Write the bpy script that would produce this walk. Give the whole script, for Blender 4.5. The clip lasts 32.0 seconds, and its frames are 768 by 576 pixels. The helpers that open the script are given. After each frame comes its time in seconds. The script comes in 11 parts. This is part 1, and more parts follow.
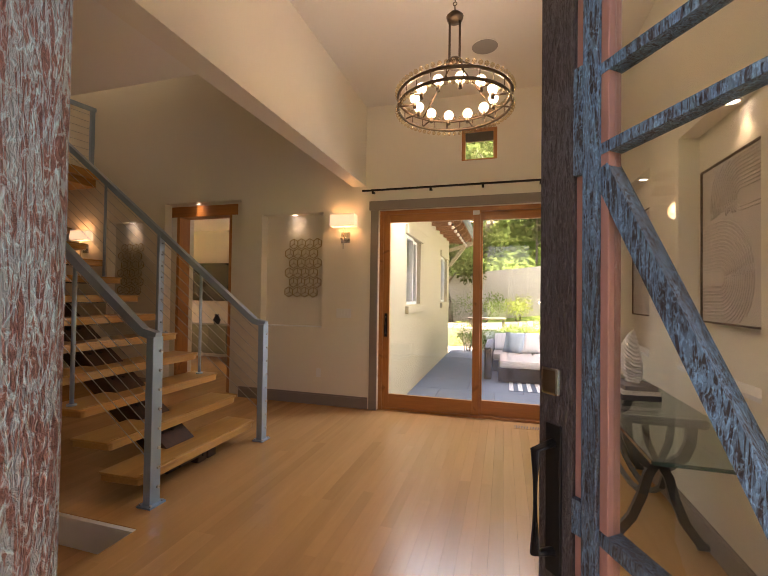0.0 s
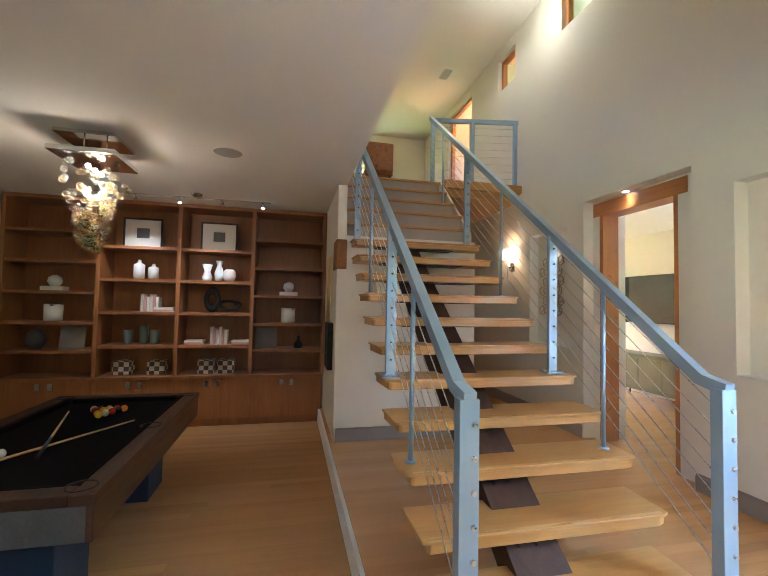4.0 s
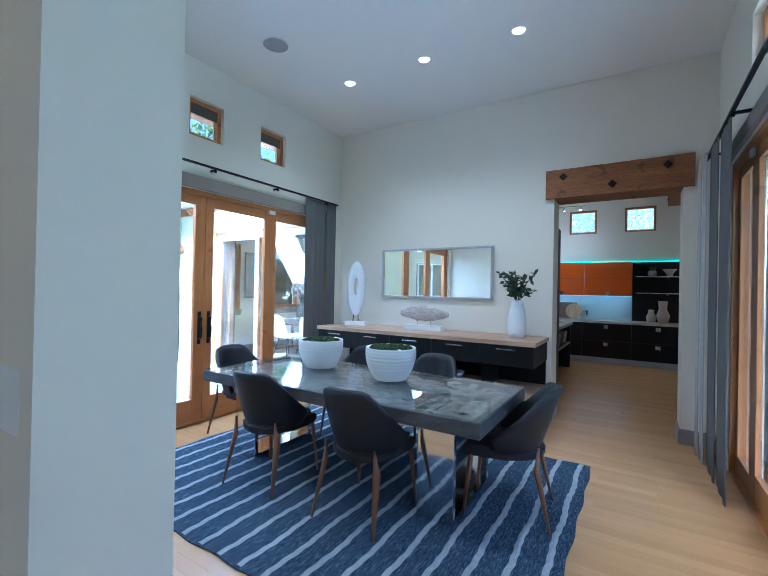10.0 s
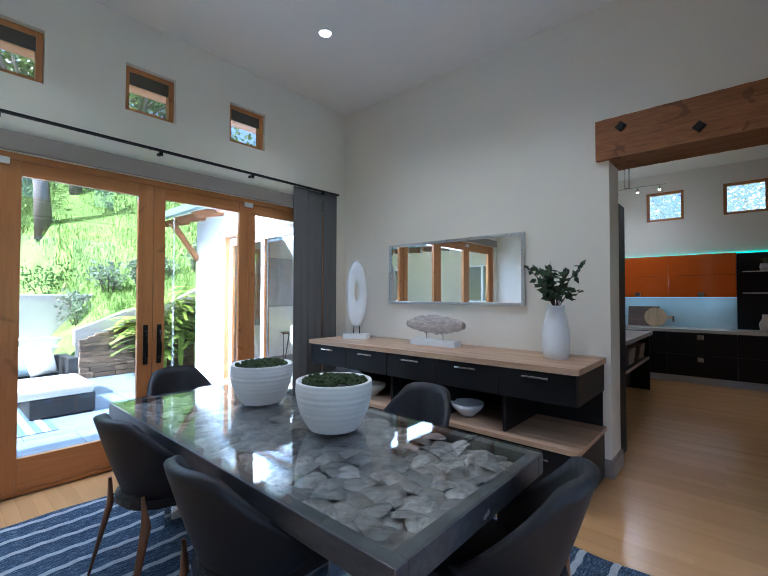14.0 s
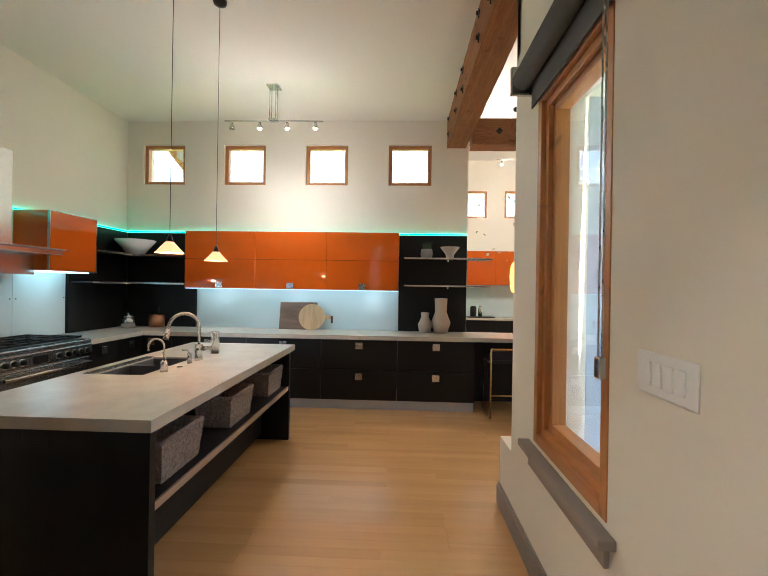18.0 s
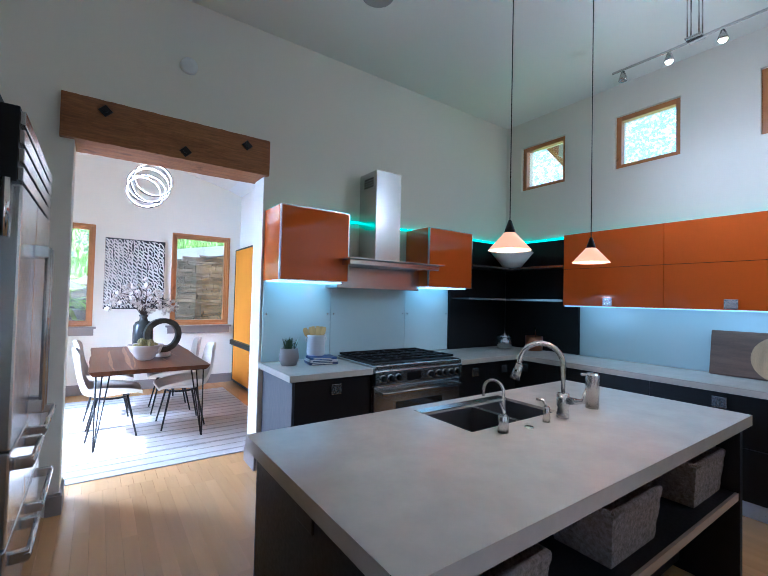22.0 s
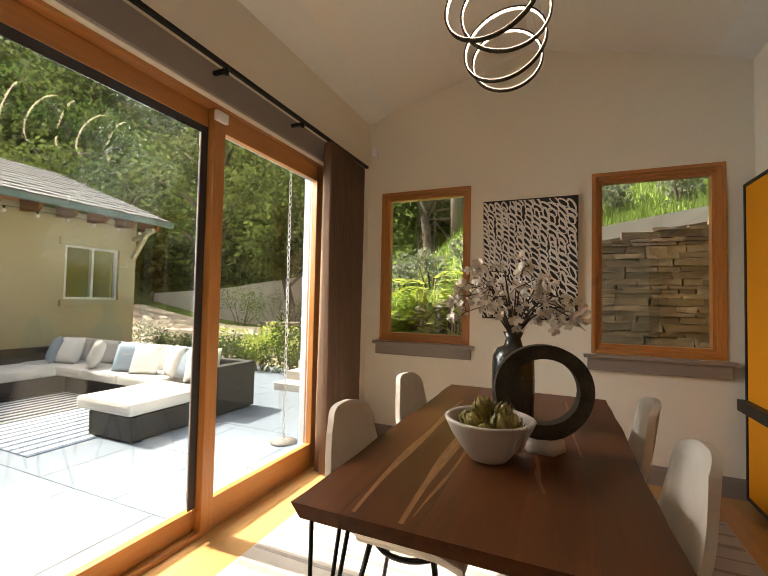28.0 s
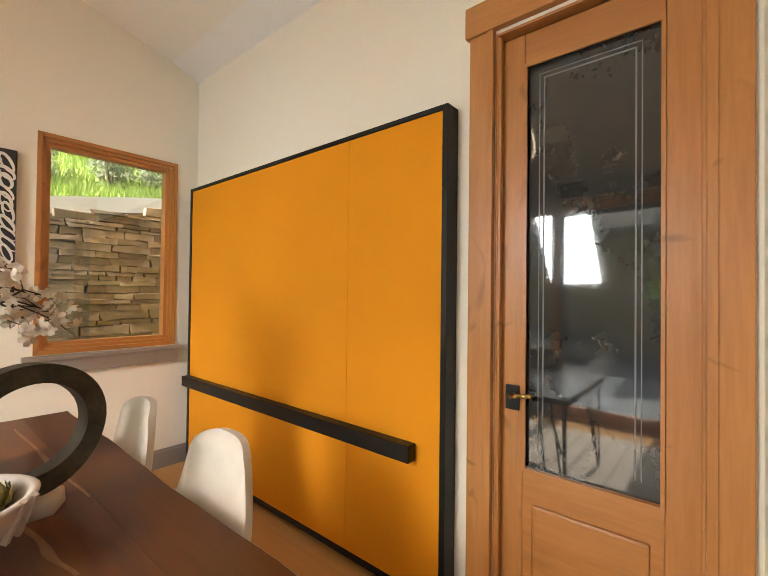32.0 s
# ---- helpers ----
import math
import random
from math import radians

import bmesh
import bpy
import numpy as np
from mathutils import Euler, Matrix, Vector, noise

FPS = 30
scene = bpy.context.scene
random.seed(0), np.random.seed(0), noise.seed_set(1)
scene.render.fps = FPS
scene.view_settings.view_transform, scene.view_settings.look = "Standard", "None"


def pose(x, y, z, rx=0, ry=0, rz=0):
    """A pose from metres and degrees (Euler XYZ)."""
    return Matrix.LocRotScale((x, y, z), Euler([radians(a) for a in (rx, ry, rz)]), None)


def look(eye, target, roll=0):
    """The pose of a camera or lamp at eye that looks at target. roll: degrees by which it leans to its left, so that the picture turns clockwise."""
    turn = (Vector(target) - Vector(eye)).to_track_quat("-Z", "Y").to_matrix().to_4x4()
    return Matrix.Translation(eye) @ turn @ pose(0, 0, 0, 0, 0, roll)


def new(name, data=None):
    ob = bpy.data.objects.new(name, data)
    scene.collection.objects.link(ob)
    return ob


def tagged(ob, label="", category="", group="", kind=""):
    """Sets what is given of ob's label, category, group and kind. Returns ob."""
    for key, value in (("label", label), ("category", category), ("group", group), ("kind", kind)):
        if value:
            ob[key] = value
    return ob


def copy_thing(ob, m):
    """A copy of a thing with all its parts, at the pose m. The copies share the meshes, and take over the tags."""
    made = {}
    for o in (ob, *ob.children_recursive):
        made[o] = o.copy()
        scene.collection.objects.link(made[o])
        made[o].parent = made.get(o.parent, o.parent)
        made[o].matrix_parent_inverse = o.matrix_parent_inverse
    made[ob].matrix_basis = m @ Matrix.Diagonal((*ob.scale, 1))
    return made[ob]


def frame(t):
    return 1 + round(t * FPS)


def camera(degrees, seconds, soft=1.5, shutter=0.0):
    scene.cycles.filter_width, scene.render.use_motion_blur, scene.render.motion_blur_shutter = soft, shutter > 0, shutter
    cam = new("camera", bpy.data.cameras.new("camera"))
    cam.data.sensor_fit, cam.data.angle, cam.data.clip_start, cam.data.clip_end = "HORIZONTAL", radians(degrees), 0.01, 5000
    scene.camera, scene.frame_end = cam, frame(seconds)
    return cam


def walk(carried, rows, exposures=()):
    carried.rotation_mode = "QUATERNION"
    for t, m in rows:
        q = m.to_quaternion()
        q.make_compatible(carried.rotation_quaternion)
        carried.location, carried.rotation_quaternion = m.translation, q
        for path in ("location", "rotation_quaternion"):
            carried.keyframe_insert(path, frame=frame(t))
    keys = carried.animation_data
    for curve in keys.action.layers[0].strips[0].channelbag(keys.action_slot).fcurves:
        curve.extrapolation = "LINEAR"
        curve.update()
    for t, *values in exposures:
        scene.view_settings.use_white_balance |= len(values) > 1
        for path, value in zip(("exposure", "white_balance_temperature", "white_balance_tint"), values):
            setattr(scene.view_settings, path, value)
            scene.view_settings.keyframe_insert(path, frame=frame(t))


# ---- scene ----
# camera and its walk: seconds, x, y, z, yaw, pitch, roll
cam = camera(86.91, 32.0, soft=0.8)
PATH = [
    (0, 0.005, -0.007, 1.463, 16.45, 1.01, -0.77),
    (0.5, -0.100, 0.390, 1.564, 22.58, 1.36, -0.89),
    (1, -0.227, 0.663, 1.589, 30.25, 1.98, -0.89),
    (1.5, -0.370, 0.916, 1.583, 37.61, 2.20, -1.00),
    (2, -0.490, 1.128, 1.569, 45.88, 2.29, -1.07),
    (2.5, -0.617, 1.266, 1.552, 55.55, 2.48, -1.27),
    (3, -0.702, 1.418, 1.538, 65.19, 2.51, -1.30),
    (3.5, -0.767, 1.537, 1.526, 73.86, 2.53, -1.39),
    (5.5, -0.654, 1.521, 1.546, 79.39, 2.16, -0.86),
    (6, -0.513, 1.415, 1.543, 64.63, 2.04, -0.54),
    (6.5, -0.414, 1.318, 1.530, 45.12, 1.46, -0.33),
    (7, -0.306, 1.232, 1.526, 24.22, 0.94, -0.52),
    (7.5, -0.147, 1.131, 1.518, 4.88, 0.61, -0.72),
    (8, -0.010, 1.039, 1.507, -10.77, 0.41, -1.01),
    (8.5, 0.144, 0.968, 1.493, -23.36, 0.28, -1.11),
    (9, 0.381, 0.966, 1.479, -37.45, 0.48, -1.18),
    (9.5, 0.633, 0.976, 1.485, -48.71, 0.43, -1.15),
    (10, 0.905, 0.955, 1.505, -58.07, 0.33, -1.17),
    (10.5, 1.182, 0.981, 1.499, -64.18, 0.25, -1.13),
    (11, 1.448, 1.104, 1.488, -67.71, 0.35, -1.30),
    (11.5, 1.597, 1.146, 1.483, -69.68, 0.44, -1.38),
    (12, 1.676, 1.128, 1.483, -68.69, 0.85, -1.33),
    (12.5, 1.692, 1.098, 1.480, -63.18, 1.25, -1.18),
    (13, 1.737, 1.063, 1.482, -55.26, 1.46, -1.00),
    (13.5, 1.939, 1.026, 1.466, -49.32, 1.46, -0.62),
    (14, 2.294, 0.987, 1.495, -48.62, 1.15, -0.10),
    (14.5, 2.669, 0.923, 1.489, -53.64, 0.77, 0.07),
    (15, 3.114, 0.927, 1.486, -60.18, 0.32, -0.13),
    (15.5, 3.594, 0.972, 1.499, -66.96, 0.06, -0.40),
    (17.5, 5.575, 1.026, 1.529, -85.26, -0.14, -0.93),
    (18, 6.038, 1.003, 1.522, -87.56, -0.02, -0.89),
    (18.5, 6.463, 0.929, 1.506, -89.43, 0.26, -0.96),
    (19, 6.810, 0.918, 1.489, -89.28, 0.57, -1.00),
    (19.5, 7.029, 0.946, 1.485, -85.62, 0.96, -1.13),
    (20, 7.105, 0.921, 1.476, -77.36, 1.48, -1.15),
    (20.5, 7.081, 0.918, 1.478, -66.86, 1.91, -1.20),
    (21, 7.078, 0.941, 1.492, -56.19, 2.06, -1.24),
    (21.5, 7.130, 1.116, 1.490, -46.16, 1.92, -1.33),
    (22, 7.223, 1.428, 1.509, -35.17, 1.53, -1.36),
    (22.5, 7.370, 1.812, 1.505, -25.77, 1.24, -1.25),
    (23, 7.475, 2.266, 1.495, -17.59, 0.94, -1.24),
    (23.5, 7.529, 2.751, 1.501, -12.47, 0.66, -1.24),
    (24, 7.582, 3.262, 1.495, -9.26, 0.59, -1.05),
    (24.5, 7.601, 3.757, 1.468, -7.35, 0.56, -0.93),
    (26.5, 7.897, 4.896, 1.373, 0.07, 1.42, -0.98),
    (27, 7.941, 4.966, 1.374, 7.22, 1.80, -1.09),
    (27.5, 7.946, 4.991, 1.379, 16.00, 2.00, -1.18),
    (28, 7.937, 5.001, 1.387, 23.44, 2.00, -1.20),
    (28.5, 7.889, 5.036, 1.384, 28.41, 1.82, -1.22),
    (29, 7.724, 5.150, 1.393, 31.32, 1.56, -1.16),
    (29.5, 7.609, 5.299, 1.404, 27.07, 1.23, -0.94),
    (30, 7.589, 5.433, 1.407, 14.14, 1.08, -0.62),
    (30.5, 7.581, 5.415, 1.431, -3.62, 0.93, -0.41),
    (31, 7.570, 5.372, 1.427, -23.08, 0.92, -0.36),
    (31.5, 7.581, 5.325, 1.435, -38.60, 0.86, -0.52),
    (32, 7.607, 5.294, 1.443, -50.05, 0.78, -0.68),
]
EXPOSURES = [(0.0, 2.75, 7200, 28.0), (1.0, 3.45, 5500, 10.0), (2.0, 3.8, 4750, 10.0), (3.0, 4.32, 4750, 10.0), (5.5, 4.05, 5100, 10.0), (6.0, 3.85, 5000, 10.0), (7.0, 2.8, 4200, 10.0), (8.0, 2.55, 4300, 10.0), (9.0, 2.6, 4200, 10.0),
             (10.5, 2.5, 4100, 2.0), (12.0, 2.55, 4200, 10.0), (13.0, 2.15, 4550, 10.0), (14.0, 2.1, 4650, 10.0), (15.0, 2.95, 4900, 10.0), (18.0, 3.62, 5600, 10.0), (19.0, 3.2, 4650, 10.0), (20.0, 3.15, 4600, 10.0), (22.0, 3.0, 4200, 10.0),
             (23.0, 3.15, 4000, 10.0), (24.0, 2.45, 3900, 10.0), (24.5, 2.4, 4000, 10.0), (27.0, 1.7, 6400, 10.0), (28.0, 1.28, 7100, 10.0), (29.0, 1.45, 7600, 10.0), (30.0, 1.45, 8900, 10.0), (31.0, 2.25, 9600, 10.0), (32.0, 2.35, 7000, 10.0)]
walk(cam, [(t, pose(x, y, z, 90 + pitch, roll, yaw)) for t, x, y, z, yaw, pitch, roll in PATH], EXPOSURES)

# ---- world and sun ----
SUN_EL, SUN_FROM = radians(50), Vector((-1.0, -0.03, 0.0)).normalized()
world = bpy.data.worlds.new("world")
scene.world = world
world.use_nodes = True
_n = world.node_tree.nodes
_sky = _n.new("ShaderNodeTexSky")
_sky.sky_type = "NISHITA"
_sky.sun_disc = False
_sky.sun_elevation = SUN_EL
_sky.sun_rotation = math.atan2(SUN_FROM.x, SUN_FROM.y)
_sky.air_density, _sky.dust_density = 0.55, 8.0
_n["Background"].inputs["Strength"].default_value = 0.15
world.node_tree.links.new(_sky.outputs[0], _n["Background"].inputs["Color"])
sun = new("sun", bpy.data.lights.new("sun", "SUN"))
sun.data.energy, sun.data.angle, sun.data.color = 5.0, radians(0.55), (1.0, 0.93, 0.82)
_dir = Vector((-SUN_FROM.x * math.cos(SUN_EL), -SUN_FROM.y * math.cos(SUN_EL), -math.sin(SUN_EL)))
sun.matrix_world = Matrix.Translation((0, 0, 20)) @ _dir.to_track_quat("-Z", "Y").to_matrix().to_4x4()


LAMPS = 0.42


def lamp(name, kind, loc, watts, colour=(1.0, 0.78, 0.52), radius=0.04, target=None, cone=80, blend=0.6):
    d = bpy.data.lights.new(name, kind)
    d.energy, d.color = watts * LAMPS, colour
    d.shadow_soft_size = radius
    ob = new(name, d)
    if kind == "SPOT":
        d.spot_size, d.spot_blend = radians(cone), blend
        ob.matrix_world = look(loc, target or (loc[0], loc[1] + 0.001, loc[2] - 1))
    else:
        ob.location = loc
    return ob

# ---- materials ----
class Nodes:
    """Short hand for one material's node tree."""
    def __init__(self, name):
        self.m = bpy.data.materials.new(name)
        self.m.use_nodes = True
        self.t = self.m.node_tree
        self.b = self.t.nodes["Principled BSDF"]

    def n(self, kind, **kw):
        nd = self.t.nodes.new("ShaderNode" + kind)
        for k, v in kw.items():
            if k in nd.inputs:
                nd.inputs[k].default_value = v
        return nd

    def l(self, a, b):
        self.t.links.new(a, b)

    def coords(self, scale=(1, 1, 1)):
        tc, mp = self.n("TexCoord"), self.n("Mapping")
        geo = self.n("NewGeometry")
        self.l(geo.outputs["Position"], mp.inputs["Vector"])
        mp.inputs["Scale"].default_value = scale
        return mp.outputs["Vector"]

    def noise(self, vec, scale, detail=4.0, rough=0.55, distort=0.0):
        nd = self.n("TexNoise", Scale=scale, Detail=detail, Roughness=rough, Distortion=distort)
        self.l(vec, nd.inputs["Vector"])
        return nd.outputs["Fac"]

    def ramp(self, fac, stops):
        nd = self.n("ValToRGB")
        el = nd.color_ramp.elements
        while len(el) < len(stops):
            el.new(0.5)
        for e, (p, c) in zip(el, stops):
            e.position, e.color = p, (*c, 1) if len(c) == 3 else c
        self.l(fac, nd.inputs["Fac"])
        return nd.outputs["Color"]

    def mix(self, fac, a, b, mode="MIX"):
        nd = self.n("MixRGB")
        nd.blend_type = mode
        for v, s in ((fac, "Fac"), (a, "Color1"), (b, "Color2")):
            if isinstance(v, (int, float)):
                nd.inputs[s].default_value = v
            elif isinstance(v, tuple):
                nd.inputs[s].default_value = (*v, 1)
            else:
                self.l(v, nd.inputs[s])
        return nd.outputs["Color"]

    def bump(self, height, strength=0.2, dist=0.01):
        nd = self.n("Bump", Strength=strength, Distance=dist)
        self.l(height, nd.inputs["Height"])
        self.l(nd.outputs["Normal"], self.b.inputs["Normal"])

    def set(self, **kw):
        names = dict(rough="Roughness", metal="Metallic", spec="Specular IOR Level", coat="Coat Weight", sheen="Sheen Weight", ior="IOR", trans="Transmission Weight")
        for k, v in kw.items():
            self.b.inputs[names[k]].default_value = v
        return self


def lerp3(c, k):
    return tuple(min(1, max(0, v * k)) for v in c)


def surface(name, colour, rough=0.5, metal=0.0, var=0.12, scale=3.0, fine=60.0, bump=0.05, spec=0.5, coat=0.0, stretch=(1, 1, 1), per_object=0.0, dist=0.004, rv=0.06):
    """A surface with two scales of variation and fine relief."""
    s = Nodes(name)
    v = s.coords(stretch)
    a, b = s.noise(v, scale, 3), s.noise(v, fine, 4, 0.6)
    c = s.ramp(a, [(0.3, lerp3(colour, 1 - var)), (0.7, lerp3(colour, 1 + var))])
    c = s.mix(0.25 * min(1, var * 5), c, s.ramp(b, [(0.35, lerp3(colour, 1 - 2 * var)), (0.65, lerp3(colour, 1 + var))]))
    if per_object:
        oi = s.n("ObjectInfo")
        k = s.ramp(oi.outputs["Random"], [(0, (1 - per_object,) * 3), (1, (1 + per_object,) * 3)])
        c = s.mix(1.0, c, k, "MULTIPLY")
    s.l(c, s.b.inputs["Base Color"])
    r = s.ramp(b, [(0.3, (max(0, rough - rv),) * 3), (0.7, (min(1, rough + rv),) * 3)])
    s.l(r, s.b.inputs["Roughness"])
    s.set(metal=metal, spec=spec, coat=coat)
    if bump:
        s.bump(b, bump, dist)
    return s.m


def wood(name, dark, light, axis="y", rough=0.4, grain=1.0, bump=0.08, per_object=0.0, island=0.0, coat=0.0, knots=0.0, figure=0.28, rv=0.075):
    """Wood with grain along one world axis."""
    s = Nodes(name)
    st = {"x": (0.7, 9, 9), "y": (9, 0.7, 9), "z": (9, 9, 0.7)}[axis]
    v = s.coords(tuple(q * grain for q in st))
    if per_object or island:
        src = s.n("ObjectInfo").outputs["Random"] if per_object else s.n("NewGeometry").outputs["Random Per Island"]
        add = s.n("VectorMath")
        add.operation = "ADD"
        cmb = s.n("CombineXYZ")
        mul = s.n("Math")
        mul.operation = "MULTIPLY"
        mul.inputs[1].default_value = 37.0
        s.l(src, mul.inputs[0])
        for i in range(3):
            s.l(mul.outputs[0], cmb.inputs[i])
        s.l(v, add.inputs[0])
        s.l(cmb.outputs[0], add.inputs[1])
        v = add.outputs[0]
    big, fine = s.noise(v, 0.8, 5, 0.6, 1.2), s.noise(v, 7.0, 5, 0.65, 0.4)
    c = s.ramp(big, [(0.25, dark), (0.5, tuple((a + b) / 2 for a, b in zip(dark, light))), (0.75, light)])
    c = s.mix(figure, c, s.ramp(fine, [(0.35, lerp3(dark, 0.85)), (0.65, lerp3(light, 1.05))]))
    if knots:
        k = s.noise(s.coords((1.5, 1.5, 1.5)), 2.2, 2, 0.4, 2.0)
        c = s.mix(s.ramp(k, [(0.66, (0, 0, 0)), (0.72, (knots,) * 3)]), c, lerp3(dark, 0.4))
    if per_object or island:
        amp = per_object or island
        c = s.mix(1.0, c, s.ramp(src, [(0, (1 - amp,) * 3), (1, (1 + amp * 0.6, 1 + amp * 0.55, 1 + amp * 0.5))]), "MULTIPLY")
    s.l(c, s.b.inputs["Base Color"])
    s.l(s.ramp(fine, [(0.3, (rough - rv,) * 3), (0.7, (rough + rv,) * 3)]), s.b.inputs["Roughness"])
    s.set(coat=coat)
    s.b.inputs["Coat Roughness"].default_value = 0.2
    if bump:
        s.bump(fine, bump, 0.003)
    return s.m


def leafy(mat, share=0.4):
    """Let part of the light pass through thin leaves."""
    t = mat.node_tree
    b, out = t.nodes["Principled BSDF"], t.nodes["Material Output"]
    tl, mx = t.nodes.new("ShaderNodeBsdfTranslucent"), t.nodes.new("ShaderNodeMixShader")
    mx.inputs[0].default_value = share
    t.links.new(b.inputs["Base Color"].links[0].from_socket, tl.inputs["Color"])
    t.links.new(b.outputs[0], mx.inputs[1])
    t.links.new(tl.outputs[0], mx.inputs[2])
    t.links.new(mx.outputs[0], out.inputs["Surface"])
    return mat


def glass(name, tint=(0.96, 0.98, 0.97), ior=1.45):
    """A clear pane: see-through with mirror gloss by Fresnel."""
    s = Nodes(name)
    out = s.t.nodes["Material Output"]
    tr, gl, mx = s.n("BsdfTransparent", Color=(*tint, 1)), s.n("BsdfGlossy", Roughness=0.0), s.n("MixShader")
    lw, pw, ml = s.n("LayerWeight", Blend=0.5), s.n("Math"), s.n("Math")
    pw.operation, pw.inputs[1].default_value = "POWER", 5.0
    ml.operation, ml.inputs[1].default_value, ml.inputs[2].default_value = "MULTIPLY_ADD", 0.9, ((ior - 1) / (ior + 1)) ** 2
    s.l(lw.outputs["Facing"], pw.inputs[0])
    s.l(pw.outputs[0], ml.inputs[0])
    s.l(ml.outputs[0], mx.inputs[0])
    s.l(tr.outputs[0], mx.inputs[1])
    s.l(gl.outputs[0], mx.inputs[2])
    s.l(mx.outputs[0], out.inputs["Surface"])
    return s.m


def glow(name, colour, strength):
    s = Nodes(name)
    s.b.inputs["Base Color"].default_value = (*colour, 1)
    s.b.inputs["Emission Color"].default_value = (*colour, 1)
    s.b.inputs["Emission Strength"].default_value = strength
    s.set(rough=0.4)
    return s.m


WALL = surface("wall_paint", (0.80, 0.75, 0.64), 0.75, var=0.02, scale=0.6, fine=90, bump=0.06, spec=0.25)
CEIL = surface("ceiling_paint", (0.82, 0.79, 0.72), 0.8, var=0.015, scale=0.5, fine=90, bump=0.04, spec=0.2)
TRIM = surface("taupe_trim_paint", (0.27, 0.23, 0.20), 0.45, var=0.05, scale=2, bump=0.03)
WHITE = surface("white_paint", (0.82, 0.82, 0.80), 0.5, var=0.02, bump=0.02)
FLOOR = wood("floor_wood", (0.50, 0.275, 0.105), (0.60, 0.345, 0.140), "y", 0.26, 0.35, 0.004, per_object=0.09, coat=0.25, figure=0.16, rv=0.012)
FLOOR_REST = wood("floor_wood_rest", (0.50, 0.275, 0.105), (0.60, 0.345, 0.140), "y", 0.26, 0.35, 0.004, island=0.09, coat=0.25, figure=0.16, rv=0.012)
SUBFLOOR = surface("floor_joint", (0.48, 0.31, 0.16), 0.7)
FIR = wood("fir_vertical", (0.38, 0.146, 0.036), (0.535, 0.232, 0.065), "z", 0.38, 0.8, 0.05, coat=0.2, knots=0.5)
FIR_X = wood("fir_along_x", (0.38, 0.146, 0.036), (0.535, 0.232, 0.065), "x", 0.38, 0.8, 0.05, coat=0.2)
FIR_Y = wood("fir_along_y", (0.38, 0.146, 0.036), (0.535, 0.232, 0.065), "y", 0.38, 0.8, 0.05, coat=0.2)
TIMBER_X = wood("rough_timber_x", (0.15, 0.052, 0.013), (0.40, 0.17, 0.055), "x", 0.7, 1.6, 0.9, knots=0.5, figure=0.45)
TIMBER_Y = wood("rough_timber_y", (0.15, 0.052, 0.013), (0.40, 0.17, 0.055), "y", 0.7, 1.6, 0.9, knots=0.5, figure=0.45)
TREAD = wood("tread_wood", (0.42, 0.205, 0.05), (0.60, 0.335, 0.095), "y", 0.35, 0.8, 0.05, per_object=0.05, coat=0.15)
SHELFWOOD = wood("shelf_wood", (0.20, 0.075, 0.02), (0.34, 0.14, 0.04), "z", 0.42, 0.8, 0.05, coat=0.1)
LEGWOOD = wood("walnut_leg", (0.13, 0.055, 0.022), (0.25, 0.11, 0.045), "z", 0.4, 1.2, 0.04)
BUTCHER = wood("butcher_block", (0.38, 0.22, 0.12), (0.62, 0.44, 0.28), "y", 0.45, 0.9, 0.04, island=0.18)
RAILSTEEL = surface("railing_steel", (0.34, 0.45, 0.58), 0.34, 0.45, var=0.06, bump=0.03)
CABLE = surface("cable_steel", (0.55, 0.55, 0.54), 0.3, 1.0, var=0.02, bump=0)
STRINGER = surface("stringer_steel", (0.035, 0.028, 0.025), 0.5, 0.4, var=0.1)
BLACKMETAL = surface("black_metal", (0.012, 0.011, 0.010), 0.45, 0.5, var=0.1, bump=0.03)
STAINLESS = surface("stainless_steel", (0.56, 0.55, 0.53), 0.27, 1.0, var=0.02, scale=1.5, fine=40, bump=0, stretch=(6, 6, 0.15), rv=0.003)
KICKSTEEL = surface("toe_kick_steel", (0.50, 0.54, 0.62), 0.32, 0.55, var=0.03, scale=1.5, fine=40, bump=0, stretch=(0.15, 6, 6))
STAINLESS_X = surface("stainless_brushed_x", (0.58, 0.57, 0.55), 0.25, 1.0, var=0.02, scale=1.5, fine=40, bump=0, stretch=(0.15, 6, 6), rv=0.003)
CHROME = surface("chrome", (0.75, 0.75, 0.75), 0.08, 1.0, var=0.01, bump=0)
BRASS = surface("brass", (0.62, 0.42, 0.16), 0.28, 1.0, var=0.05, bump=0)
ORANGE = surface("orange_gloss", (0.52, 0.095, 0.006), 0.01, var=0.015, scale=1, bump=0, coat=0.0, rv=0.0)
BLACKCAB = surface("black_cabinet", (0.007, 0.0065, 0.0065), 0.46, var=0.1, scale=1.5, bump=0.02, spec=0.28)
QUARTZ = surface("quartz_top", (0.50, 0.455, 0.385), 0.24, var=0.07, scale=7, fine=40, bump=0.0, rv=0.008)
BACKGLASS = surface("backsplash_glass", (0.60, 0.70, 0.70), 0.05, var=0.01, scale=1, bump=0, coat=0.5)
YELLOW = surface("yellow_felt_panel", (0.72, 0.27, 0.014), 0.8, var=0.05, scale=1.2, fine=150, bump=0.05, spec=0.15)
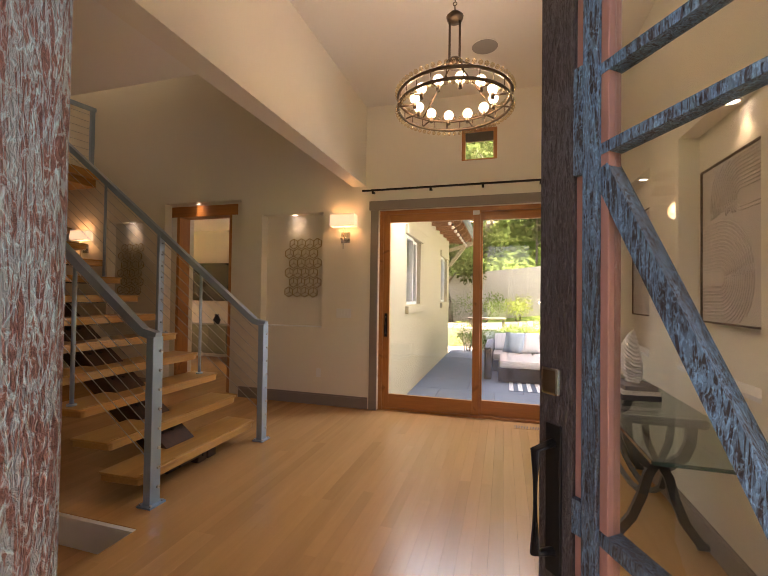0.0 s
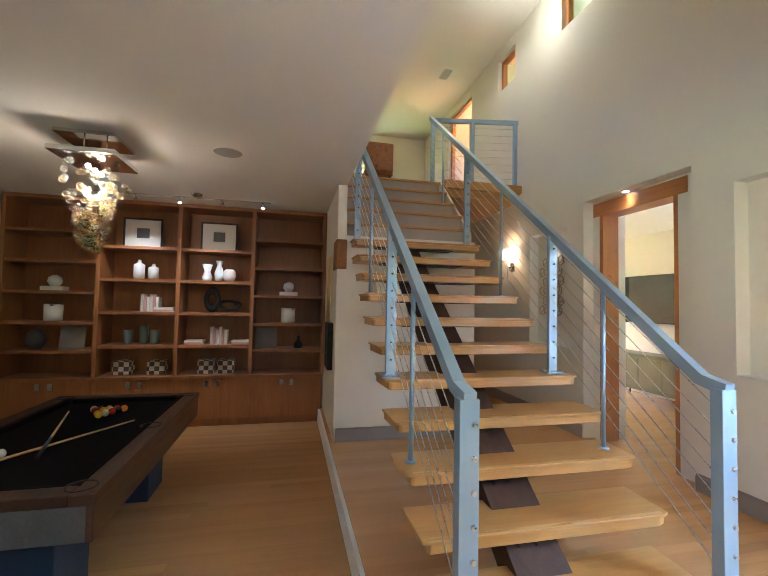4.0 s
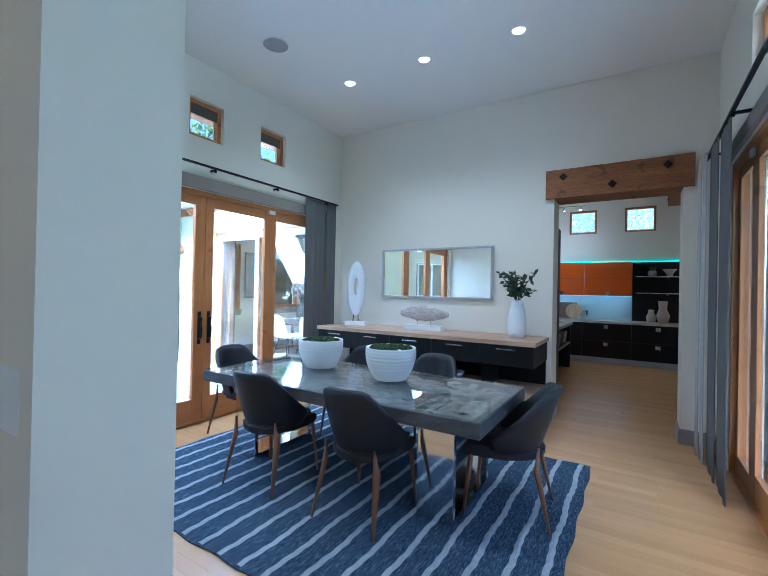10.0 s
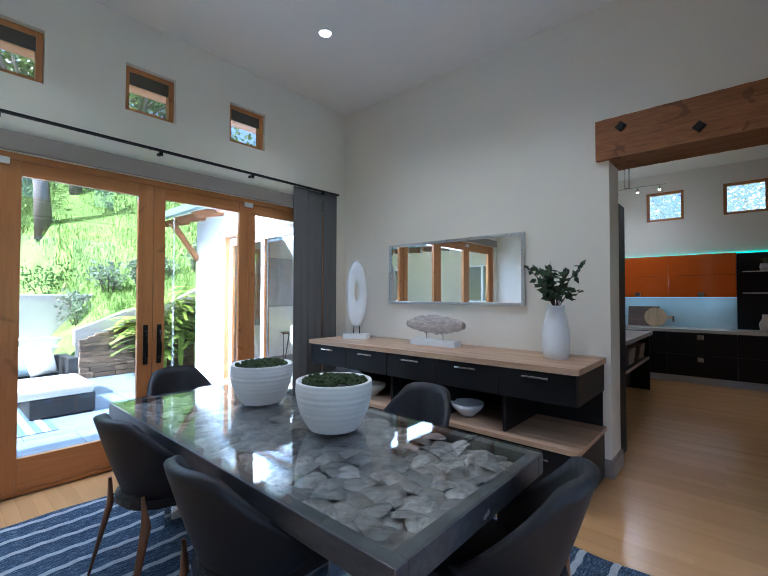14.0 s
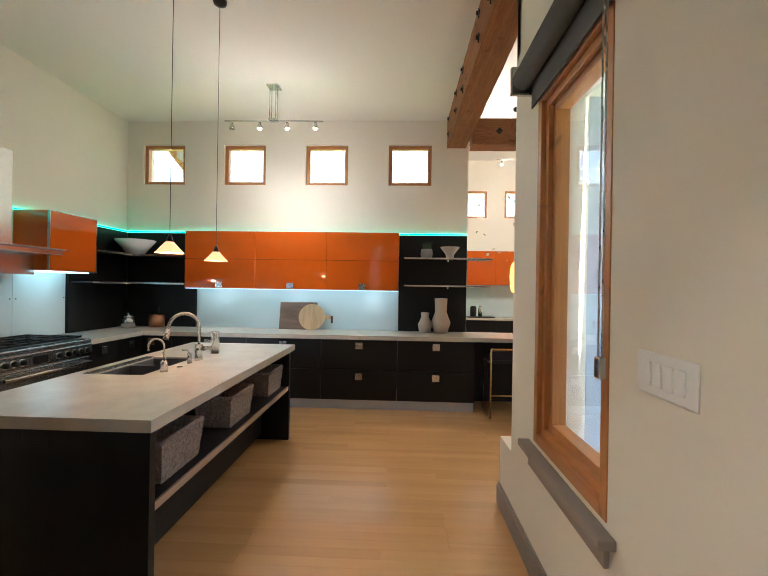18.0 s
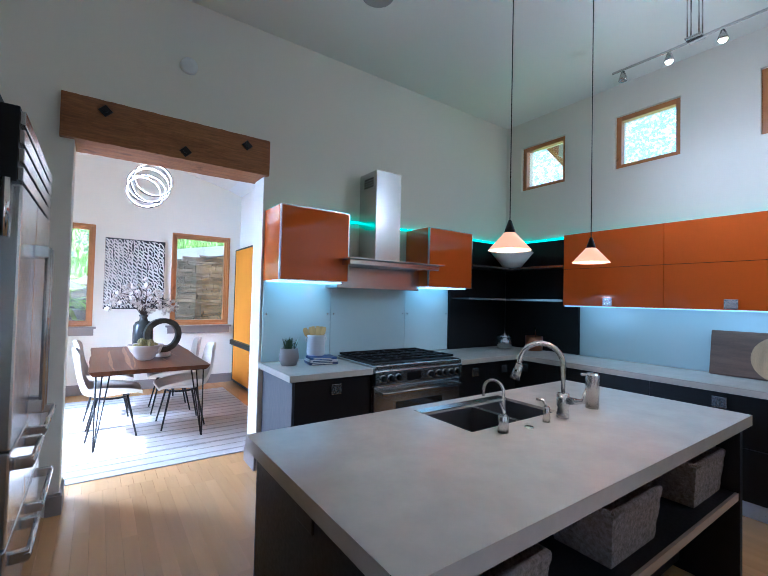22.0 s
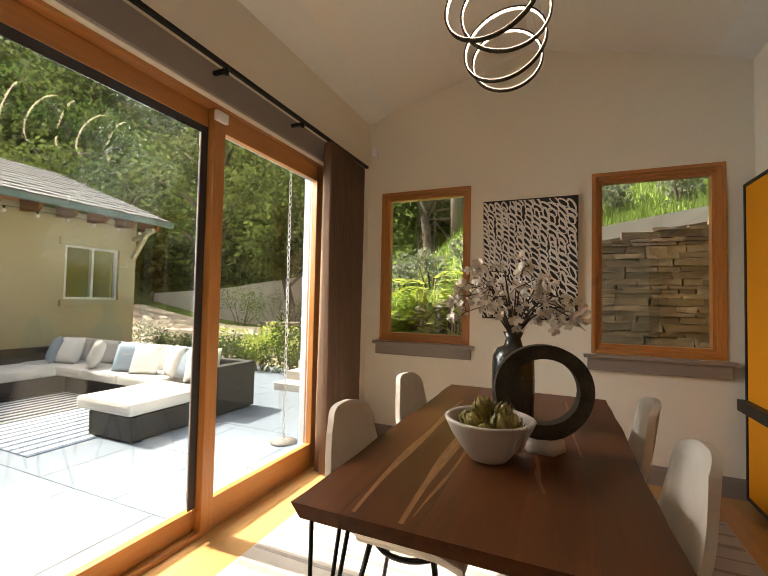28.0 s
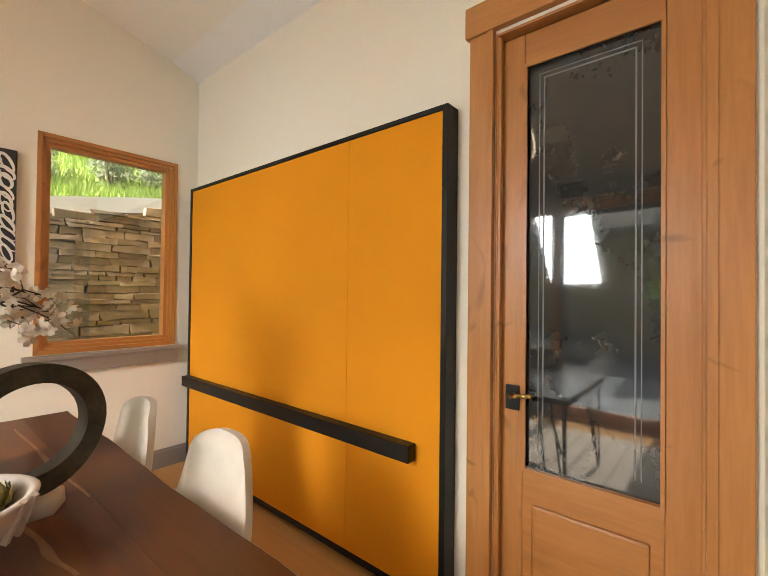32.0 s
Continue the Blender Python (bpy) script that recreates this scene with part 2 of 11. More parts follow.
CURTAIN = surface("dark_curtain_cloth", (0.125, 0.112, 0.09), 0.9, var=0.08, scale=2, fine=200, bump=0.15, spec=0.1, stretch=(1, 1, 0.3))
CURTAIN_GREY = surface("grey_curtain_cloth", (0.15, 0.148, 0.142), 0.9, var=0.06, scale=2, fine=200, bump=0.12, spec=0.1, stretch=(1, 1, 0.3))
CURTAIN_PALE = surface("pale_curtain_cloth", (0.48, 0.48, 0.48), 0.9, var=0.06, scale=2, fine=200, bump=0.12, spec=0.1, stretch=(1, 1, 0.3))
CURTAIN_BROWN = surface("brown_curtain_cloth", (0.17, 0.108, 0.075), 0.9, var=0.08, scale=2, fine=200, bump=0.12, spec=0.1, stretch=(1, 1, 0.3))
LEATHER = surface("charcoal_leather", (0.016, 0.015, 0.017), 0.48, var=0.12, scale=8, fine=160, bump=0.15, spec=0.35)
CREAM = surface("cream_fabric", (0.66, 0.60, 0.52), 0.85, var=0.05, scale=10, fine=220, bump=0.2, spec=0.2)
CERAMIC = surface("white_ceramic", (0.74, 0.74, 0.73), 0.35, var=0.03, scale=6, fine=40, bump=0.03)
MOSS = surface("moss", (0.035, 0.055, 0.012), 0.95, var=0.5, scale=14, fine=90, bump=0.8, dist=0.02)
LEAF = surface("leaf", (0.03, 0.065, 0.018), 0.5, var=0.35, scale=9, bump=0.1)
SUCC = surface("artichoke_scale", (0.31, 0.245, 0.065), 0.5, var=0.35, scale=12, bump=0.1)
PETAL = surface("white_petal", (0.64, 0.56, 0.46), 0.6, var=0.08, scale=12, bump=0.05)
TWIG = surface("twig_bark", (0.07, 0.045, 0.03), 0.8, var=0.2, bump=0.2)
PLASTER = surface("stone_plaster", (0.55, 0.48, 0.42), 0.8, var=0.1, scale=7, fine=60, bump=0.25)
GREYPOT = surface("grey_concrete", (0.22, 0.20, 0.19), 0.7, var=0.1, scale=7, fine=60, bump=0.2)
DARKCLAY = surface("dark_glazed_clay", (0.036, 0.033, 0.028), 0.22, var=0.12, scale=5, fine=30, bump=0.02)
BRONZE = surface("aged_bronze", (0.055, 0.045, 0.03), 0.45, 0.6, var=0.5, scale=12, fine=60, bump=0.15)
FELT = surface("black_felt", (0.006, 0.006, 0.008), 0.95, var=0.2, fine=200, bump=0.1, spec=0.1)
POOLWOOD = wood("pool_table_wood", (0.035, 0.014, 0.008), (0.075, 0.03, 0.014), "x", 0.35, 0.8, 0.03, coat=0.3)
POOLBASE = surface("slate_grey_base", (0.10, 0.105, 0.11), 0.5, var=0.3, scale=4, bump=0.1)
SHADE = glow("lamp_shade_cloth", (1.0, 0.74, 0.46), 0.14)
BULB = glow("bulb_glow", (1.0, 0.80, 0.52), 2.6)
DOWNLIGHT = glow("downlight_glow", (1.0, 0.86, 0.74), 2.2)
GLASS = glass("pane_glass", (0.96, 0.98, 0.97), 1.72)
MIRROR = surface("mirror_silver", (0.86, 0.88, 0.87), 0.0, 1.0, var=0.0, bump=0, rv=0.0)
PAPER = surface("paper", (0.72, 0.68, 0.62), 0.7, var=0.04, bump=0.02)
BOOKS = [surface("book_cloth_" + str(i), c, 0.65, var=0.06, fine=120, bump=0.05) for i, c in enumerate([(0.62, 0.56, 0.48), (0.05, 0.05, 0.06), (0.30, 0.22, 0.17), (0.16, 0.22, 0.34), (0.50, 0.30, 0.25)])]
STUCCO = surface("stucco", (0.54, 0.475, 0.325), 0.9, var=0.06, scale=1.2, fine=45, bump=0.35, spec=0.1, dist=0.01)
PATIO = surface("patio_slab", (0.15, 0.19, 0.245), 0.75, var=0.1, scale=1.5, fine=30, bump=0.15, per_object=0.06)
SLATE = surface("slate_stone", (0.200, 0.133, 0.086), 0.8, var=0.45, scale=4, fine=22, bump=0.6, per_object=0.45, dist=0.02)
MORTAR = surface("dark_mortar", (0.05, 0.047, 0.042), 0.95, var=0.2, bump=0.3)
GRASS = surface("grass_slope", (0.15, 0.215, 0.05), 0.9, var=0.35, scale=0.8, fine=9, bump=0.8, spec=0.1, dist=0.08)
HEDGE = leafy(surface("hedge_leaf", (0.07, 0.12, 0.03), 0.8, spec=0.12, var=0.4, scale=6, fine=30, bump=0.2), 0.45)
SAGE = leafy(surface("sage_leaf", (0.19, 0.225, 0.15), 0.7, var=0.3, scale=6, fine=30, bump=0.2), 0.45)
TREELEAF = leafy(surface("tree_leaf", (0.10, 0.13, 0.035), 0.85, spec=0.08, var=0.45, scale=0.9, fine=6, bump=0.2), 0.45)
BARK = surface("tree_bark", (0.14, 0.115, 0.092), 0.9, var=0.3, scale=6, fine=25, bump=0.6, stretch=(1, 1, 0.25))
WICKER = surface("dark_wicker", (0.022, 0.021, 0.020), 0.6, var=0.35, scale=60, fine=140, bump=0.6)
CUSHION = surface("sofa_cushion", (0.60, 0.59, 0.57), 0.9, var=0.05, fine=150, bump=0.15, spec=0.15)
SHINGLE = surface("roof_shingle", (0.13, 0.135, 0.145), 0.85, var=0.25, scale=5, fine=30, bump=0.4, per_object=0.2)
RETAIN = surface("retaining_wall_paint", (0.48, 0.46, 0.42), 0.9, var=0.06, fine=40, bump=0.2)
SPEAKER = surface("speaker_grille", (0.36, 0.34, 0.31), 0.8, var=0.03, fine=250, bump=0.3)
LEDSTRIP = glow("cool_led", (0.70, 0.95, 1.0), 0.12)
LEDSTRIP_DIM = glow("cool_led_dim", (0.60, 0.95, 1.0), 0.25)
GLASS_TINTED = glass("tinted_glass", (0.16, 0.24, 0.28), 2.0)
SPRINGLEAF = leafy(surface("pale_spring_leaf", (0.47, 0.46, 0.33), 0.7, var=0.4, scale=3, fine=12, bump=0), 0.45)
CRYSTAL = glass("crystal", (0.92, 0.86, 0.72), 1.9)
SHELFWOOD_D = wood("shelf_door_wood", (0.23, 0.088, 0.022), (0.37, 0.155, 0.042), "z", 0.42, 0.8, 0.05, coat=0.1)
CHAND_W = 8.5
WALNUT_BOARD = wood("walnut_board", (0.050, 0.0145, 0.0042), (0.150, 0.049, 0.0135), "y", 0.40, 0.45, 0.02, per_object=0.28, figure=0.3, rv=0.03, coat=0.05, knots=0.15)
YELLOWGREEN = leafy(surface("yellow_green_leaf", (0.44, 0.52, 0.11), 0.5, var=0.4, scale=7, fine=30, bump=0.15), 0.45)
LIVEGRASS = leafy(surface("spring_grass", (0.16, 0.24, 0.045), 0.7, var=0.3, scale=0.35, fine=12, bump=0), 0.45)

# ---- building helpers ----
def B():
    return bmesh.new()


def box(bm, x0, x1, y0, y1, z0, z1, bevel=0.0):
    v = [bm.verts.new(p) for p in ((x0, y0, z0), (x1, y0, z0), (x1, y1, z0), (x0, y1, z0), (x0, y0, z1), (x1, y0, z1), (x1, y1, z1), (x0, y1, z1))]
    fs = [bm.faces.new([v[i] for i in q]) for q in ((0, 3, 2, 1), (4, 5, 6, 7), (0, 1, 5, 4), (1, 2, 6, 5), (2, 3, 7, 6), (3, 0, 4, 7))]
    if bevel:
        es = list({e for f in fs for e in f.edges})
        bmesh.ops.bevel(bm, geom=es, offset=bevel, segments=2, affect="EDGES", profile=0.6)
    return bm


def sweep(bm, pts, r, seg=8, cap=True, squash=1.0):
    """A round bar along points; r is one radius or one for each point."""
    pts = [Vector(p) for p in pts]
    rs = r if isinstance(r, (list, tuple)) else [r] * len(pts)
    rings = []
    for i, p in enumerate(pts):
        a, b = pts[max(0, i - 1)], pts[min(len(pts) - 1, i + 1)]
        q = (b - a).to_track_quat("Z", "Y")
        rings.append([bm.verts.new(p + q @ Vector((rs[i] * math.cos(t), rs[i] * squash * math.sin(t), 0))) for t in (2 * math.pi * k / seg for k in range(seg))])
    for a, b in zip(rings, rings[1:]):
        for k in range(seg):
            f = bm.faces.new((a[k], a[(k + 1) % seg], b[(k + 1) % seg], b[k]))
            f.smooth = True
    if cap:
        bm.faces.new(rings[0][::-1])
        bm.faces.new(rings[-1])
    return bm


def bar(bm, pts, w, h, up=(0, 0, 1)):
    """A square bar along points, w across and h along up."""
    pts, up = [Vector(p) for p in pts], Vector(up)
    rings = []
    for i, p in enumerate(pts):
        d = (pts[min(len(pts) - 1, i + 1)] - pts[max(0, i - 1)]).normalized()
        s = d.cross(up).normalized()
        u = s.cross(d).normalized()
        rings.append([bm.verts.new(p + s * a * w / 2 + u * b * h / 2) for a, b in ((-1, -1), (1, -1), (1, 1), (-1, 1))])
    for a, b in zip(rings, rings[1:]):
        for k in range(4):
            bm.faces.new((a[k], a[(k + 1) % 4], b[(k + 1) % 4], b[k]))
    bm.faces.new(rings[0][::-1])
    bm.faces.new(rings[-1])
    return bm


def lathe(bm, prof, seg=28, at=(0, 0, 0), wob=0.0):
    """A turned shape from (radius, height) pairs."""
    x, y, z = at
    rings = []
    for r, h in prof:
        if r < 1e-5:
            rings.append([bm.verts.new((x, y, z + h))])
        else:
            rings.append([bm.verts.new((x + r * (1 + wob * math.sin(3 * t + 9 * h)) * math.cos(t), y + r * (1 + wob * math.cos(2 * t + 7 * h)) * math.sin(t), z + h)) for t in (2 * math.pi * k / seg for k in range(seg))])
    for a, b in zip(rings, rings[1:]):
        if len(a) == 1 and len(b) == 1:
            continue
        for k in range(seg):
            k2 = (k + 1) % seg
            if len(a) == 1:
                f = bm.faces.new((a[0], b[k2], b[k]))
            elif len(b) == 1:
                f = bm.faces.new((a[k], a[k2], b[0]))
            else:
                f = bm.faces.new((a[k], a[k2], b[k2], b[k]))
            f.smooth = True
    return bm


def ball(bm, c, r, seg=10, sz=1.0):
    prof = [(r * math.sin(math.pi * i / (seg // 2 + 1)), -r * sz * math.cos(math.pi * i / (seg // 2 + 1))) for i in range(seg // 2 + 2)]
    prof[0], prof[-1] = (0, prof[0][1]), (0, prof[-1][1])
    return lathe(bm, prof, seg, c)


def prism(bm, pts, z0, z1, axis="z"):
    """A flat outline pushed through a thickness; pts are in the plane across axis."""
    def put(a, b, c):
        return {"z": (a, b, c), "y": (a, c, b), "x": (c, a, b)}[axis]
    lo = [bm.verts.new(put(a, b, z0)) for a, b in pts]
    hi = [bm.verts.new(put(a, b, z1)) for a, b in pts]
    bm.faces.new(lo[::-1])
    bm.faces.new(hi)
    for i in range(len(pts)):
        j = (i + 1) % len(pts)
        bm.faces.new((lo[i], lo[j], hi[j], hi[i]))
    return bm


def ring(bm, c, R, r, seg=36, tube=8, m=None):
    """A torus round c, turned by the matrix m."""
    m, c = m or Matrix(), Vector(c)
    rows = []
    for i in range(seg):
        a = 2 * math.pi * i / seg
        rows.append([bm.verts.new(c + m @ Vector(((R + r * math.cos(b)) * math.cos(a), (R + r * math.cos(b)) * math.sin(a), r * math.sin(b)))) for b in (2 * math.pi * k / tube for k in range(tube))])
    for i in range(seg):
        for k in range(tube):
            f = bm.faces.new((rows[i][k], rows[(i + 1) % seg][k], rows[(i + 1) % seg][(k + 1) % tube], rows[i][(k + 1) % tube]))
            f.smooth = True
    return bm


def mesh_of(bm, name, mat):
    bmesh.ops.recalc_face_normals(bm, faces=bm.faces)
    me = bpy.data.meshes.new(name)
    bm.to_mesh(me)
    bm.free()
    for q in (mat if isinstance(mat, (list, tuple)) else [mat]):
        me.materials.append(q)
    return me


def part(name, bm, mat, parent, label=""):
    ob = new(name, mesh_of(bm, name, mat))
    ob.parent = parent
    return tagged(ob, label)


def thing(name, label, category, group="", at=(0, 0, 0), turn=0):
    ob = new(name)
    ob.empty_display_size = 0.1
    ob.matrix_basis = pose(*at, 0, 0, turn)
    return tagged(ob, label, category, group)


def single(name, bm, mat, label, category, group="", at=(0, 0, 0), turn=0):
    ob = new(name, mesh_of(bm, name, mat))
    ob.matrix_basis = pose(*at, 0, 0, turn)
    return tagged(ob, label, category, group)


def built(name, bm, mat, label="", category=""):
    """A piece of the setting."""
    return tagged(new(name, mesh_of(bm, name, mat)), label, category, "", "structure")


def wall_mesh(axis, pos0, pos1, a0, a1, z0, z1, holes=()):
    """A wall along axis with square holes (a0, a1, z0, z1) through it, with their reveals."""
    bm = B()
    us = sorted({a0, a1, *[min(max(h[i], a0), a1) for h in holes for i in (0, 1)]})
    zs = sorted({z0, z1, *[min(max(h[i], z0), z1) for h in holes for i in (2, 3)]})
    vc = {}

    def v(u, p, z):
        k = (round(u, 4), round(p, 4), round(z, 4))
        if k not in vc:
            vc[k] = bm.verts.new((u, p, z) if axis == "x" else (p, u, z))
        return vc[k]
    solid = {}
    for i in range(len(us) - 1):
        for j in range(len(zs) - 1):
            cu, cz = (us[i] + us[i + 1]) / 2, (zs[j] + zs[j + 1]) / 2
            solid[i, j] = not any(h[0] < cu < h[1] and h[2] < cz < h[3] for h in holes)
    for (i, j), s in solid.items():
        if not s:
            continue
        u0, u1, w0, w1 = us[i], us[i + 1], zs[j], zs[j + 1]
        for p in (pos0, pos1):
            bm.faces.new((v(u0, p, w0), v(u1, p, w0), v(u1, p, w1), v(u0, p, w1)))
        for di, dj, a, b in ((-1, 0, (u0, w0), (u0, w1)), (1, 0, (u1, w0), (u1, w1)), (0, -1, (u0, w0), (u1, w0)), (0, 1, (u0, w1), (u1, w1))):
            if not solid.get((i + di, j + dj), False):
                bm.faces.new((v(a[0], pos0, a[1]), v(b[0], pos0, b[1]), v(b[0], pos1, b[1]), v(a[0], pos1, a[1])))
    return bm


def wall(name, axis, pos0, pos1, a0, a1, z0, z1, holes=(), mat=None, label="off-white painted plaster wall"):
    return built(name, wall_mesh(axis, pos0, pos1, a0, a1, z0, z1, holes), mat or WALL, label, "wall")


def slab(bm, axis, a0, a1, p0, p1, z0, z1, bevel=0.0):
    return box(bm, a0, a1, p0, p1, z0, z1, bevel) if axis == "x" else box(bm, p0, p1, a0, a1, z0, z1, bevel)


def framed(parent, axis, p0, p1, a0, a1, z0, z1, w=0.09, bottom=None, top=None, mats=None, pane=True, pane_mat=None, bevel=0.004):
    """A glazed frame: two stiles, two rails and a pane, each a part."""
    bottom, top = bottom or w, top or w
    hz = (FIR_X if axis == "x" else FIR_Y) if mats is None else mats
    vt = FIR if mats is None else mats
    made = []
    made.append(part("stile", slab(B(), axis, a0, a0 + w, p0, p1, z0, z1, bevel), vt, parent))
    made.append(part("stile", slab(B(), axis, a1 - w, a1, p0, p1, z0, z1, bevel), vt, parent))
    made.append(part("bottom_rail", slab(B(), axis, a0 + w, a1 - w, p0 + 0.002, p1 - 0.002, z0, z0 + bottom, bevel), hz, parent))
    made.append(part("top_rail", slab(B(), axis, a0 + w, a1 - w, p0 + 0.002, p1 - 0.002, z1 - top, z1, bevel), hz, parent))
    if pane:
        c = (p0 + p1) / 2
        g = part("pane", slab(B(), axis, a0 + w - 0.008, a1 - w + 0.008, c - 0.004, c + 0.004, z0 + bottom - 0.008, z1 - top + 0.008), pane_mat or GLASS, parent)
        g.visible_shadow = False
        made.append(g)
    return made


def window(name, axis, p0, p1, a0, a1, z0, z1, w=0.055, label="small square window with a fir frame", mats=None, blind=False):
    ob = tagged(new(name), label, "window", "", "structure")
    framed(ob, axis, p0, p1, a0, a1, z0, z1, w, mats=mats)
    if blind:
        part("roller_blind", slab(B(), axis, a0 + w, a1 - w, p0 + 0.012, p0 + 0.02, z1 - w - (z1 - z0) * 0.27, z1 - w), CURTAIN, ob, "dark half-drawn roller blind")
    return ob


def base(name, axis, pos, out, a0, a1, z=0.0, h=0.15, t=0.018):
    """A skirting board on the face pos, standing out by t in the direction out."""
    p0, p1 = sorted((pos, pos + out * t))
    bm = slab(B(), axis, a0, a1, p0, p1, z + 0.002, z + h - 0.02)
    q0, q1 = sorted((pos, pos + out * (t - 0.007)))
    slab(bm, axis, a0, a1, q0, q1, z + h - 0.02, z + h)
    return built(name, bm, TRIM, "taupe painted baseboard", "baseboard")

# ---- lamps of the rooms, with added fill and daylight lamps ----
WARM, NEUT = (1.0, 0.76, 0.50), (1.0, 0.88, 0.74)
for x, y in ((4.73, 3.87), (4.72, 2.89), (4.73, 1.92), (2.6, 3.87), (2.6, 2.4)):
    lamp("dining_downlight_lamp", "SPOT", (x, y, 3.93), 34, NEUT, 0.06, None, 130, 1.0)
lamp("kitchen_track_lamp", "SPOT", (10.55, 2.5, 3.36), 14, NEUT, 0.03, None, 170, 1.0)
# added fill light below the track, brightens the kitchen walls and ceiling
lamp("kitchen_track_glow_lamp", "POINT", (10.55, 2.5, 2.80), 6, NEUT, 0.06)
lamp("kitchen_pendant_lamp", "POINT", (8.66, 2.54, 1.735), 3.5, WARM, 0.02)
lamp("kitchen_pendant_lamp", "POINT", (9.29, 2.52, 1.735), 3.5, WARM, 0.02)
lamp("pool_chandelier_lamp", "POINT", (-4.6, -0.1, 2.45), 3, WARM, 0.10)
lamp("upper_downlight_lamp", "SPOT", (-6.65, 4.18, 5.93), 4, (1.0, 0.86, 0.62), 0.05, None, 150, 1.0)
# added fill light, no fixture hangs in the television room
lamp("tv_room_lamp", "POINT", (-4.5, 6.6, 2.6), 3, NEUT, 0.1)
# added fill light in mid-air, in place of the bar room's daylight
lamp("bar_room_lamp", "POINT", (12.5, -1.5, 3.8), 34, NEUT, 0.1)
# added area lamp above the garden door, stands in for the shaded court's daylight
_sky_area = lamp("court_daylight", "AREA", (-0.35, 5.95, 2.95), 36, (0.72, 0.86, 1.0))
_sky_area.data.shape, _sky_area.data.size, _sky_area.data.size_y = "RECTANGLE", 2.4, 0.7
_sky_area.matrix_world = look((-0.35, 5.95, 2.95), (-0.45, 3.4, 0.2))
# added area lamp above the French doors, stands in for the patio's daylight
_sky_area = lamp("patio_daylight", "AREA", (3.2, 5.55, 2.75), 45, (0.84, 0.92, 1.0))
_sky_area.data.shape, _sky_area.data.size, _sky_area.data.size_y = "RECTANGLE", 3.2, 0.6
_sky_area.matrix_world = look((3.2, 5.55, 2.75), (3.2, 3.0, 0.4))
# added area lamp over the wide sliding door, stands in for the terrace's daylight
_sky_area = lamp("terrace_daylight", "AREA", (5.55, 7.0, 2.98), 200, (0.88, 0.94, 1.0))
_sky_area.data.shape, _sky_area.data.size, _sky_area.data.size_y = "RECTANGLE", 0.7, 3.4
_sky_area.matrix_world = Matrix.Translation((5.55, 7.0, 2.98)) @ Vector((2.6, 0.0, -2.0)).to_track_quat("-Z", "Y").to_matrix().to_4x4()

# ---- walls, ceilings and floors ----
# foyer and stair hall, north side
wall("wall_north_stair", "x", 4.94, 5.08, -11.0, -1.55, 0, 6.2, [(-4.95, -3.6, -1, 2.80), (-3.25, -2.32, 1.02, 2.56), (-6.07, -5.25, 1.02, 2.56), (-5.36, -4.80, 5.2, 5.76), (-7.04, -6.5, 5.2, 5.76), (-9.3, -8.1, 4.1, 5.78)])
wall("wall_north_stair_back", "x", 5.08, 5.44, -11.0, -1.55, 0, 6.2, [(-4.85, -3.85, -1, 2.70), (-5.36, -4.80, 5.2, 5.76), (-7.04, -6.5, 5.2, 5.76), (-9.3, -8.1, 4.1, 5.78)])
wall("wall_north_foyer", "x", 4.94, 5.19, -1.55, 1.43, 0, 6.2, [(-1.54, 1.02, -1, 2.55), (-0.506, -0.083, 3.10, 3.515)])
wall("wall_foyer_east", "y", 1.175, 1.30, 1.82, 4.94, 0, 3.9, [(2.34, 3.29, 0.99, 2.585), (3.88, 4.75, 0.99, 2.57)])
wall("wall_dining_west", "y", 1.30, 1.43, 1.82, 4.94, 0, 3.95)
wall("wall_south", "x", 0.03, 0.28, -2.15, 8.68, -0.2, 3.95, [(-0.60, 0.90, -1, 2.75), (1.75, 5.50, -1, 2.66), (2.3, 2.72, 3.1, 3.52), (3.3, 3.72, 3.1, 3.52), (4.3, 4.72, 3.1, 3.52), (7.47, 8.24, 0.72, 2.56)])
wall("wall_dining_east", "y", 6.05, 6.38, 0.28, 4.95, 0, 3.95, [(0.56, 1.80, -1, 2.80)])
wall("wall_dining_north", "x", 5.0, 5.2, 1.43, 6.05, 0, 3.95, [(1.56, 5.74, -1, 2.56), (1.48, 1.90, 3.125, 3.54), (2.45, 2.88, 3.125, 3.54), (3.43, 3.85, 3.125, 3.54), (4.39, 4.815, 3.125, 3.54)])
wall("wall_kitchen_north", "x", 4.95, 5.2, 6.05, 11.69, 0, 3.95, [(7.05, 8.38, -1, 2.7)])
wall("wall_kitchen_east", "y", 11.69, 11.94, 0.1, 5.2, 0, 3.95, [(4.11, 4.715, 2.95, 3.515), (2.943, 3.544, 2.95, 3.515), (1.774, 2.372, 2.95, 3.515), (0.606, 1.206, 2.95, 3.515)])
wall("wall_pony", "x", 0.10, 0.28, 8.68, 8.96, 0, 0.48)
wall("wall_breakfast_west", "y", 5.86, 6.08, 5.2, 8.82, 0, 3.45, [(5.46, 8.02, -1, 2.56)])
wall("wall_breakfast_north", "x", 8.82, 9.05, 5.86, 9.5, 0, 3.9, [(6.24, 7.16, 1.0, 2.51), (8.18, 9.09, 1.0, 2.51)])
wall("wall_breakfast_east", "y", 9.26, 9.5, 5.2, 8.82, 0, 3.45, [(5.335, 6.055, -1, 2.58)])
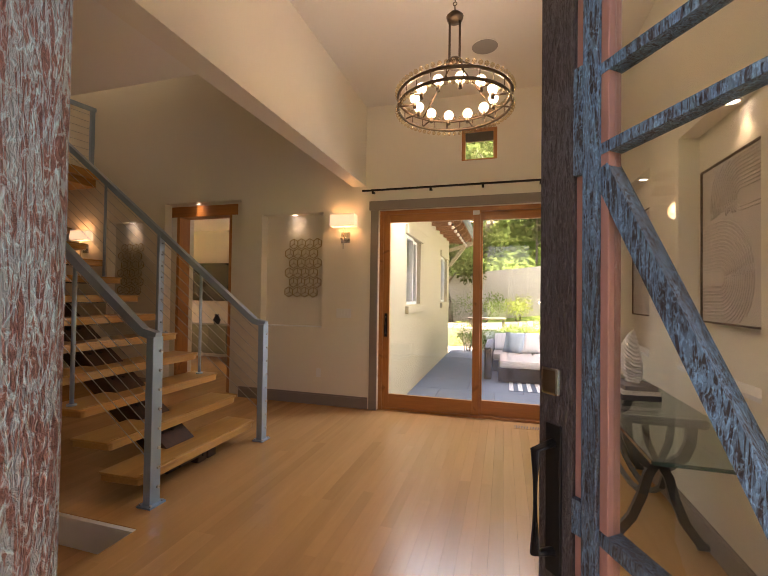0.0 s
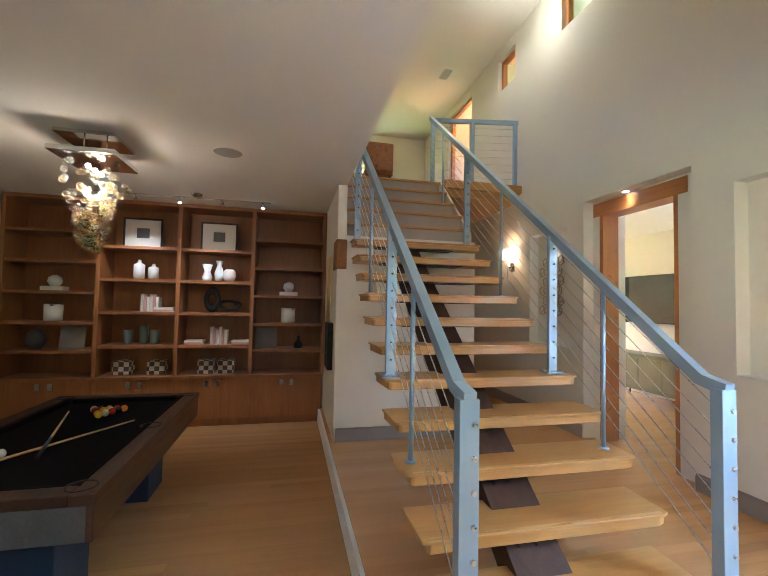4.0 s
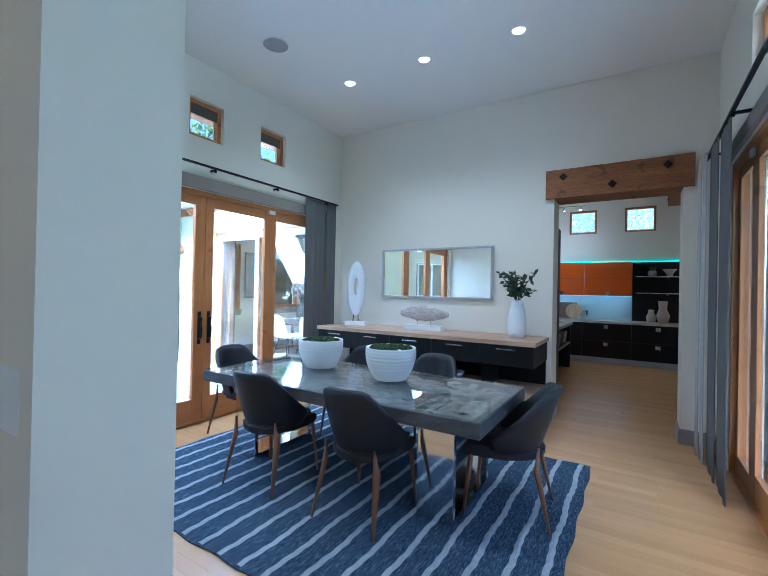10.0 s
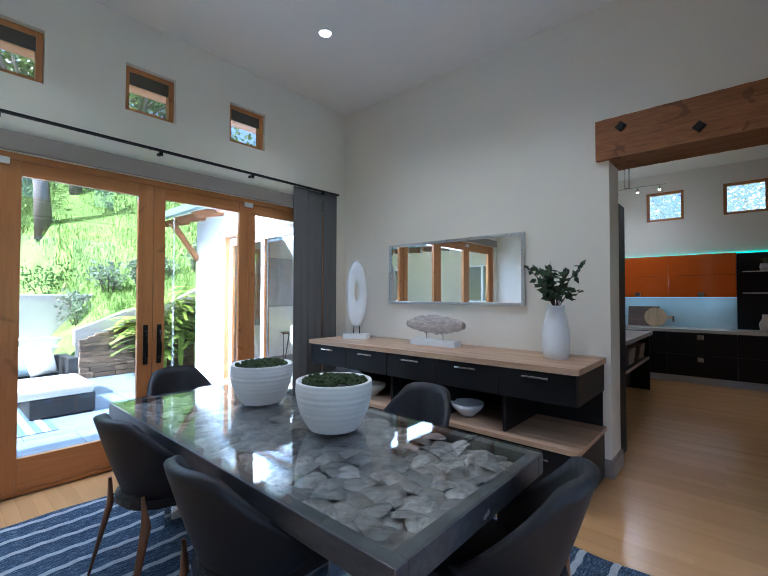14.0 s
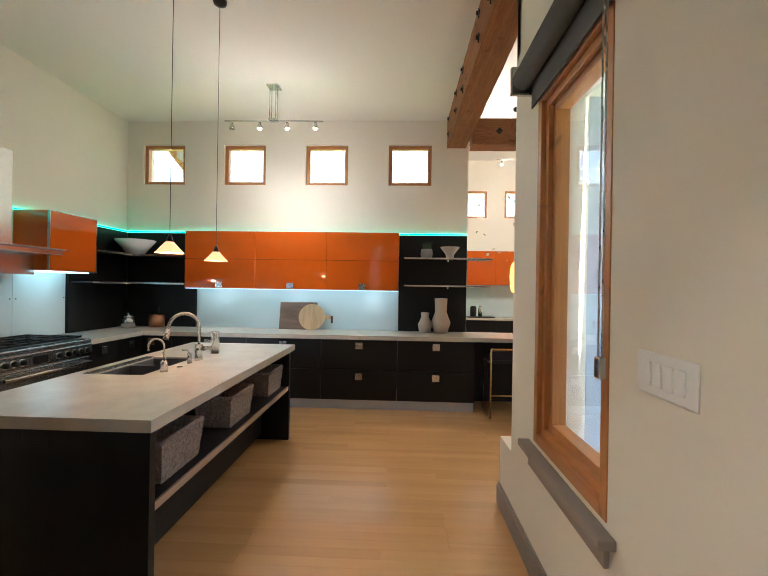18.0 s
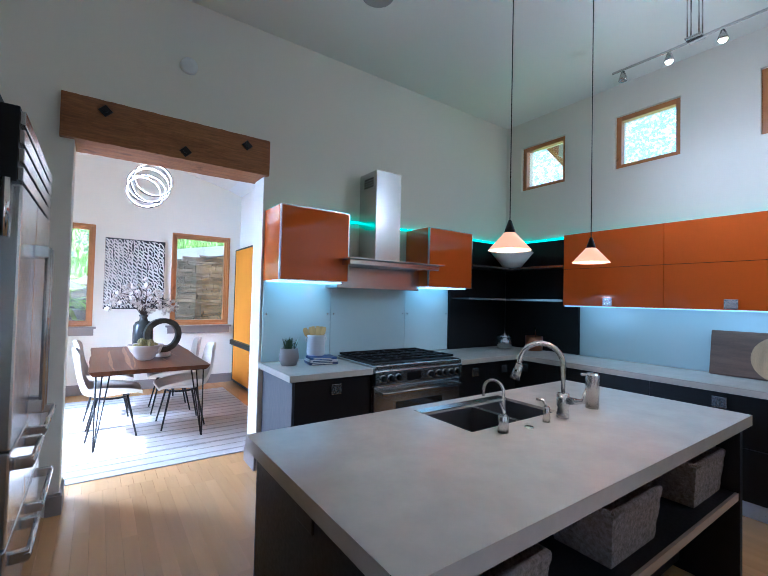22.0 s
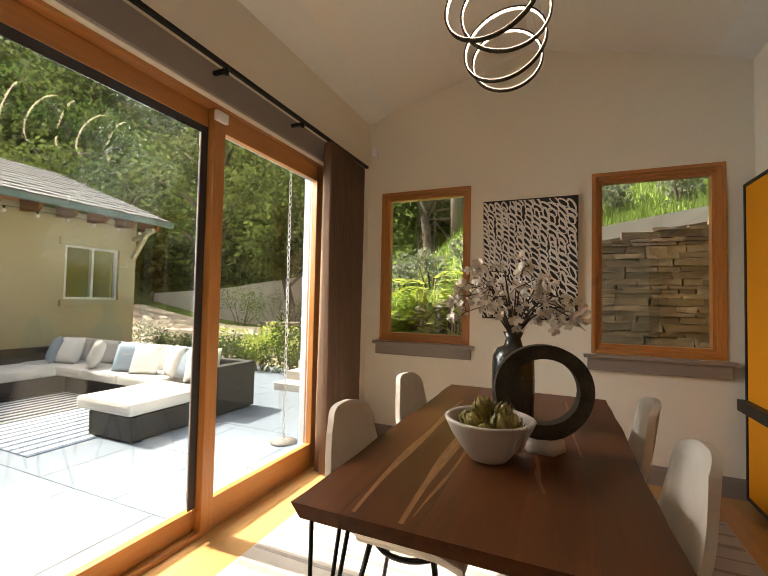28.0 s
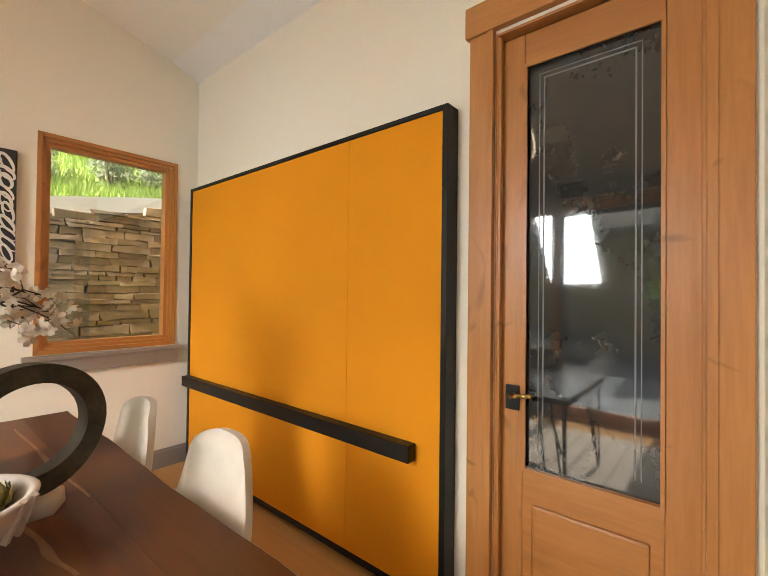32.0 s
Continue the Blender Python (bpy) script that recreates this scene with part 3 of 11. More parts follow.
wall("wall_pantry_back", "y", 10.3, 10.4, 5.2, 8.82, 0, 2.8)
# pool room and upper floor
wall("wall_pool_side", "x", 2.03, 2.13, -7.3, -5.3, -0.2, 2.87)
wall("wall_under_landing", "y", -5.42, -5.3, 2.13, 3.70, 0, 2.3)
wall("wall_pool_west", "y", -7.4, -7.28, -2.4, 2.13, -0.2, 2.87)
wall("wall_pool_south", "x", -2.4, -2.2, -7.4, -2.0, -0.2, 2.87)
wall("wall_pool_east", "y", -2.15, -2.0, -2.2, 0.03, -0.2, 2.87)
wall("wall_hall_west", "y", -9.6, -9.4, 2.13, 4.94, 0, 3.14)
wall("wall_hall_south", "x", 2.03, 2.13, -9.6, -7.3, 0, 3.06)
wall("wall_upper_south", "x", 1.95, 2.13, -11.0, -1.9, 3.062, 6.2)
wall("wall_upper_west", "y", -11.2, -11.0, 1.95, 5.44, 3.0, 6.2, [(3.0, 4.0, 3.9, 5.2)])
wall("wall_foyer_west_high", "y", -1.90, -1.72, 2.13, 4.94, 2.87, 6.2)
wall("wall_foyer_pool_high", "y", -1.90, -1.72, 0.28, 2.13, 2.87, 6.2)
wall("wall_foyer_pool_header", "x", 0.03, 0.28, -2.0, -1.72, 2.87, 3.9)
built("ceiling_pool", box(B(), -7.4, -1.90, -2.4, 2.13, 2.87, 3.06), CEIL, "flat off-white ceiling of the games room", "ceiling")
built("ceiling_foyer", box(B(), -1.72, 1.43, 0.03, 5.19, 3.9, 4.0), CEIL, "high flat warm white ceiling", "ceiling")
built("ceiling_dining", box(B(), 1.43, 6.38, 0.03, 5.2, 3.95, 4.05), CEIL, "high flat white ceiling", "ceiling")
built("ceiling_kitchen", box(B(), 6.38, 11.94, 0.03, 5.2, 3.95, 4.05), CEIL, "flat roof deck over the kitchen", "ceiling")
built("ceiling_kitchen_soffit", box(B(), 6.38, 11.94, 0.281, 5.2, 3.85, 3.95), CEIL, "high flat white ceiling", "ceiling")
built("ceiling_upper", box(B(), -11.2, -1.72, 1.95, 5.44, 5.95, 6.05), CEIL, "upper white ceiling above the stairs", "ceiling")
_bm = B()
prism(_bm, [(5.86, 3.23), (7.67, 3.70), (9.5, 3.23), (9.5, 3.35), (7.67, 3.82), (5.86, 3.35)], 5.2, 9.05, "y")
built("ceiling_breakfast", _bm, CEIL, "vaulted white ceiling with a low ridge", "ceiling")
built("upper_floor", box(box(B(), -11.0, -6.775, 2.13, 3.69, 3.14, 3.36), -11.0, -6.36, 3.69, 4.94, 3.14, 3.36), TREAD, "upper landing floor with a wood edge", "floor")
built("foyer_step_riser", box(B(), -7.3, -2.15, 1.96, 1.99, -0.19, -0.004), WHITE, "white painted riser of the single step", "step")
built("foyer_step_riser_east", box(B(), -2.15, -2.12, 0.28, 1.99, -0.19, -0.004), WHITE, "white painted riser of the single step", "step")
# bar room beyond the kitchen
wall("wall_bar_east", "y", 15.5, 15.7, -4.2, 0.35, 0, 4.5, [(-0.95, -0.39, 3.17, 3.8), (-1.92, -1.35, 3.17, 3.8), (-2.9, -2.3, 3.17, 3.8)])
wall("wall_bar_south", "x", -4.4, -4.2, 8.68, 15.7, 0, 4.5)
wall("wall_bar_west", "y", 8.50, 8.68, -4.2, 0.03, 0, 4.5, [(-2.6, -0.10, 0.50, 2.68)])
wall("wall_bar_north", "x", 0.10, 0.35, 11.94, 15.7, 0, 4.5)
wall("wall_bar_header", "x", 0.28, 0.35, 8.68, 11.69, 3.87, 4.5)
built("ceiling_bar", box(B(), 8.5, 15.7, -4.4, 0.35, 4.5, 4.6), CEIL, "white ceiling of the bar room", "ceiling")

# sub floors under the planks
for nm, q in (("floor_main", (-11.0, 16.0, -4.4, 5.2, -0.12, -0.012)), ("floor_breakfast", (5.86, 10.4, 5.2, 9.05, -0.12, -0.012)), ("floor_tv_room", (-9.6, -1.75, 5.2, 11.2, -0.12, -0.012))):
    x0, x1, y0, y1, z0, z1 = q
    if nm == "floor_main":
        bm = B()
        box(bm, -2.15, x1, 0.03, y1, z0, z1)
        box(bm, -11.0, -2.15, 1.98, y1, z0, z1)
        box(bm, 8.5, 16.0, -4.4, 0.03, z0, z1)
        box(bm, -0.9, 1.2, -1.6, 0.03, z0, z1 - 0.01)
    else:
        bm = box(B(), *q)
    built(nm, bm, SUBFLOOR, "light strip wood floor", "floor")
built("floor_pool_room", box(B(), -7.4, -2.0, -2.4, 1.98, -0.32, -0.202), SUBFLOOR, "light strip wood floor of the sunken room", "floor")

# baseboards
base("baseboard_foyer_north", "x", 4.94, -1, -3.58, -1.66)
base("baseboard_stair_north", "x", 4.94, -1, -9.4, -4.97)
base("baseboard_foyer_east", "y", 1.175, -1, 1.82, 4.94)
base("baseboard_wall_end", "x", 1.82, -1, 1.157, 1.43)
base("baseboard_dining_west", "y", 1.43, 1, 1.82, 5.0)
base("baseboard_dining_east", "y", 6.05, -1, 1.80, 5.0)
base("baseboard_dining_east_south", "y", 6.05, -1, 0.28, 0.56)
base("baseboard_opening_north", "x", 1.80, -1, 6.03, 6.40)
base("baseboard_opening_south", "x", 0.56, 1, 6.03, 6.40)
base("baseboard_dining_south", "x", 0.28, 1, 5.61, 6.05)
base("baseboard_kitchen_south", "x", 0.28, 1, 6.38, 8.98)
base("baseboard_kitchen_north_west", "x", 4.95, -1, 6.98, 7.05)
base("baseboard_kitchen_jamb_west", "y", 7.05, 1, 4.93, 5.22)
base("baseboard_kitchen_jamb_east", "y", 8.38, -1, 4.93, 5.22)
base("baseboard_breakfast_north", "x", 8.82, -1, 6.08, 9.26)
base("baseboard_breakfast_west", "y", 6.08, 1, 8.04, 8.82)
base("baseboard_breakfast_east", "y", 9.26, -1, 8.70, 8.82)
base("baseboard_breakfast_south_east", "x", 5.2, 1, 8.38, 9.26)
base("baseboard_under_landing", "y", -5.3, 1, 2.05, 3.70)
base("baseboard_pool_side", "x", 2.03, -1, -6.8, -5.3, -0.19, 0.16)

# recessed niches get a thin bright sill
for nm, q in (("niche_sill_north", (-3.25, -2.32, 4.945, 5.08, 1.02, 1.032)), ("niche_sill_hall", (-6.07, -5.25, 4.945, 5.08, 1.02, 1.032)), ("niche_sill_east", (1.165, 1.30, 2.34, 3.29, 0.975, 1.0)), ("niche_sill_east_far", (1.165, 1.30, 3.88, 4.75, 0.975, 1.0))):
    built(nm, box(B(), *q, 0.004), WHITE, "pale painted niche sill", "sill")

# rough timber lintels with bolt plates
def bolt(parent, at, face):
    bm = B()
    s = 0.045
    n = Vector(face)
    u = Vector((0, 0, 1))
    w = n.cross(u)
    c = Vector(at)
    lo = [bm.verts.new(c + (w * a + u * b) * s) for a, b in ((0, -1), (1, 0), (0, 1), (-1, 0))]
    hi = [bm.verts.new(c + (w * a + u * b) * s * 0.9 + n * 0.008) for a, b in ((0, -1), (1, 0), (0, 1), (-1, 0))]
    bm.faces.new(lo)
    bm.faces.new(hi)
    for i in range(4):
        bm.faces.new((lo[i], lo[(i + 1) % 4], hi[(i + 1) % 4], hi[i]))
    sweep(bm, [c + n * 0.006, c + n * 0.024], 0.017, 6)
    part("bolt_plate", bm, BLACKMETAL, parent, "black iron diamond plate with bolt")


def timber(name, axis, a0, a1, p0, p1, z0, z1, mat, label, rough=0.0018):
    """A hewn beam: its long faces are cut into strips that stand slightly uneven."""
    bm = B()
    n = 40
    rng = random.Random(int(a0 * 100 + z0 * 10))
    secs = []
    for i in range(n + 1):
        a = a0 + (a1 - a0) * i / n
        ring_pts = []
        for p, z in ((p0, z0), (p0, z0 * 0.66 + z1 * 0.34), (p0, z0 * 0.34 + z1 * 0.66), (p0, z1), (p1, z1), (p1, z0 * 0.34 + z1 * 0.66), (p1, z0 * 0.66 + z1 * 0.34), (p1, z0)):
            dp, dz = rng.uniform(-rough, rough), rng.uniform(-rough, rough)
            ring_pts.append(bm.verts.new((a, p + dp, z + dz) if axis == "x" else (p + dp, a, z + dz)))
        secs.append(ring_pts)
    for s, t in zip(secs, secs[1:]):
        for k in range(8):
            bm.faces.new((s[k], s[(k + 1) % 8], t[(k + 1) % 8], t[k]))
    bm.faces.new(secs[0])
    bm.faces.new(secs[-1])
    ob = tagged(new(name), label, "beam", "", "structure")
    part("beam_timber", bm, mat, ob)
    return ob


_b1 = timber("beam_dining", "y", 0.47, 1.89, 6.0, 6.42, 2.63, 2.96, TIMBER_Y, "hewn brown timber lintel with black iron bolts")
for y, z in ((1.70, 2.87), (1.20, 2.73), (0.70, 2.87)):
    bolt(_b1, (5.992, y, z), (-1, 0, 0))
_b2 = timber("beam_kitchen", "x", 6.97, 8.41, 4.90, 5.24, 2.56, 2.865, TIMBER_X, "hewn brown timber lintel with black iron bolts")
for x, z in ((7.22, 2.79), (7.74, 2.62), (8.21, 2.78)):
    bolt(_b2, (x, 4.892, z), (0, -1, 0))
_b3 = timber("beam_ceiling", "x", 8.6, 11.9, 0.14, 0.40, 3.47, 3.87, TIMBER_X, "long hewn ceiling timber with iron bolts", 0.0025)
for x in (8.9, 9.35, 10.2, 10.7, 11.4):
    for z in (3.56, 3.76):
        bolt(_b3, (x, 0.408, z), (0, 1, 0))
_b4 = timber("beam_cross", "y", -2.6, 0.13, 11.2, 11.45, 3.35, 3.68, TIMBER_Y, "hewn cross timber in the bar room")
bolt(_b4, (11.192, -0.2, 3.52), (-1, 0, 0))
wall("wall_pillar", "y", 8.60, 8.68, 0.03, 0.28, 3.0, 3.47)
built("beam_iron_band", box(B(), 8.60, 8.68, 0.10, 0.43, 3.40, 3.46), BLACKMETAL, "black iron saddle under the timber", "bracket")

# stucco wing of the house, west of the patio
wall("wall_wing_east", "y", -1.75, -1.5, 5.19, 11.58, -0.3, 3.15, [(6.36, 7.50, 1.31, 2.46), (10.06, 11.19, 1.31, 2.46)], STUCCO, "pale green-tan stucco house wall")
wall("wall_wing_north", "x", 11.15, 11.4, -9.6, -1.75, -0.3, 3.15, [], STUCCO, "pale stucco house wall")
wall("wall_wing_west", "y", -9.8, -9.6, 5.44, 11.4, -0.3, 3.15, [(6.5, 8.5, 0.9, 2.3)], WALL)
built("ceiling_tv_room", box(B(), -9.6, -1.75, 5.44, 11.15, 2.9, 3.0), CEIL, "white ceiling", "ceiling")

# ---- windows and doors ----
def casing(parent, axis, pos, out, a0, a1, z1, w=0.10, t=0.022, mat=None, z0=0.0, head=True):
    """Trim boards round an opening, on the face pos."""
    p0, p1 = sorted((pos, pos + out * t))
    m = mat or TRIM
    part("casing", slab(B(), axis, a0 - w, a0, p0, p1, z0, z1, 0.003), m, parent)
    part("casing", slab(B(), axis, a1, a1 + w, p0, p1, z0, z1, 0.003), m, parent)
    if head:
        q0, q1 = sorted((pos, pos + out * (t + 0.008)))
        part("head_casing", slab(B(), axis, a0 - w - 0.02, a1 + w + 0.02, q0, q1, z1, z1 + w * 1.15, 0.003), m, parent)


def jambs(parent, axis, p0, p1, a0, a1, z1, w=0.05, z0=0.0, sill=True):
    hz = FIR_X if axis == "x" else FIR_Y
    part("jamb", slab(B(), axis, a0, a0 + w, p0, p1, z0, z1, 0.003), FIR, parent)
    part("jamb", slab(B(), axis, a1 - w, a1, p0, p1, z0, z1, 0.003), FIR, parent)
    part("head_jamb", slab(B(), axis, a0 + w, a1 - w, p0, p1, z1 - w, z1, 0.003), hz, parent)
    if sill:
        part("threshold", slab(B(), axis, a0 + w, a1 - w, p0 + 0.01, p1 - 0.01, z0, z0 + 0.028, 0.003), hz, parent)


def pull(parent, axis, a, pos, out, z, h=0.28, mat=None):
    """A flat handle plate with a raised grip."""
    m = mat or BLACKMETAL
    p0, p1 = sorted((pos, pos + out * 0.008))
    bm = slab(B(), axis, a - 0.02, a + 0.02, p0, p1, z - h / 2, z + h / 2, 0.003)
    g = [(a, pos + out * d, z + q) for d, q in ((0.006, h * 0.34), (0.045, h * 0.30), (0.05, 0), (0.045, -h * 0.30), (0.006, -h * 0.34))]
    sweep(bm, [(q[0], q[1], q[2]) if axis == "x" else (q[1], q[0], q[2]) for q in g], 0.010, 8)
    part("pull_handle", bm, m, parent, "black iron pull handle")


# foyer slider
door1 = tagged(new("door_1"), "fir sliding glass door onto the patio", "door", "", "structure")
jambs(door1, "x", 5.0, 5.15, -1.54, 1.02, 2.55)
framed(door1, "x", 5.015, 5.065, -1.49, -0.27, 0.03, 2.50, 0.085, 0.17, 0.10)
framed(door1, "x", 5.07, 5.12, -0.33, 0.97, 0.03, 2.50, 0.085, 0.17, 0.10)
part("sensor", box(B(), -0.36, -0.28, 4.988, 5.015, 2.455, 2.505, 0.006), WHITE, door1, "white door sensor")
pull(door1, "x", -1.447, 5.015, -1, 1.08, 0.30)
casing(door1, "x", 4.94, -1, -1.54, 1.02, 2.55, 0.10)
# foyer high window
window("window_1", "x", 5.02, 5.09, -0.506, -0.083, 3.10, 3.515, 0.045, "small square fir window with a half-drawn blind", blind=True)

# dining doors, north
door2 = tagged(new("door_2"), "four-panel fir French doors onto the patio", "door", "", "structure")
jambs(door2, "x", 5.04, 5.18, 1.56, 5.74, 2.56)
framed(door2, "x", 5.06, 5.11, 1.61, 2.65, 0.03, 2.51, 0.11, 0.20, 0.11)
framed(door2, "x", 5.055, 5.105, 2.65, 3.685, 0.03, 2.51, 0.12, 0.24, 0.11)
framed(door2, "x", 5.055, 5.105, 3.69, 4.64, 0.03, 2.51, 0.10, 0.24, 0.11)
framed(door2, "x", 5.06, 5.11, 4.645, 5.69, 0.03, 2.51, 0.09, 0.20, 0.11)
for x in (3.63, 3.745):
    pull(door2, "x", x, 5.055, -1, 1.05, 0.36)
part("transom_cover", box(B(), 1.5, 5.8, 4.968, 4.998, 2.56, 2.70, 0.004), TRIM, door2, "taupe head board")
for x in (2.65, 4.64):
    part("sensor", box(B(), x - 0.05, x + 0.05, 5.03, 5.055, 2.47, 2.52, 0.006), WHITE, door2, "white door sensor")
for i, (a, b) in enumerate(((1.48, 1.90), (2.45, 2.88), (3.43, 3.85), (4.39, 4.815))):
    window("window_" + str(2 + i), "x", 5.05, 5.12, a, b, 3.125, 3.54, 0.045, "small square fir window with a half-drawn blind", blind=True)

# dining doors, south
door3 = tagged(new("door_3"), "fir French doors with a sidelight along the south wall", "door", "", "structure")
jambs(door3, "x", 0.10, 0.26, 1.75, 5.50, 2.66)
for a, b, w in ((1.80, 2.95, 0.11), (2.95, 3.93, 0.12), (3.93, 4.90, 0.11), (4.90, 5.45, 0.07)):
    framed(door3, "x", 0.182, 0.22, a, b, 0.03, 2.61, w, 0.20 if w > 0.1 else 0.14, 0.10)
part("lever_plate", box(B(), 3.80, 3.85, 0.222, 0.234, 0.84, 1.20, 0.006), BLACKMETAL, door3, "tall black iron door plate")
part("lever", sweep(B(), [(3.825, 0.23, 1.06), (3.825, 0.30, 1.06), (3.88, 0.315, 1.07), (3.95, 0.305, 1.02), (3.97, 0.295, 0.94), (3.93, 0.29, 0.89)], [0.013, 0.013, 0.012, 0.011, 0.010, 0.008], 10), BLACKMETAL, door3, "curved black iron lever")
part("lock_knob", sweep(B(), [(3.825, 0.23, 0.92), (3.825, 0.26, 0.92)], 0.014, 10), BLACKMETAL, door3)
part("sensor", box(B(), 4.86, 4.94, 0.225, 0.25, 2.555, 2.615, 0.006), WHITE, door3, "white door sensor")
part("head_board", box(B(), 1.6, 5.6, 0.282, 0.31, 2.66, 2.78, 0.004), TRIM, door3, "taupe head board")
part("casing", box(B(), 5.50, 5.60, 0.282, 0.305, 0.0, 2.66, 0.003), TRIM, door3)
for i, a in enumerate((2.3, 3.3, 4.3)):
    window("window_" + str(6 + i), "x", 0.15, 0.22, a, a + 0.42, 3.1, 3.52, 0.045)

# kitchen windows
for i, (a, b) in enumerate(((4.11, 4.715), (2.943, 3.544), (1.774, 2.372), (0.606, 1.206))):
    window("window_" + str(9 + i), "y", 11.73, 11.80, a, b, 2.95, 3.515, 0.05, "square fir clerestory window")
wbig = tagged(new("window_13"), "tall fir window with stepped mouldings", "window", "", "structure")
for k, (w, d) in enumerate(((0.05, 0.0), (0.04, 0.025), (0.035, 0.05))):
    off = sum((0.05, 0.04, 0.035)[:k])
    a0, a1, z0, z1 = 7.47 + off, 8.24 - off, 0.72 + off, 2.56 - off
    p0, p1 = 0.165, 0.285 - d
    part("frame_side", box(B(), a0, a0 + w, p0, p1, z0, z1, 0.003), FIR, wbig)
    part("frame_side", box(B(), a1 - w, a1, p0, p1, z0, z1, 0.003), FIR, wbig)
    part("frame_rail", box(B(), a0 + w, a1 - w, p0, p1, z0, z0 + w, 0.003), FIR_X, wbig)
    part("frame_rail", box(B(), a0 + w, a1 - w, p0, p1, z1 - w, z1, 0.003), FIR_X, wbig)
_p = part("pane", box(B(), 7.59, 8.12, 0.195, 0.203, 0.84, 2.44), GLASS, wbig)
_p.visible_shadow = False
part("sill", box(B(), 7.40, 8.32, 0.282, 0.345, 0.665, 0.70, 0.006), TRIM, wbig, "taupe painted sill")
part("apron", box(B(), 7.45, 8.28, 0.282, 0.30, 0.575, 0.665, 0.004), TRIM, wbig)
_s = thing("roller_shade", "rolled-up grey fabric shade above the tall window", "roller shade", at=(7.86, 0.30, 2.66))
part("roll", sweep(B(), [(-0.45, 0.05, 0.02), (0.45, 0.05, 0.02)], 0.055, 14), CURTAIN_GREY, _s)
part("end_cap", box(B(), -0.475, -0.45, -0.018, 0.115, -0.06, 0.10, 0.01), STAINLESS, _s)
part("end_cap", box(B(), 0.45, 0.475, -0.018, 0.115, -0.06, 0.10, 0.01), STAINLESS, _s)
part("hem", box(B(), -0.44, 0.44, -0.005, 0.003, -0.14, 0.02), CURTAIN_GREY, _s)
part("chain", sweep(B(), [(-0.50, 0.06, 0.0), (-0.50, 0.06, -1.35)], 0.003, 5), CABLE, _s)
part("chain", sweep(B(), [(-0.475, 0.06, 0.0), (-0.475, 0.06, -1.35)], 0.003, 5), CABLE, _s)
part("chain_weight", box(B(), -0.505, -0.47, 0.048, 0.072, -1.42, -1.35, 0.006), STAINLESS, _s)

# breakfast room
door4 = tagged(new("door_4"), "orange fir sliding glass door onto the terrace", "door", "", "structure")
jambs(door4, "y", 5.90, 6.04, 5.46, 8.02, 2.56, 0.022)
framed(door4, "y", 5.93, 5.98, 5.485, 6.86, 0.03, 2.535, 0.085, 0.12, 0.11)
framed(door4, "y", 5.985, 6.035, 6.785, 7.995, 0.03, 2.535, 0.088, 0.165, 0.13)
SEAL = surface("dark_door_seal", (0.035, 0.035, 0.035), 0.5, var=0.1)
part("dark_edge", box(B(), 5.9805, 5.9845, 6.735, 6.784, 0.16, 2.42), SEAL, door4, "dark weather seal")
part("dark_edge", box(B(), 5.9805, 5.9845, 5.575, 6.734, 2.37, 2.42), SEAL, door4, "dark weather seal")
part("head_board", box(B(), 6.083, 6.105, 5.36, 8.12, 2.562, 2.735, 0.004), TRIM, door4, "taupe head board")
part("sensor", box(B(), 6.036, 6.065, 6.775, 6.865, 2.455, 2.515, 0.006), WHITE, door4, "white door sensor")
pull(door4, "y", 5.545, 6.036, 1, 1.05, 0.30)
for nm, (a, b) in (("window_14", (6.24, 7.16)), ("window_15", (8.18, 9.09))):
    w = tagged(new(nm), "fir casement window with a taupe sill", "window", "", "structure")
    for k, (ww, d) in enumerate(((0.03, 0.0), (0.025, 0.02), (0.025, 0.04))):
        off = (0, 0.03, 0.055)[k]
        a0, a1, z0, z1 = a + off, b - off, 1.0 + off, 2.51 - off
        part("frame_side", box(B(), a0, a0 + ww, 8.812 + d, 8.93, z0, z1, 0.002), FIR, w)
        part("frame_side", box(B(), a1 - ww, a1, 8.812 + d, 8.93, z0, z1, 0.002), FIR, w)
        part("frame_rail", box(B(), a0 + ww, a1 - ww, 8.812 + d, 8.93, z0, z0 + ww, 0.002), FIR_X, w)
        part("frame_rail", box(B(), a0 + ww, a1 - ww, 8.812 + d, 8.93, z1 - ww, z1, 0.002), FIR_X, w)
    g = part("pane", box(B(), a + 0.075, b - 0.075, 8.90, 8.908, 1.075, 2.435), GLASS, w)
    g.visible_shadow = False
    part("sill", box(B(), a - 0.06, b + 0.05, 8.76, 8.818, 0.965, 0.995, 0.005), TRIM, w, "taupe painted sill")
    part("apron", box(B(), a - 0.03, b + 0.02, 8.785, 8.818, 0.865, 0.965, 0.004), TRIM, w)
# pantry door in the breakfast room
door5 = tagged(new("door_5"), "closed fir door with a tall dark glass panel", "door", "", "structure")
jambs(door5, "y", 9.26, 9.40, 5.335, 6.055, 2.58, 0.012, sill=False)
part("stop", box(B(), 9.262, 9.285, 6.032, 6.043, 0, 2.56), FIR, door5)
framed(door5, "y", 9.30, 9.345, 5.347, 6.043, 0.01, 2.555, 0.10, 0.71, 0.135, pane_mat=None, pane=False)
DARKGLASS = surface("dark_pantry_glass", (0.025, 0.028, 0.028), 0.03, var=0.1, bump=0, spec=0.9)
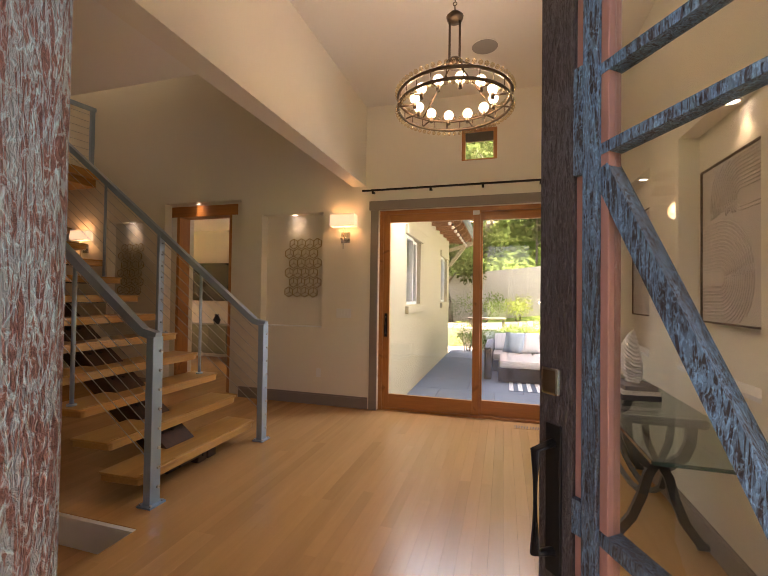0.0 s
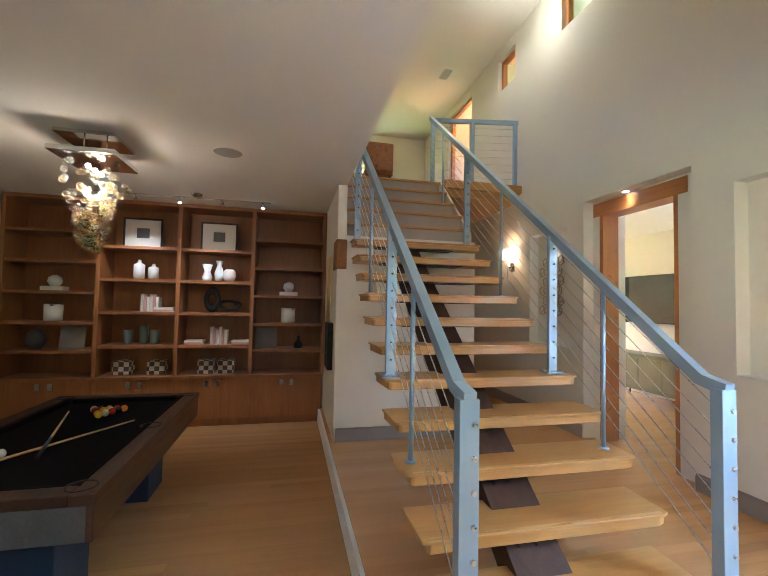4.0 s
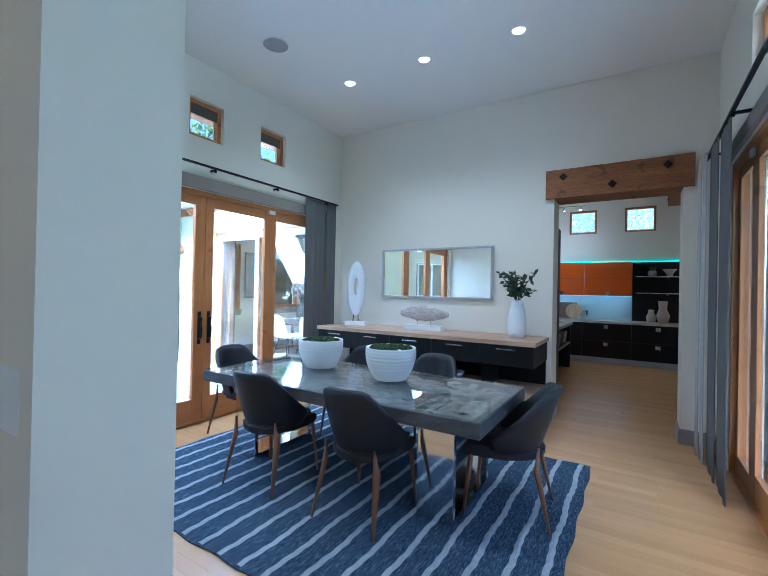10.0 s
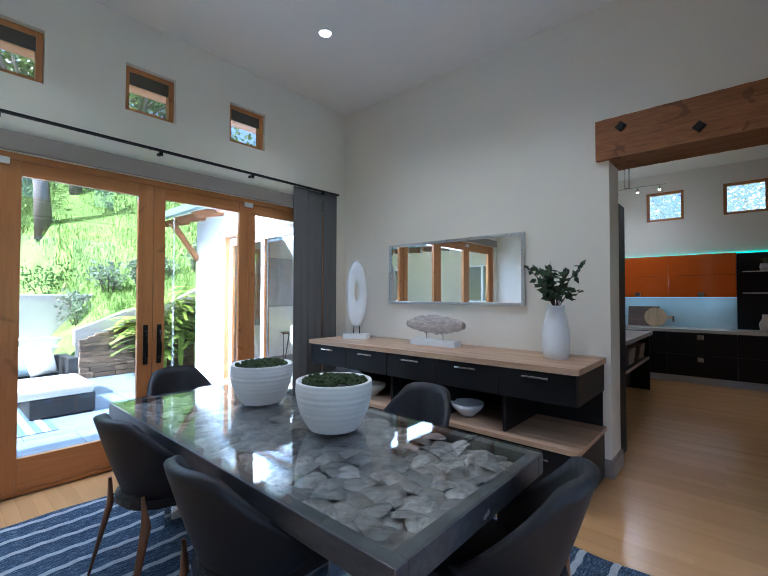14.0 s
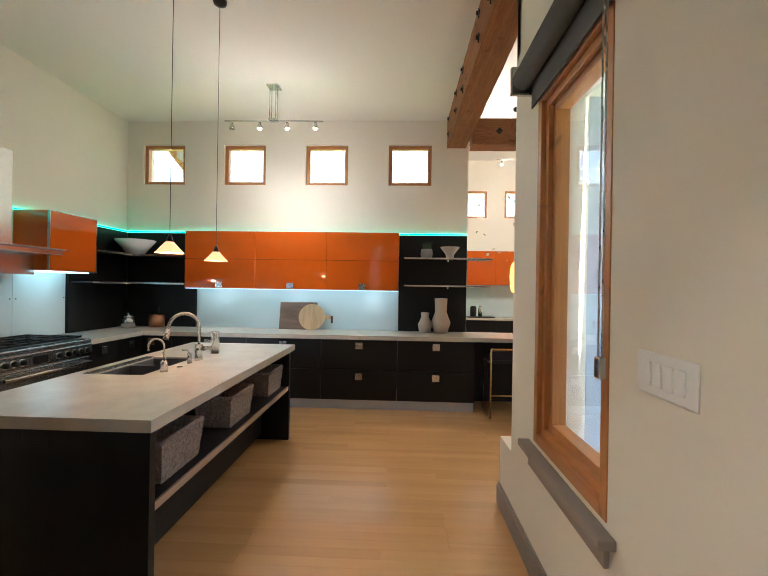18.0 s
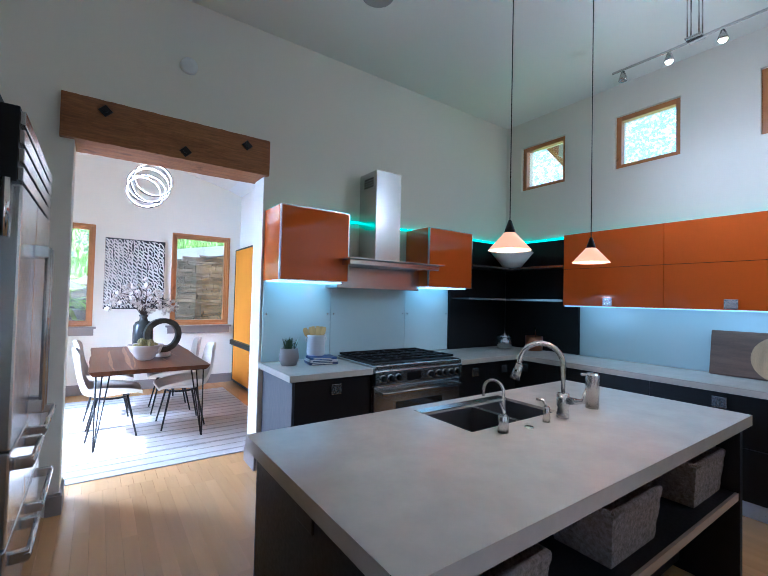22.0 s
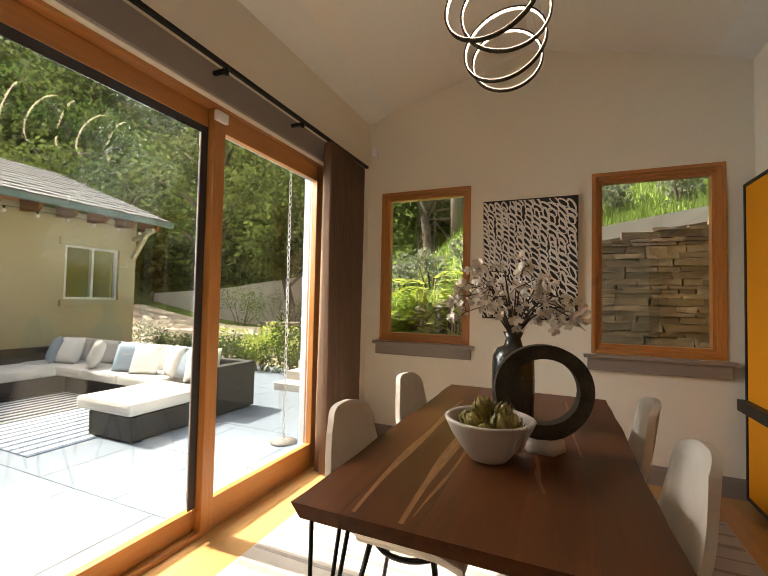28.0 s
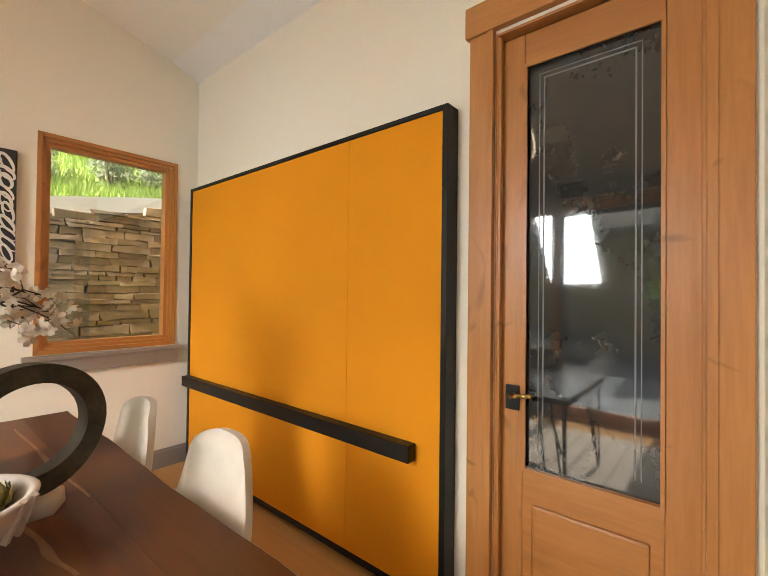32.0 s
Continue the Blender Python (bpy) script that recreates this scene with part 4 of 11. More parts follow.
part("pane", box(B(), 9.318, 9.326, 5.44, 5.95, 0.70, 2.43), DARKGLASS, door5, "dark reflecting glass with an etched border")
ETCH = surface("etched_glass", (0.16, 0.17, 0.17), 0.5, var=0.05, bump=0.05)
for a0, a1, z0, z1 in ((5.535, 5.541, 0.78, 2.35), (5.517, 5.521, 0.78, 2.37), (5.863, 5.869, 0.78, 2.35), (5.883, 5.887, 0.78, 2.37), (5.517, 5.887, 2.37, 2.374), (5.535, 5.869, 2.35, 2.356)):
    part("etched_line", box(B(), 9.3165, 9.3182, a0, a1, z0, z1), ETCH, door5)
part("lower_panel", box(B(), 9.290, 9.305, 5.49, 5.90, 0.14, 0.58, 0.012), FIR_Y, door5, "raised fir panel")
for q in ((5.447, 5.943, 0.705, 0.72), (5.447, 5.943, 2.41, 2.425)):
    part("bead", box(B(), 9.293, 9.303, *q), FIR_Y, door5)
for q in ((5.447, 5.460, 0.72, 2.41), (5.930, 5.943, 0.72, 2.41)):
    part("bead", box(B(), 9.293, 9.303, *q), FIR, door5)
for q in ((6.056, 6.17), (5.22, 5.334)):
    part("casing", box(B(), 9.235, 9.26, *q, 0, 2.59, 0.004), FIR, door5)
    part("casing_bead", box(B(), 9.228, 9.235, *((6.056, 6.085) if q[0] > 6 else (5.305, 5.334)), 0, 2.59, 0.002), FIR, door5)
part("head_casing", box(B(), 9.225, 9.26, 5.20, 6.19, 2.592, 2.73, 0.005), FIR_Y, door5)
_bm = box(B(), 9.289, 9.30, 5.955, 6.015, 0.955, 1.06, 0.004)
part("rose", _bm, BLACKMETAL, door5, "black square lock plate")
part("lever", sweep(B(), [(9.29, 5.98, 1.02), (9.25, 5.98, 1.02), (9.245, 5.925, 1.03), (9.245, 5.885, 1.035)], 0.009, 8), BRASS, door5, "worn brass lever")

# cased door to the television room, set deep in the stair-hall wall
door6 = tagged(new("door_6"), "deep doorway with a broad fir frame", "doorway", "", "structure")
part("jamb", box(B(), -4.95, -4.80, 5.082, 5.30, 0, 2.70, 0.004), FIR, door6)
part("jamb", box(B(), -3.90, -3.75, 5.082, 5.30, 0, 2.70, 0.004), FIR, door6)
part("head_jamb", box(B(), -4.95, -3.75, 5.078, 5.31, 2.62, 2.78, 0.004), FIR_X, door6)

# upper windows over the stairs
for nm, q in (("window_16", (-5.36, -4.80, 5.2, 5.76)), ("window_17", (-7.04, -6.5, 5.2, 5.76)), ("window_18", (-9.3, -8.1, 4.1, 5.78))):
    window(nm, "x", 5.0, 5.08, *q, 0.06, "fir window high over the stairs")
window("window_19", "y", -11.1, -11.03, 3.0, 4.0, 3.9, 5.2, 0.06, "upper window", WHITE)
for i, a in enumerate((-0.95, -1.92, -2.9)):
    window("window_" + str(20 + i), "y", 15.53, 15.6, a, a + 0.57, 3.17, 3.8, 0.05, "far square fir window")
# windows of the stucco wing
for nm, (a, b) in (("window_23", (6.36, 7.50)), ("window_24", (10.06, 11.19))):
    w = tagged(new(nm), "white sliding window in the stucco wall", "window", "", "structure")
    framed(w, "y", -1.60, -1.52, a, (a + b) / 2 + 0.02, 1.31, 2.46, 0.05, mats=WHITE)
    framed(w, "y", -1.64, -1.57, (a + b) / 2 - 0.02, b, 1.31, 2.46, 0.05, mats=WHITE)
    part("sill", box(B(), -1.51, -1.44, a - 0.08, b + 0.08, 1.17, 1.29, 0.01), STUCCO, w)
    part("lintel", box(B(), -1.51, -1.455, a - 0.12, b + 0.12, 2.45, 2.60, 0.01), STUCCO, w)
# front door: patinated steel frame and an open leaf
def verdigris(name, ground, drip, amount, metal):
    """Hammered metal with wavering drips of blue-green patina."""
    s = Nodes(name)
    w = s.noise(s.coords((1, 1, 0.10)), 60, 3, 0.6, 2.4)
    g = s.noise(s.coords((1, 1, 0.45)), 190, 4, 0.6, 1.2)
    big = s.noise(s.coords((1, 1, 0.5)), 5, 3, 0.5)
    lines = s.ramp(w, [(0.40 - amount, (0, 0, 0)), (0.47, (1, 1, 1)), (0.53, (1, 1, 1)), (0.60 + amount, (0, 0, 0))])
    spots = s.ramp(g, [(0.50 - amount, (0, 0, 0)), (0.60, (1, 1, 1))])
    k = s.mix(1.0, s.mix(0.5, lines, spots), s.ramp(big, [(0.30, (0.35, 0.35, 0.35)), (0.62, (1, 1, 1))]), "MULTIPLY")
    c = s.mix(k, s.ramp(g, [(0.35, lerp3(ground, 0.6)), (0.65, lerp3(ground, 1.3))]), drip)
    s.l(c, s.b.inputs["Base Color"])
    s.set(rough=0.40, metal=metal)
    s.bump(g, 0.9, 0.006)
    return s.m


PATINA = verdigris("patinated_steel", (0.026, 0.018, 0.016), (0.15, 0.29, 0.41), 0.0, 0.35)
RUST = verdigris("rusted_copper", (0.155, 0.066, 0.048), (0.27, 0.42, 0.43), -0.035, 0.3)
PALE_PATINA = verdigris("pale_patina", (0.185, 0.080, 0.066), (0.40, 0.58, 0.70), 0.0, 0.25)
DARK_RUST = verdigris("dark_rust_steel", (0.034, 0.019, 0.015), (0.10, 0.095, 0.09), -0.03, 0.4)
COPPER = surface("brushed_copper_edge", (0.33, 0.165, 0.125), 0.42, 0.4, var=0.2, scale=9, fine=60, bump=0.2, stretch=(1, 1, 0.2))
door7 = tagged(new("door_7"), "front door frame of patinated steel", "door frame", "", "structure")
part("frame_post", box(B(), -0.60, -0.45, 0.03, 0.16, 0, 2.75, 0.006), PALE_PATINA, door7)
part("frame_stop", box(B(), -0.462, -0.435, 0.135, 0.164, 0, 2.67, 0.004), COPPER, door7)
part("frame_post_inner", box(B(), -0.58, -0.385, 0.165, 0.275, 0, 2.75, 0.014), RUST, door7)
part("frame_post", box(B(), 0.57, 0.90, 0.05, 0.27, 0, 2.75, 0.006), PATINA, door7)
part("frame_head", box(B(), -0.45, 0.57, 0.05, 0.27, 2.67, 2.75, 0.006), PATINA, door7)
part("strike_plate", box(B(), -0.386, -0.380, 0.18, 0.26, 1.10, 1.17, 0.002), BRASS, door7)
part("strike_knob", lathe(B(), [(0, -0.012), (0.016, -0.010), (0.02, 0), (0.016, 0.010), (0, 0.012)], 16, (-0.385, 0.163, 0.95)), BRASS, door7)
leaf = tagged(new("front_door_leaf"), "open patinated steel front door with slanted bars over glass", "door")
leaf.matrix_basis = Matrix.Translation((0.527, 0.254, 0.534)) @ pose(0, 0, 0, 0, 0, math.degrees(math.atan2(0.85, -0.70))) @ Matrix.Diagonal((0.635, 0.635, 0.635, 1))
_W = 1.10
part("stile", box(B(), 0.0, 0.12, -0.03, 0.03, -0.80, 2.62, 0.004), PATINA, leaf)
part("stile", box(B(), _W - 0.115, _W, -0.03, 0.03, -0.80, 2.62, 0.004), DARK_RUST, leaf)
part("inner_stile", box(B(), 0.912, 0.955, -0.034, 0.034, -0.62, 2.50, 0.004), PATINA, leaf)
for z0, z1 in ((-0.62, 0.86), (0.95, 1.78), (2.06, 2.50)):
    part("copper_inlay", box(B(), 0.956, 0.984, -0.020, 0.020, z0, z1, 0.003), COPPER, leaf)
for z0, z1 in ((0.86, 0.95), (1.78, 2.06)):
    part("joining_plate", box(B(), 0.956, 0.984, -0.034, 0.034, z0, z1, 0.003), PATINA, leaf)
part("copper_edge", box(B(), 0.888, 0.911, -0.022, 0.022, -0.62, 2.50, 0.003), COPPER, leaf)
part("rail", box(B(), 0.12, 0.912, -0.028, 0.028, -0.80, -0.62, 0.004), PATINA, leaf)
part("rail", box(B(), 0.12, 0.912, -0.028, 0.028, 2.50, 2.62, 0.004), PATINA, leaf)
_g = part("pane", box(B(), 0.12, 0.887, -0.004, 0.004, -0.62, 2.5), GLASS, leaf)
_g.visible_shadow = False
for z0, z1 in ((2.118, 2.027), (1.93, 1.828)):
    part("bar", bar(B(), [(0.12, 0, z0), (0.912, 0, z1)], 0.048, 0.027), PATINA, leaf)
part("slanted_bar", bar(B(), [(0.12, 0, 0.155), (0.912, 0, 1.78)], 0.050, 0.046), PATINA, leaf)
part("bar", bar(B(), [(0.12, 0, 0.70), (0.912, 0, 0.885)], 0.050, 0.034), PATINA, leaf)
for s in (1, -1):
    part("lock_plate", box(B(), _W - 0.085, _W - 0.035, *sorted((0.031 * s, 0.040 * s)), 0.72, 1.12, 0.002), BLACKMETAL, leaf)
    part("grip", sweep(B(), [(_W - 0.06, 0.036 * s, 0.78), (_W - 0.06, 0.10 * s, 0.79), (_W - 0.06, 0.10 * s, 1.06), (_W - 0.06, 0.036 * s, 1.07)], 0.013, 8), BLACKMETAL, leaf, "black iron grip")
    part("deadbolt", box(B(), _W - 0.09, _W - 0.03, *sorted((0.031 * s, 0.055 * s)), 1.20, 1.275, 0.008), STAINLESS, leaf, "square steel deadbolt")

STRINGERWOOD = wood("stringer_timber", (0.035, 0.016, 0.008), (0.10, 0.045, 0.02), "x", 0.6, 1.4, 0.3)
RISERPAINT = surface("taupe_riser_paint", (0.44, 0.37, 0.30), 0.55, var=0.04, bump=0.03)
# ---- open stairs with a cable railing ----
stairs = thing("staircase", "open wood staircase with steel cable railings", "staircase")
RISE, RUN, RISE_UP = 0.203, 0.2715, 0.2254
Y0, Y1 = 2.18, 3.66
LANDING = RISE * 11 + RISE_UP * 5
def tread_x(n):
    return -2.37 - RUN * (n - 1)          # front edge of the n-th tread
def tread_z(n):
    return RISE * min(n, 11) + RISE_UP * max(0, n - 11)
NOSE = wood("tread_nosing_wood", (0.56, 0.33, 0.11), (0.72, 0.47, 0.19), "y", 0.3, 0.8, 0.03, coat=0.2)
for n in range(1, 12):
    x, z = tread_x(n), tread_z(n)
    yr = 3.52 if n == 1 else (3.60 if n == 2 else Y1)
    bm = prism(B(), [(x - 0.325, Y0), (x - 0.012, Y0 + 0.02), (x, Y0 + 0.04), (x, yr - 0.05), (x - 0.02, yr), (x - 0.325, yr + 0.02)], z - 0.068, z - 0.016, "z")
    bmesh.ops.bevel(bm, geom=list(bm.edges), offset=0.004, segments=1, affect="EDGES")
    t = part("tread", bm, TREAD, stairs)
    bm = prism(B(), [(x - 0.332, Y0 - 0.012), (x + 0.002, Y0 - 0.006), (x + 0.012, Y0 + 0.02), (x + 0.012, yr - 0.03), (x - 0.01, yr + 0.012), (x - 0.332, yr + 0.03)], z - 0.0155, z, "z")
    bmesh.ops.bevel(bm, geom=list(bm.edges), offset=0.003, segments=1, affect="EDGES")
    part("tread_board", bm, TREAD, t, "thin top board overhanging the tread")
    part("nosing", box(B(), x - 0.02, x + 0.0115, Y0 + 0.03, yr - 0.03, z + 0.0005, z + 0.003), NOSE, t, "worn pale front edge")
# one broad stringer of dark timber cheeks with steel plates under each tread
for n in range(1, 12):
    x, z = tread_x(n), tread_z(n)
    part("tread_support", box(B(), x - 0.26, x - 0.10, 2.68, 2.92, z - 0.14, z - 0.07, 0.004), STRINGERWOOD, stairs, "dark timber block under the tread")
    part("support_plate", box(B(), x - 0.27, x - 0.09, 2.922, 2.932, z - 0.145, z - 0.07, 0.002), STRINGER, stairs)
    # dark sheet added to deepen the shade on the tread's underside
    part("shadow_plate", box(B(), x - 0.30, x - 0.05, 2.45, 3.35, z - 0.0775, z - 0.069), STRINGER, stairs, "flat steel plate carrying the tread")
bm = bar(B(), [(tread_x(1) - 0.16, 2.80, 0.06), (tread_x(12) - 0.10, 2.80, RISE * 12 - 0.20)], 0.30, 0.17)
part("stringer", bm, STRINGERWOOD, stairs, "dark timber stringer with bolts")
for n in range(2, 11):
    for q in (0.0, 0.05):
        part("stringer_bolt", sweep(B(), [(tread_x(n) - 0.10, 2.72 + q * 2, tread_z(n) - 0.11), (tread_x(n) - 0.05, 2.72 + q * 2, tread_z(n) - 0.11)], 0.010, 6), STRINGER, stairs)
for y in (2.90, 3.02):
    part("foot_block", box(B(), tread_x(1) - 0.22, tread_x(1) - 0.12, y, y + 0.10, 0.0, RISE - 0.08, 0.004), STRINGERWOOD, stairs)
# closed upper flight
for n in range(12, 17):
    x, z = tread_x(n) + 0.02, tread_z(n)
    part("riser", box(B(), x - 0.02, x, 2.14, Y1 - 0.02, z - RISE_UP - 0.002, z - 0.03), RISERPAINT, stairs, "taupe painted riser")
    part("upper_tread", box(B(), x - 0.33, x + 0.025, 2.14, Y1, z - 0.03, z, 0.004), TREAD, stairs)
part("flight_soffit", prism(B(), [(-5.38, 2.19), (-6.72, 3.28), (-6.72, 3.12), (-5.38, 2.05)], 2.14, Y1 - 0.02, "y"), WALL, stairs)
part("flight_side", prism(B(), [(-5.38, 2.10), (-6.75, 3.20), (-6.75, 3.42), (-6.42, 3.36), (-5.38, 2.42)], Y1 + 0.002, Y1 + 0.03, "y"), WALL, stairs)
part("side_board", box(B(), -5.62, -5.28, 2.02, 2.135, 1.92, 2.25, 0.004), TIMBER_X, stairs, "rough timber end block")


def post(parent, x, y, z0, z1, wide=0.065, thick=0.035, holes=True, foot=True, tees=False):
    p = part("post", box(B(), x - thick / 2, x + thick / 2, y - wide / 2, y + wide / 2, z0, z1, 0.003), RAILSTEEL, parent)
    if foot:
        part("foot_plate", box(B(), x - 0.06, x + 0.06, y - 0.068, y + 0.068, z0, z0 + 0.012, 0.002), RAILSTEEL, p)
        for a, b in ((-0.043, -0.05), (0.043, -0.05), (-0.043, 0.05), (0.043, 0.05)):
            part("foot_bolt", sweep(B(), [(x + a, y + b, z0 + 0.012), (x + a, y + b, z0 + 0.024)], 0.009, 6), CABLE, p)
    if holes:
        for k in range(8):
            z = z0 + 0.12 + k * (z1 - z0 - 0.22) / 7
            part("cable_end", sweep(B(), [(x + thick / 2, y + wide * (0.0 if tees else 0.22), z), (x + thick / 2 + 0.012, y + wide * (0.0 if tees else 0.22), z)], 0.007 if tees else 0.011, 7), STRINGER if tees else CABLE, p)
    return p


def rail_z(x):
    return 1.16 + (-2.37 - x) * 0.768
for y, nm in ((2.245, "railing_left"), (3.565, "railing_right")):
    rail = thing(nm, "blue-grey steel cable railing with a square top rail", "railing", "stair railings")
    xs, xe = -2.31, -6.60 if y > 3 else -5.75
    ztop0 = 1.155
    post(rail, xs, y, 0.0, ztop0, 0.085, 0.06)
    pts = [(xs + 0.03, y, ztop0 + 0.0), (xs - 0.10, y, ztop0 + 0.03), (xe, y, rail_z(xe))]
    part("top_rail", bar(B(), pts, 0.055, 0.06), RAILSTEEL, rail)
    for n, big in ((3, False), (5, True), (8, False), (11, True)) + (((14, False),) if y > 3 else ()):
        x = tread_x(n) - 0.16
        z0 = tread_z(n)
        if big:
            post(rail, x, y, z0, rail_z(x) - 0.02, 0.07, 0.035, True, True, True)
        else:
            part("slim_post", sweep(B(), [(x, y, z0), (x, y, rail_z(x) - 0.02)], 0.015, 8), RAILSTEEL, rail)
            part("slim_foot", sweep(B(), [(x, y, z0), (x, y, z0 + 0.014)], 0.034, 10), RAILSTEEL, rail)
    for k in range(8):
        d = 0.10 + k * 0.108
        bm = sweep(B(), [(xs, y, ztop0 - d - 0.02), (xe, y, rail_z(xe) - d)], 0.0035, 5, False)
        part("cable", bm, CABLE, rail)
# landing railing round the stair head
rail = thing("landing_railing", "grey steel cable railing round the landing", "railing", "stair railings")
for x, y in ((-6.60, 3.60), (-6.36, 4.86), (-6.48, 4.2)):
    post(rail, x, y, LANDING, LANDING + 1.0, 0.06, 0.045, False, True)
part("top_rail", bar(B(), [(-6.61, 3.58, LANDING + 1.02), (-6.35, 4.90, LANDING + 1.02)], 0.055, 0.06), RAILSTEEL, rail)
for k in range(8):
    part("cable", sweep(B(), [(-6.60, 3.60, LANDING + 0.92 - k * 0.112), (-6.36, 4.88, LANDING + 0.92 - k * 0.112)], 0.0035, 5, False), CABLE, rail)
_oak = built("landing_edge_board", box(B(), -6.36, -6.28, 3.70, 4.935, LANDING - 0.10, LANDING + 0.02, 0.004), TREAD, "wood edge board of the landing", "floor")

# ---- kitchen ----
ENDPANEL = surface("slate_end_panel", (0.045, 0.05, 0.06), 0.5, var=0.15, scale=6, fine=60, bump=0.05, stretch=(1, 1, 0.2))
def plate(x0, x1, y0, y1, z0, z1, holes=()):
    """A level slab with square holes through it."""
    bm = wall_mesh("x", z0, z1, x0, x1, y0, y1, holes)
    for v in bm.verts:
        v.co = (v.co.x, v.co.z, v.co.y)
    return bm


def square_knob(parent, at, face):
    """A square steel knob standing on a small foot; face is the axis it looks along."""
    x, y, z = at
    bm = B()
    if face == "-x":
        box(bm, x - 0.018, x, y - 0.006, y + 0.006, z - 0.006, z + 0.006)
        box(bm, x - 0.026, x - 0.018, y - 0.045, y + 0.045, z - 0.04, z + 0.04, 0.003)
    else:
        box(bm, x - 0.006, x + 0.006, y - 0.018, y, z - 0.006, z + 0.006)
        box(bm, x - 0.045, x + 0.045, y - 0.026, y - 0.018, z - 0.04, z + 0.04, 0.003)
    part("square_knob", bm, STAINLESS, parent, "square brushed steel knob")


def base_unit_east(y0, y1):
    u = thing("base_cabinet", "black flat-front base cabinet with two deep drawers", "cabinet", "kitchen base cabinets", (11.05, (y0 + y1) / 2, 0))
    w = (y1 - y0) / 2
    part("body", box(B(), 0.022, 0.60, -w + 0.002, w - 0.002, 0.12, 0.875), BLACKCAB, u)
    for z0, z1, k in ((0.125, 0.495, 0.42), (0.50, 0.87, 0.80)):
        d = part("drawer_front", box(B(), 0.0, 0.02, -w + 0.003, w - 0.003, z0, z1, 0.002), BLACKCAB, u)
        square_knob(d, (0.0, 0.0, k), "-x")
    part("toe_kick", box(B(), 0.05, 0.06, -w, w, 0.0, 0.118), KICKSTEEL, u, "brushed steel toe kick")
    return u


for y0, y1 in ((0.09, 1.04), (1.04, 1.99), (1.99, 2.94), (2.94, 3.90)):
    base_unit_east(y0, y1)
u = thing("corner_cabinet", "black corner base cabinet", "cabinet", "kitchen base cabinets", (11.05, 4.1, 0))
part("body", box(B(), 0.0, 0.62, -0.2, 0.83, 0.12, 0.875, 0.002), BLACKCAB, u)
square_knob(u, (0.0, 0.05, 0.80), "-x")
part("toe_kick", box(B(), 0.05, 0.06, -0.2, 0.2, 0.0, 0.118), KICKSTEEL, u)
single("worktop", plate(11.0, 11.685, -1.6, 4.945, 0.88, 0.93), QUARTZ, "cream quartz worktop along the east wall", "worktop")
single("end_panel", box(B(), 11.06, 11.68, -1.6, -1.56, 0, 0.878, 0.002), BLACKCAB, "black panel carrying the bar end", "panel")
single("bar_back_panel", box(B(), 11.62, 11.68, -1.56, 0.085, 0.0, 0.878), BLACKCAB, "black back panel under the bar", "panel")
single("backsplash", box(B(), 11.672, 11.688, 1.045, 3.895, 0.932, 1.48), BACKGLASS, "pale back-painted glass backsplash", "backsplash")
single("wall_panel", box(B(), 11.64, 11.688, 0.11, 1.04, 0.932, 2.25, 0.003), BLACKCAB, "tall black wall panel behind the shelves", "panel")
# orange wall cabinets
for y0, y1 in ((1.04, 1.99), (1.99, 2.94), (2.94, 3.89)):
    u = thing("wall_cabinet", "gloss orange wall cabinet with lift-up doors", "cabinet", "orange wall cabinets", (11.32, (y0 + y1) / 2, 1.485))
    w = (y1 - y0) / 2
    part("body", box(B(), 0.022, 0.368, -w + 0.001, w - 0.001, 0.0, 0.755), BLACKCAB, u)
    for z0, z1 in ((0.0, 0.385), (0.389, 0.757)):
        part("flap_door", box(B(), 0.0, 0.02, -w + 0.002, w - 0.002, z0, z1, 0.002), ORANGE, u)
    square_knob(u, (0.0, 0.0, 0.045), "-x")
    part("light_rail", box(B(), 0.03, 0.33, -w, w, -0.012, -0.001), LEDSTRIP, u, "glowing under-cabinet light strip")
lamp("under_cabinet_lamp", "SPOT", (11.5, 2.46, 1.465), 0.4, (0.88, 0.97, 1.0), 0.05, (11.62, 2.46, 1.0), 170, 1.0)
lamp("under_cabinet_lamp", "SPOT", (11.5, 1.4, 1.465), 0.4, (0.88, 0.97, 1.0), 0.05, (11.62, 1.4, 1.0), 170, 1.0)
lamp("under_cabinet_lamp", "SPOT", (11.5, 3.5, 1.465), 0.4, (0.88, 0.97, 1.0), 0.05, (11.62, 3.5, 1.0), 170, 1.0)
# open shelves
def shelf_plate(label, q, at):
    u = thing("wall_shelf", label, "shelf", "steel wall shelves", at)
    part("board", box(B(), *q, 0.003), STAINLESS, u)
    part("bracket", box(B(), q[0] + 0.02, q[1], (q[2] + q[3]) / 2 - 0.01, (q[2] + q[3]) / 2 + 0.01, q[4] - 0.03, q[4], 0.002), STAINLESS, u)
for z in (1.905, 1.545):
    shelf_plate("thin brushed steel shelf on the black panel", (-0.29, 0.0, -0.6, 0.55, 0, 0.022), (11.638, 0.42, z))
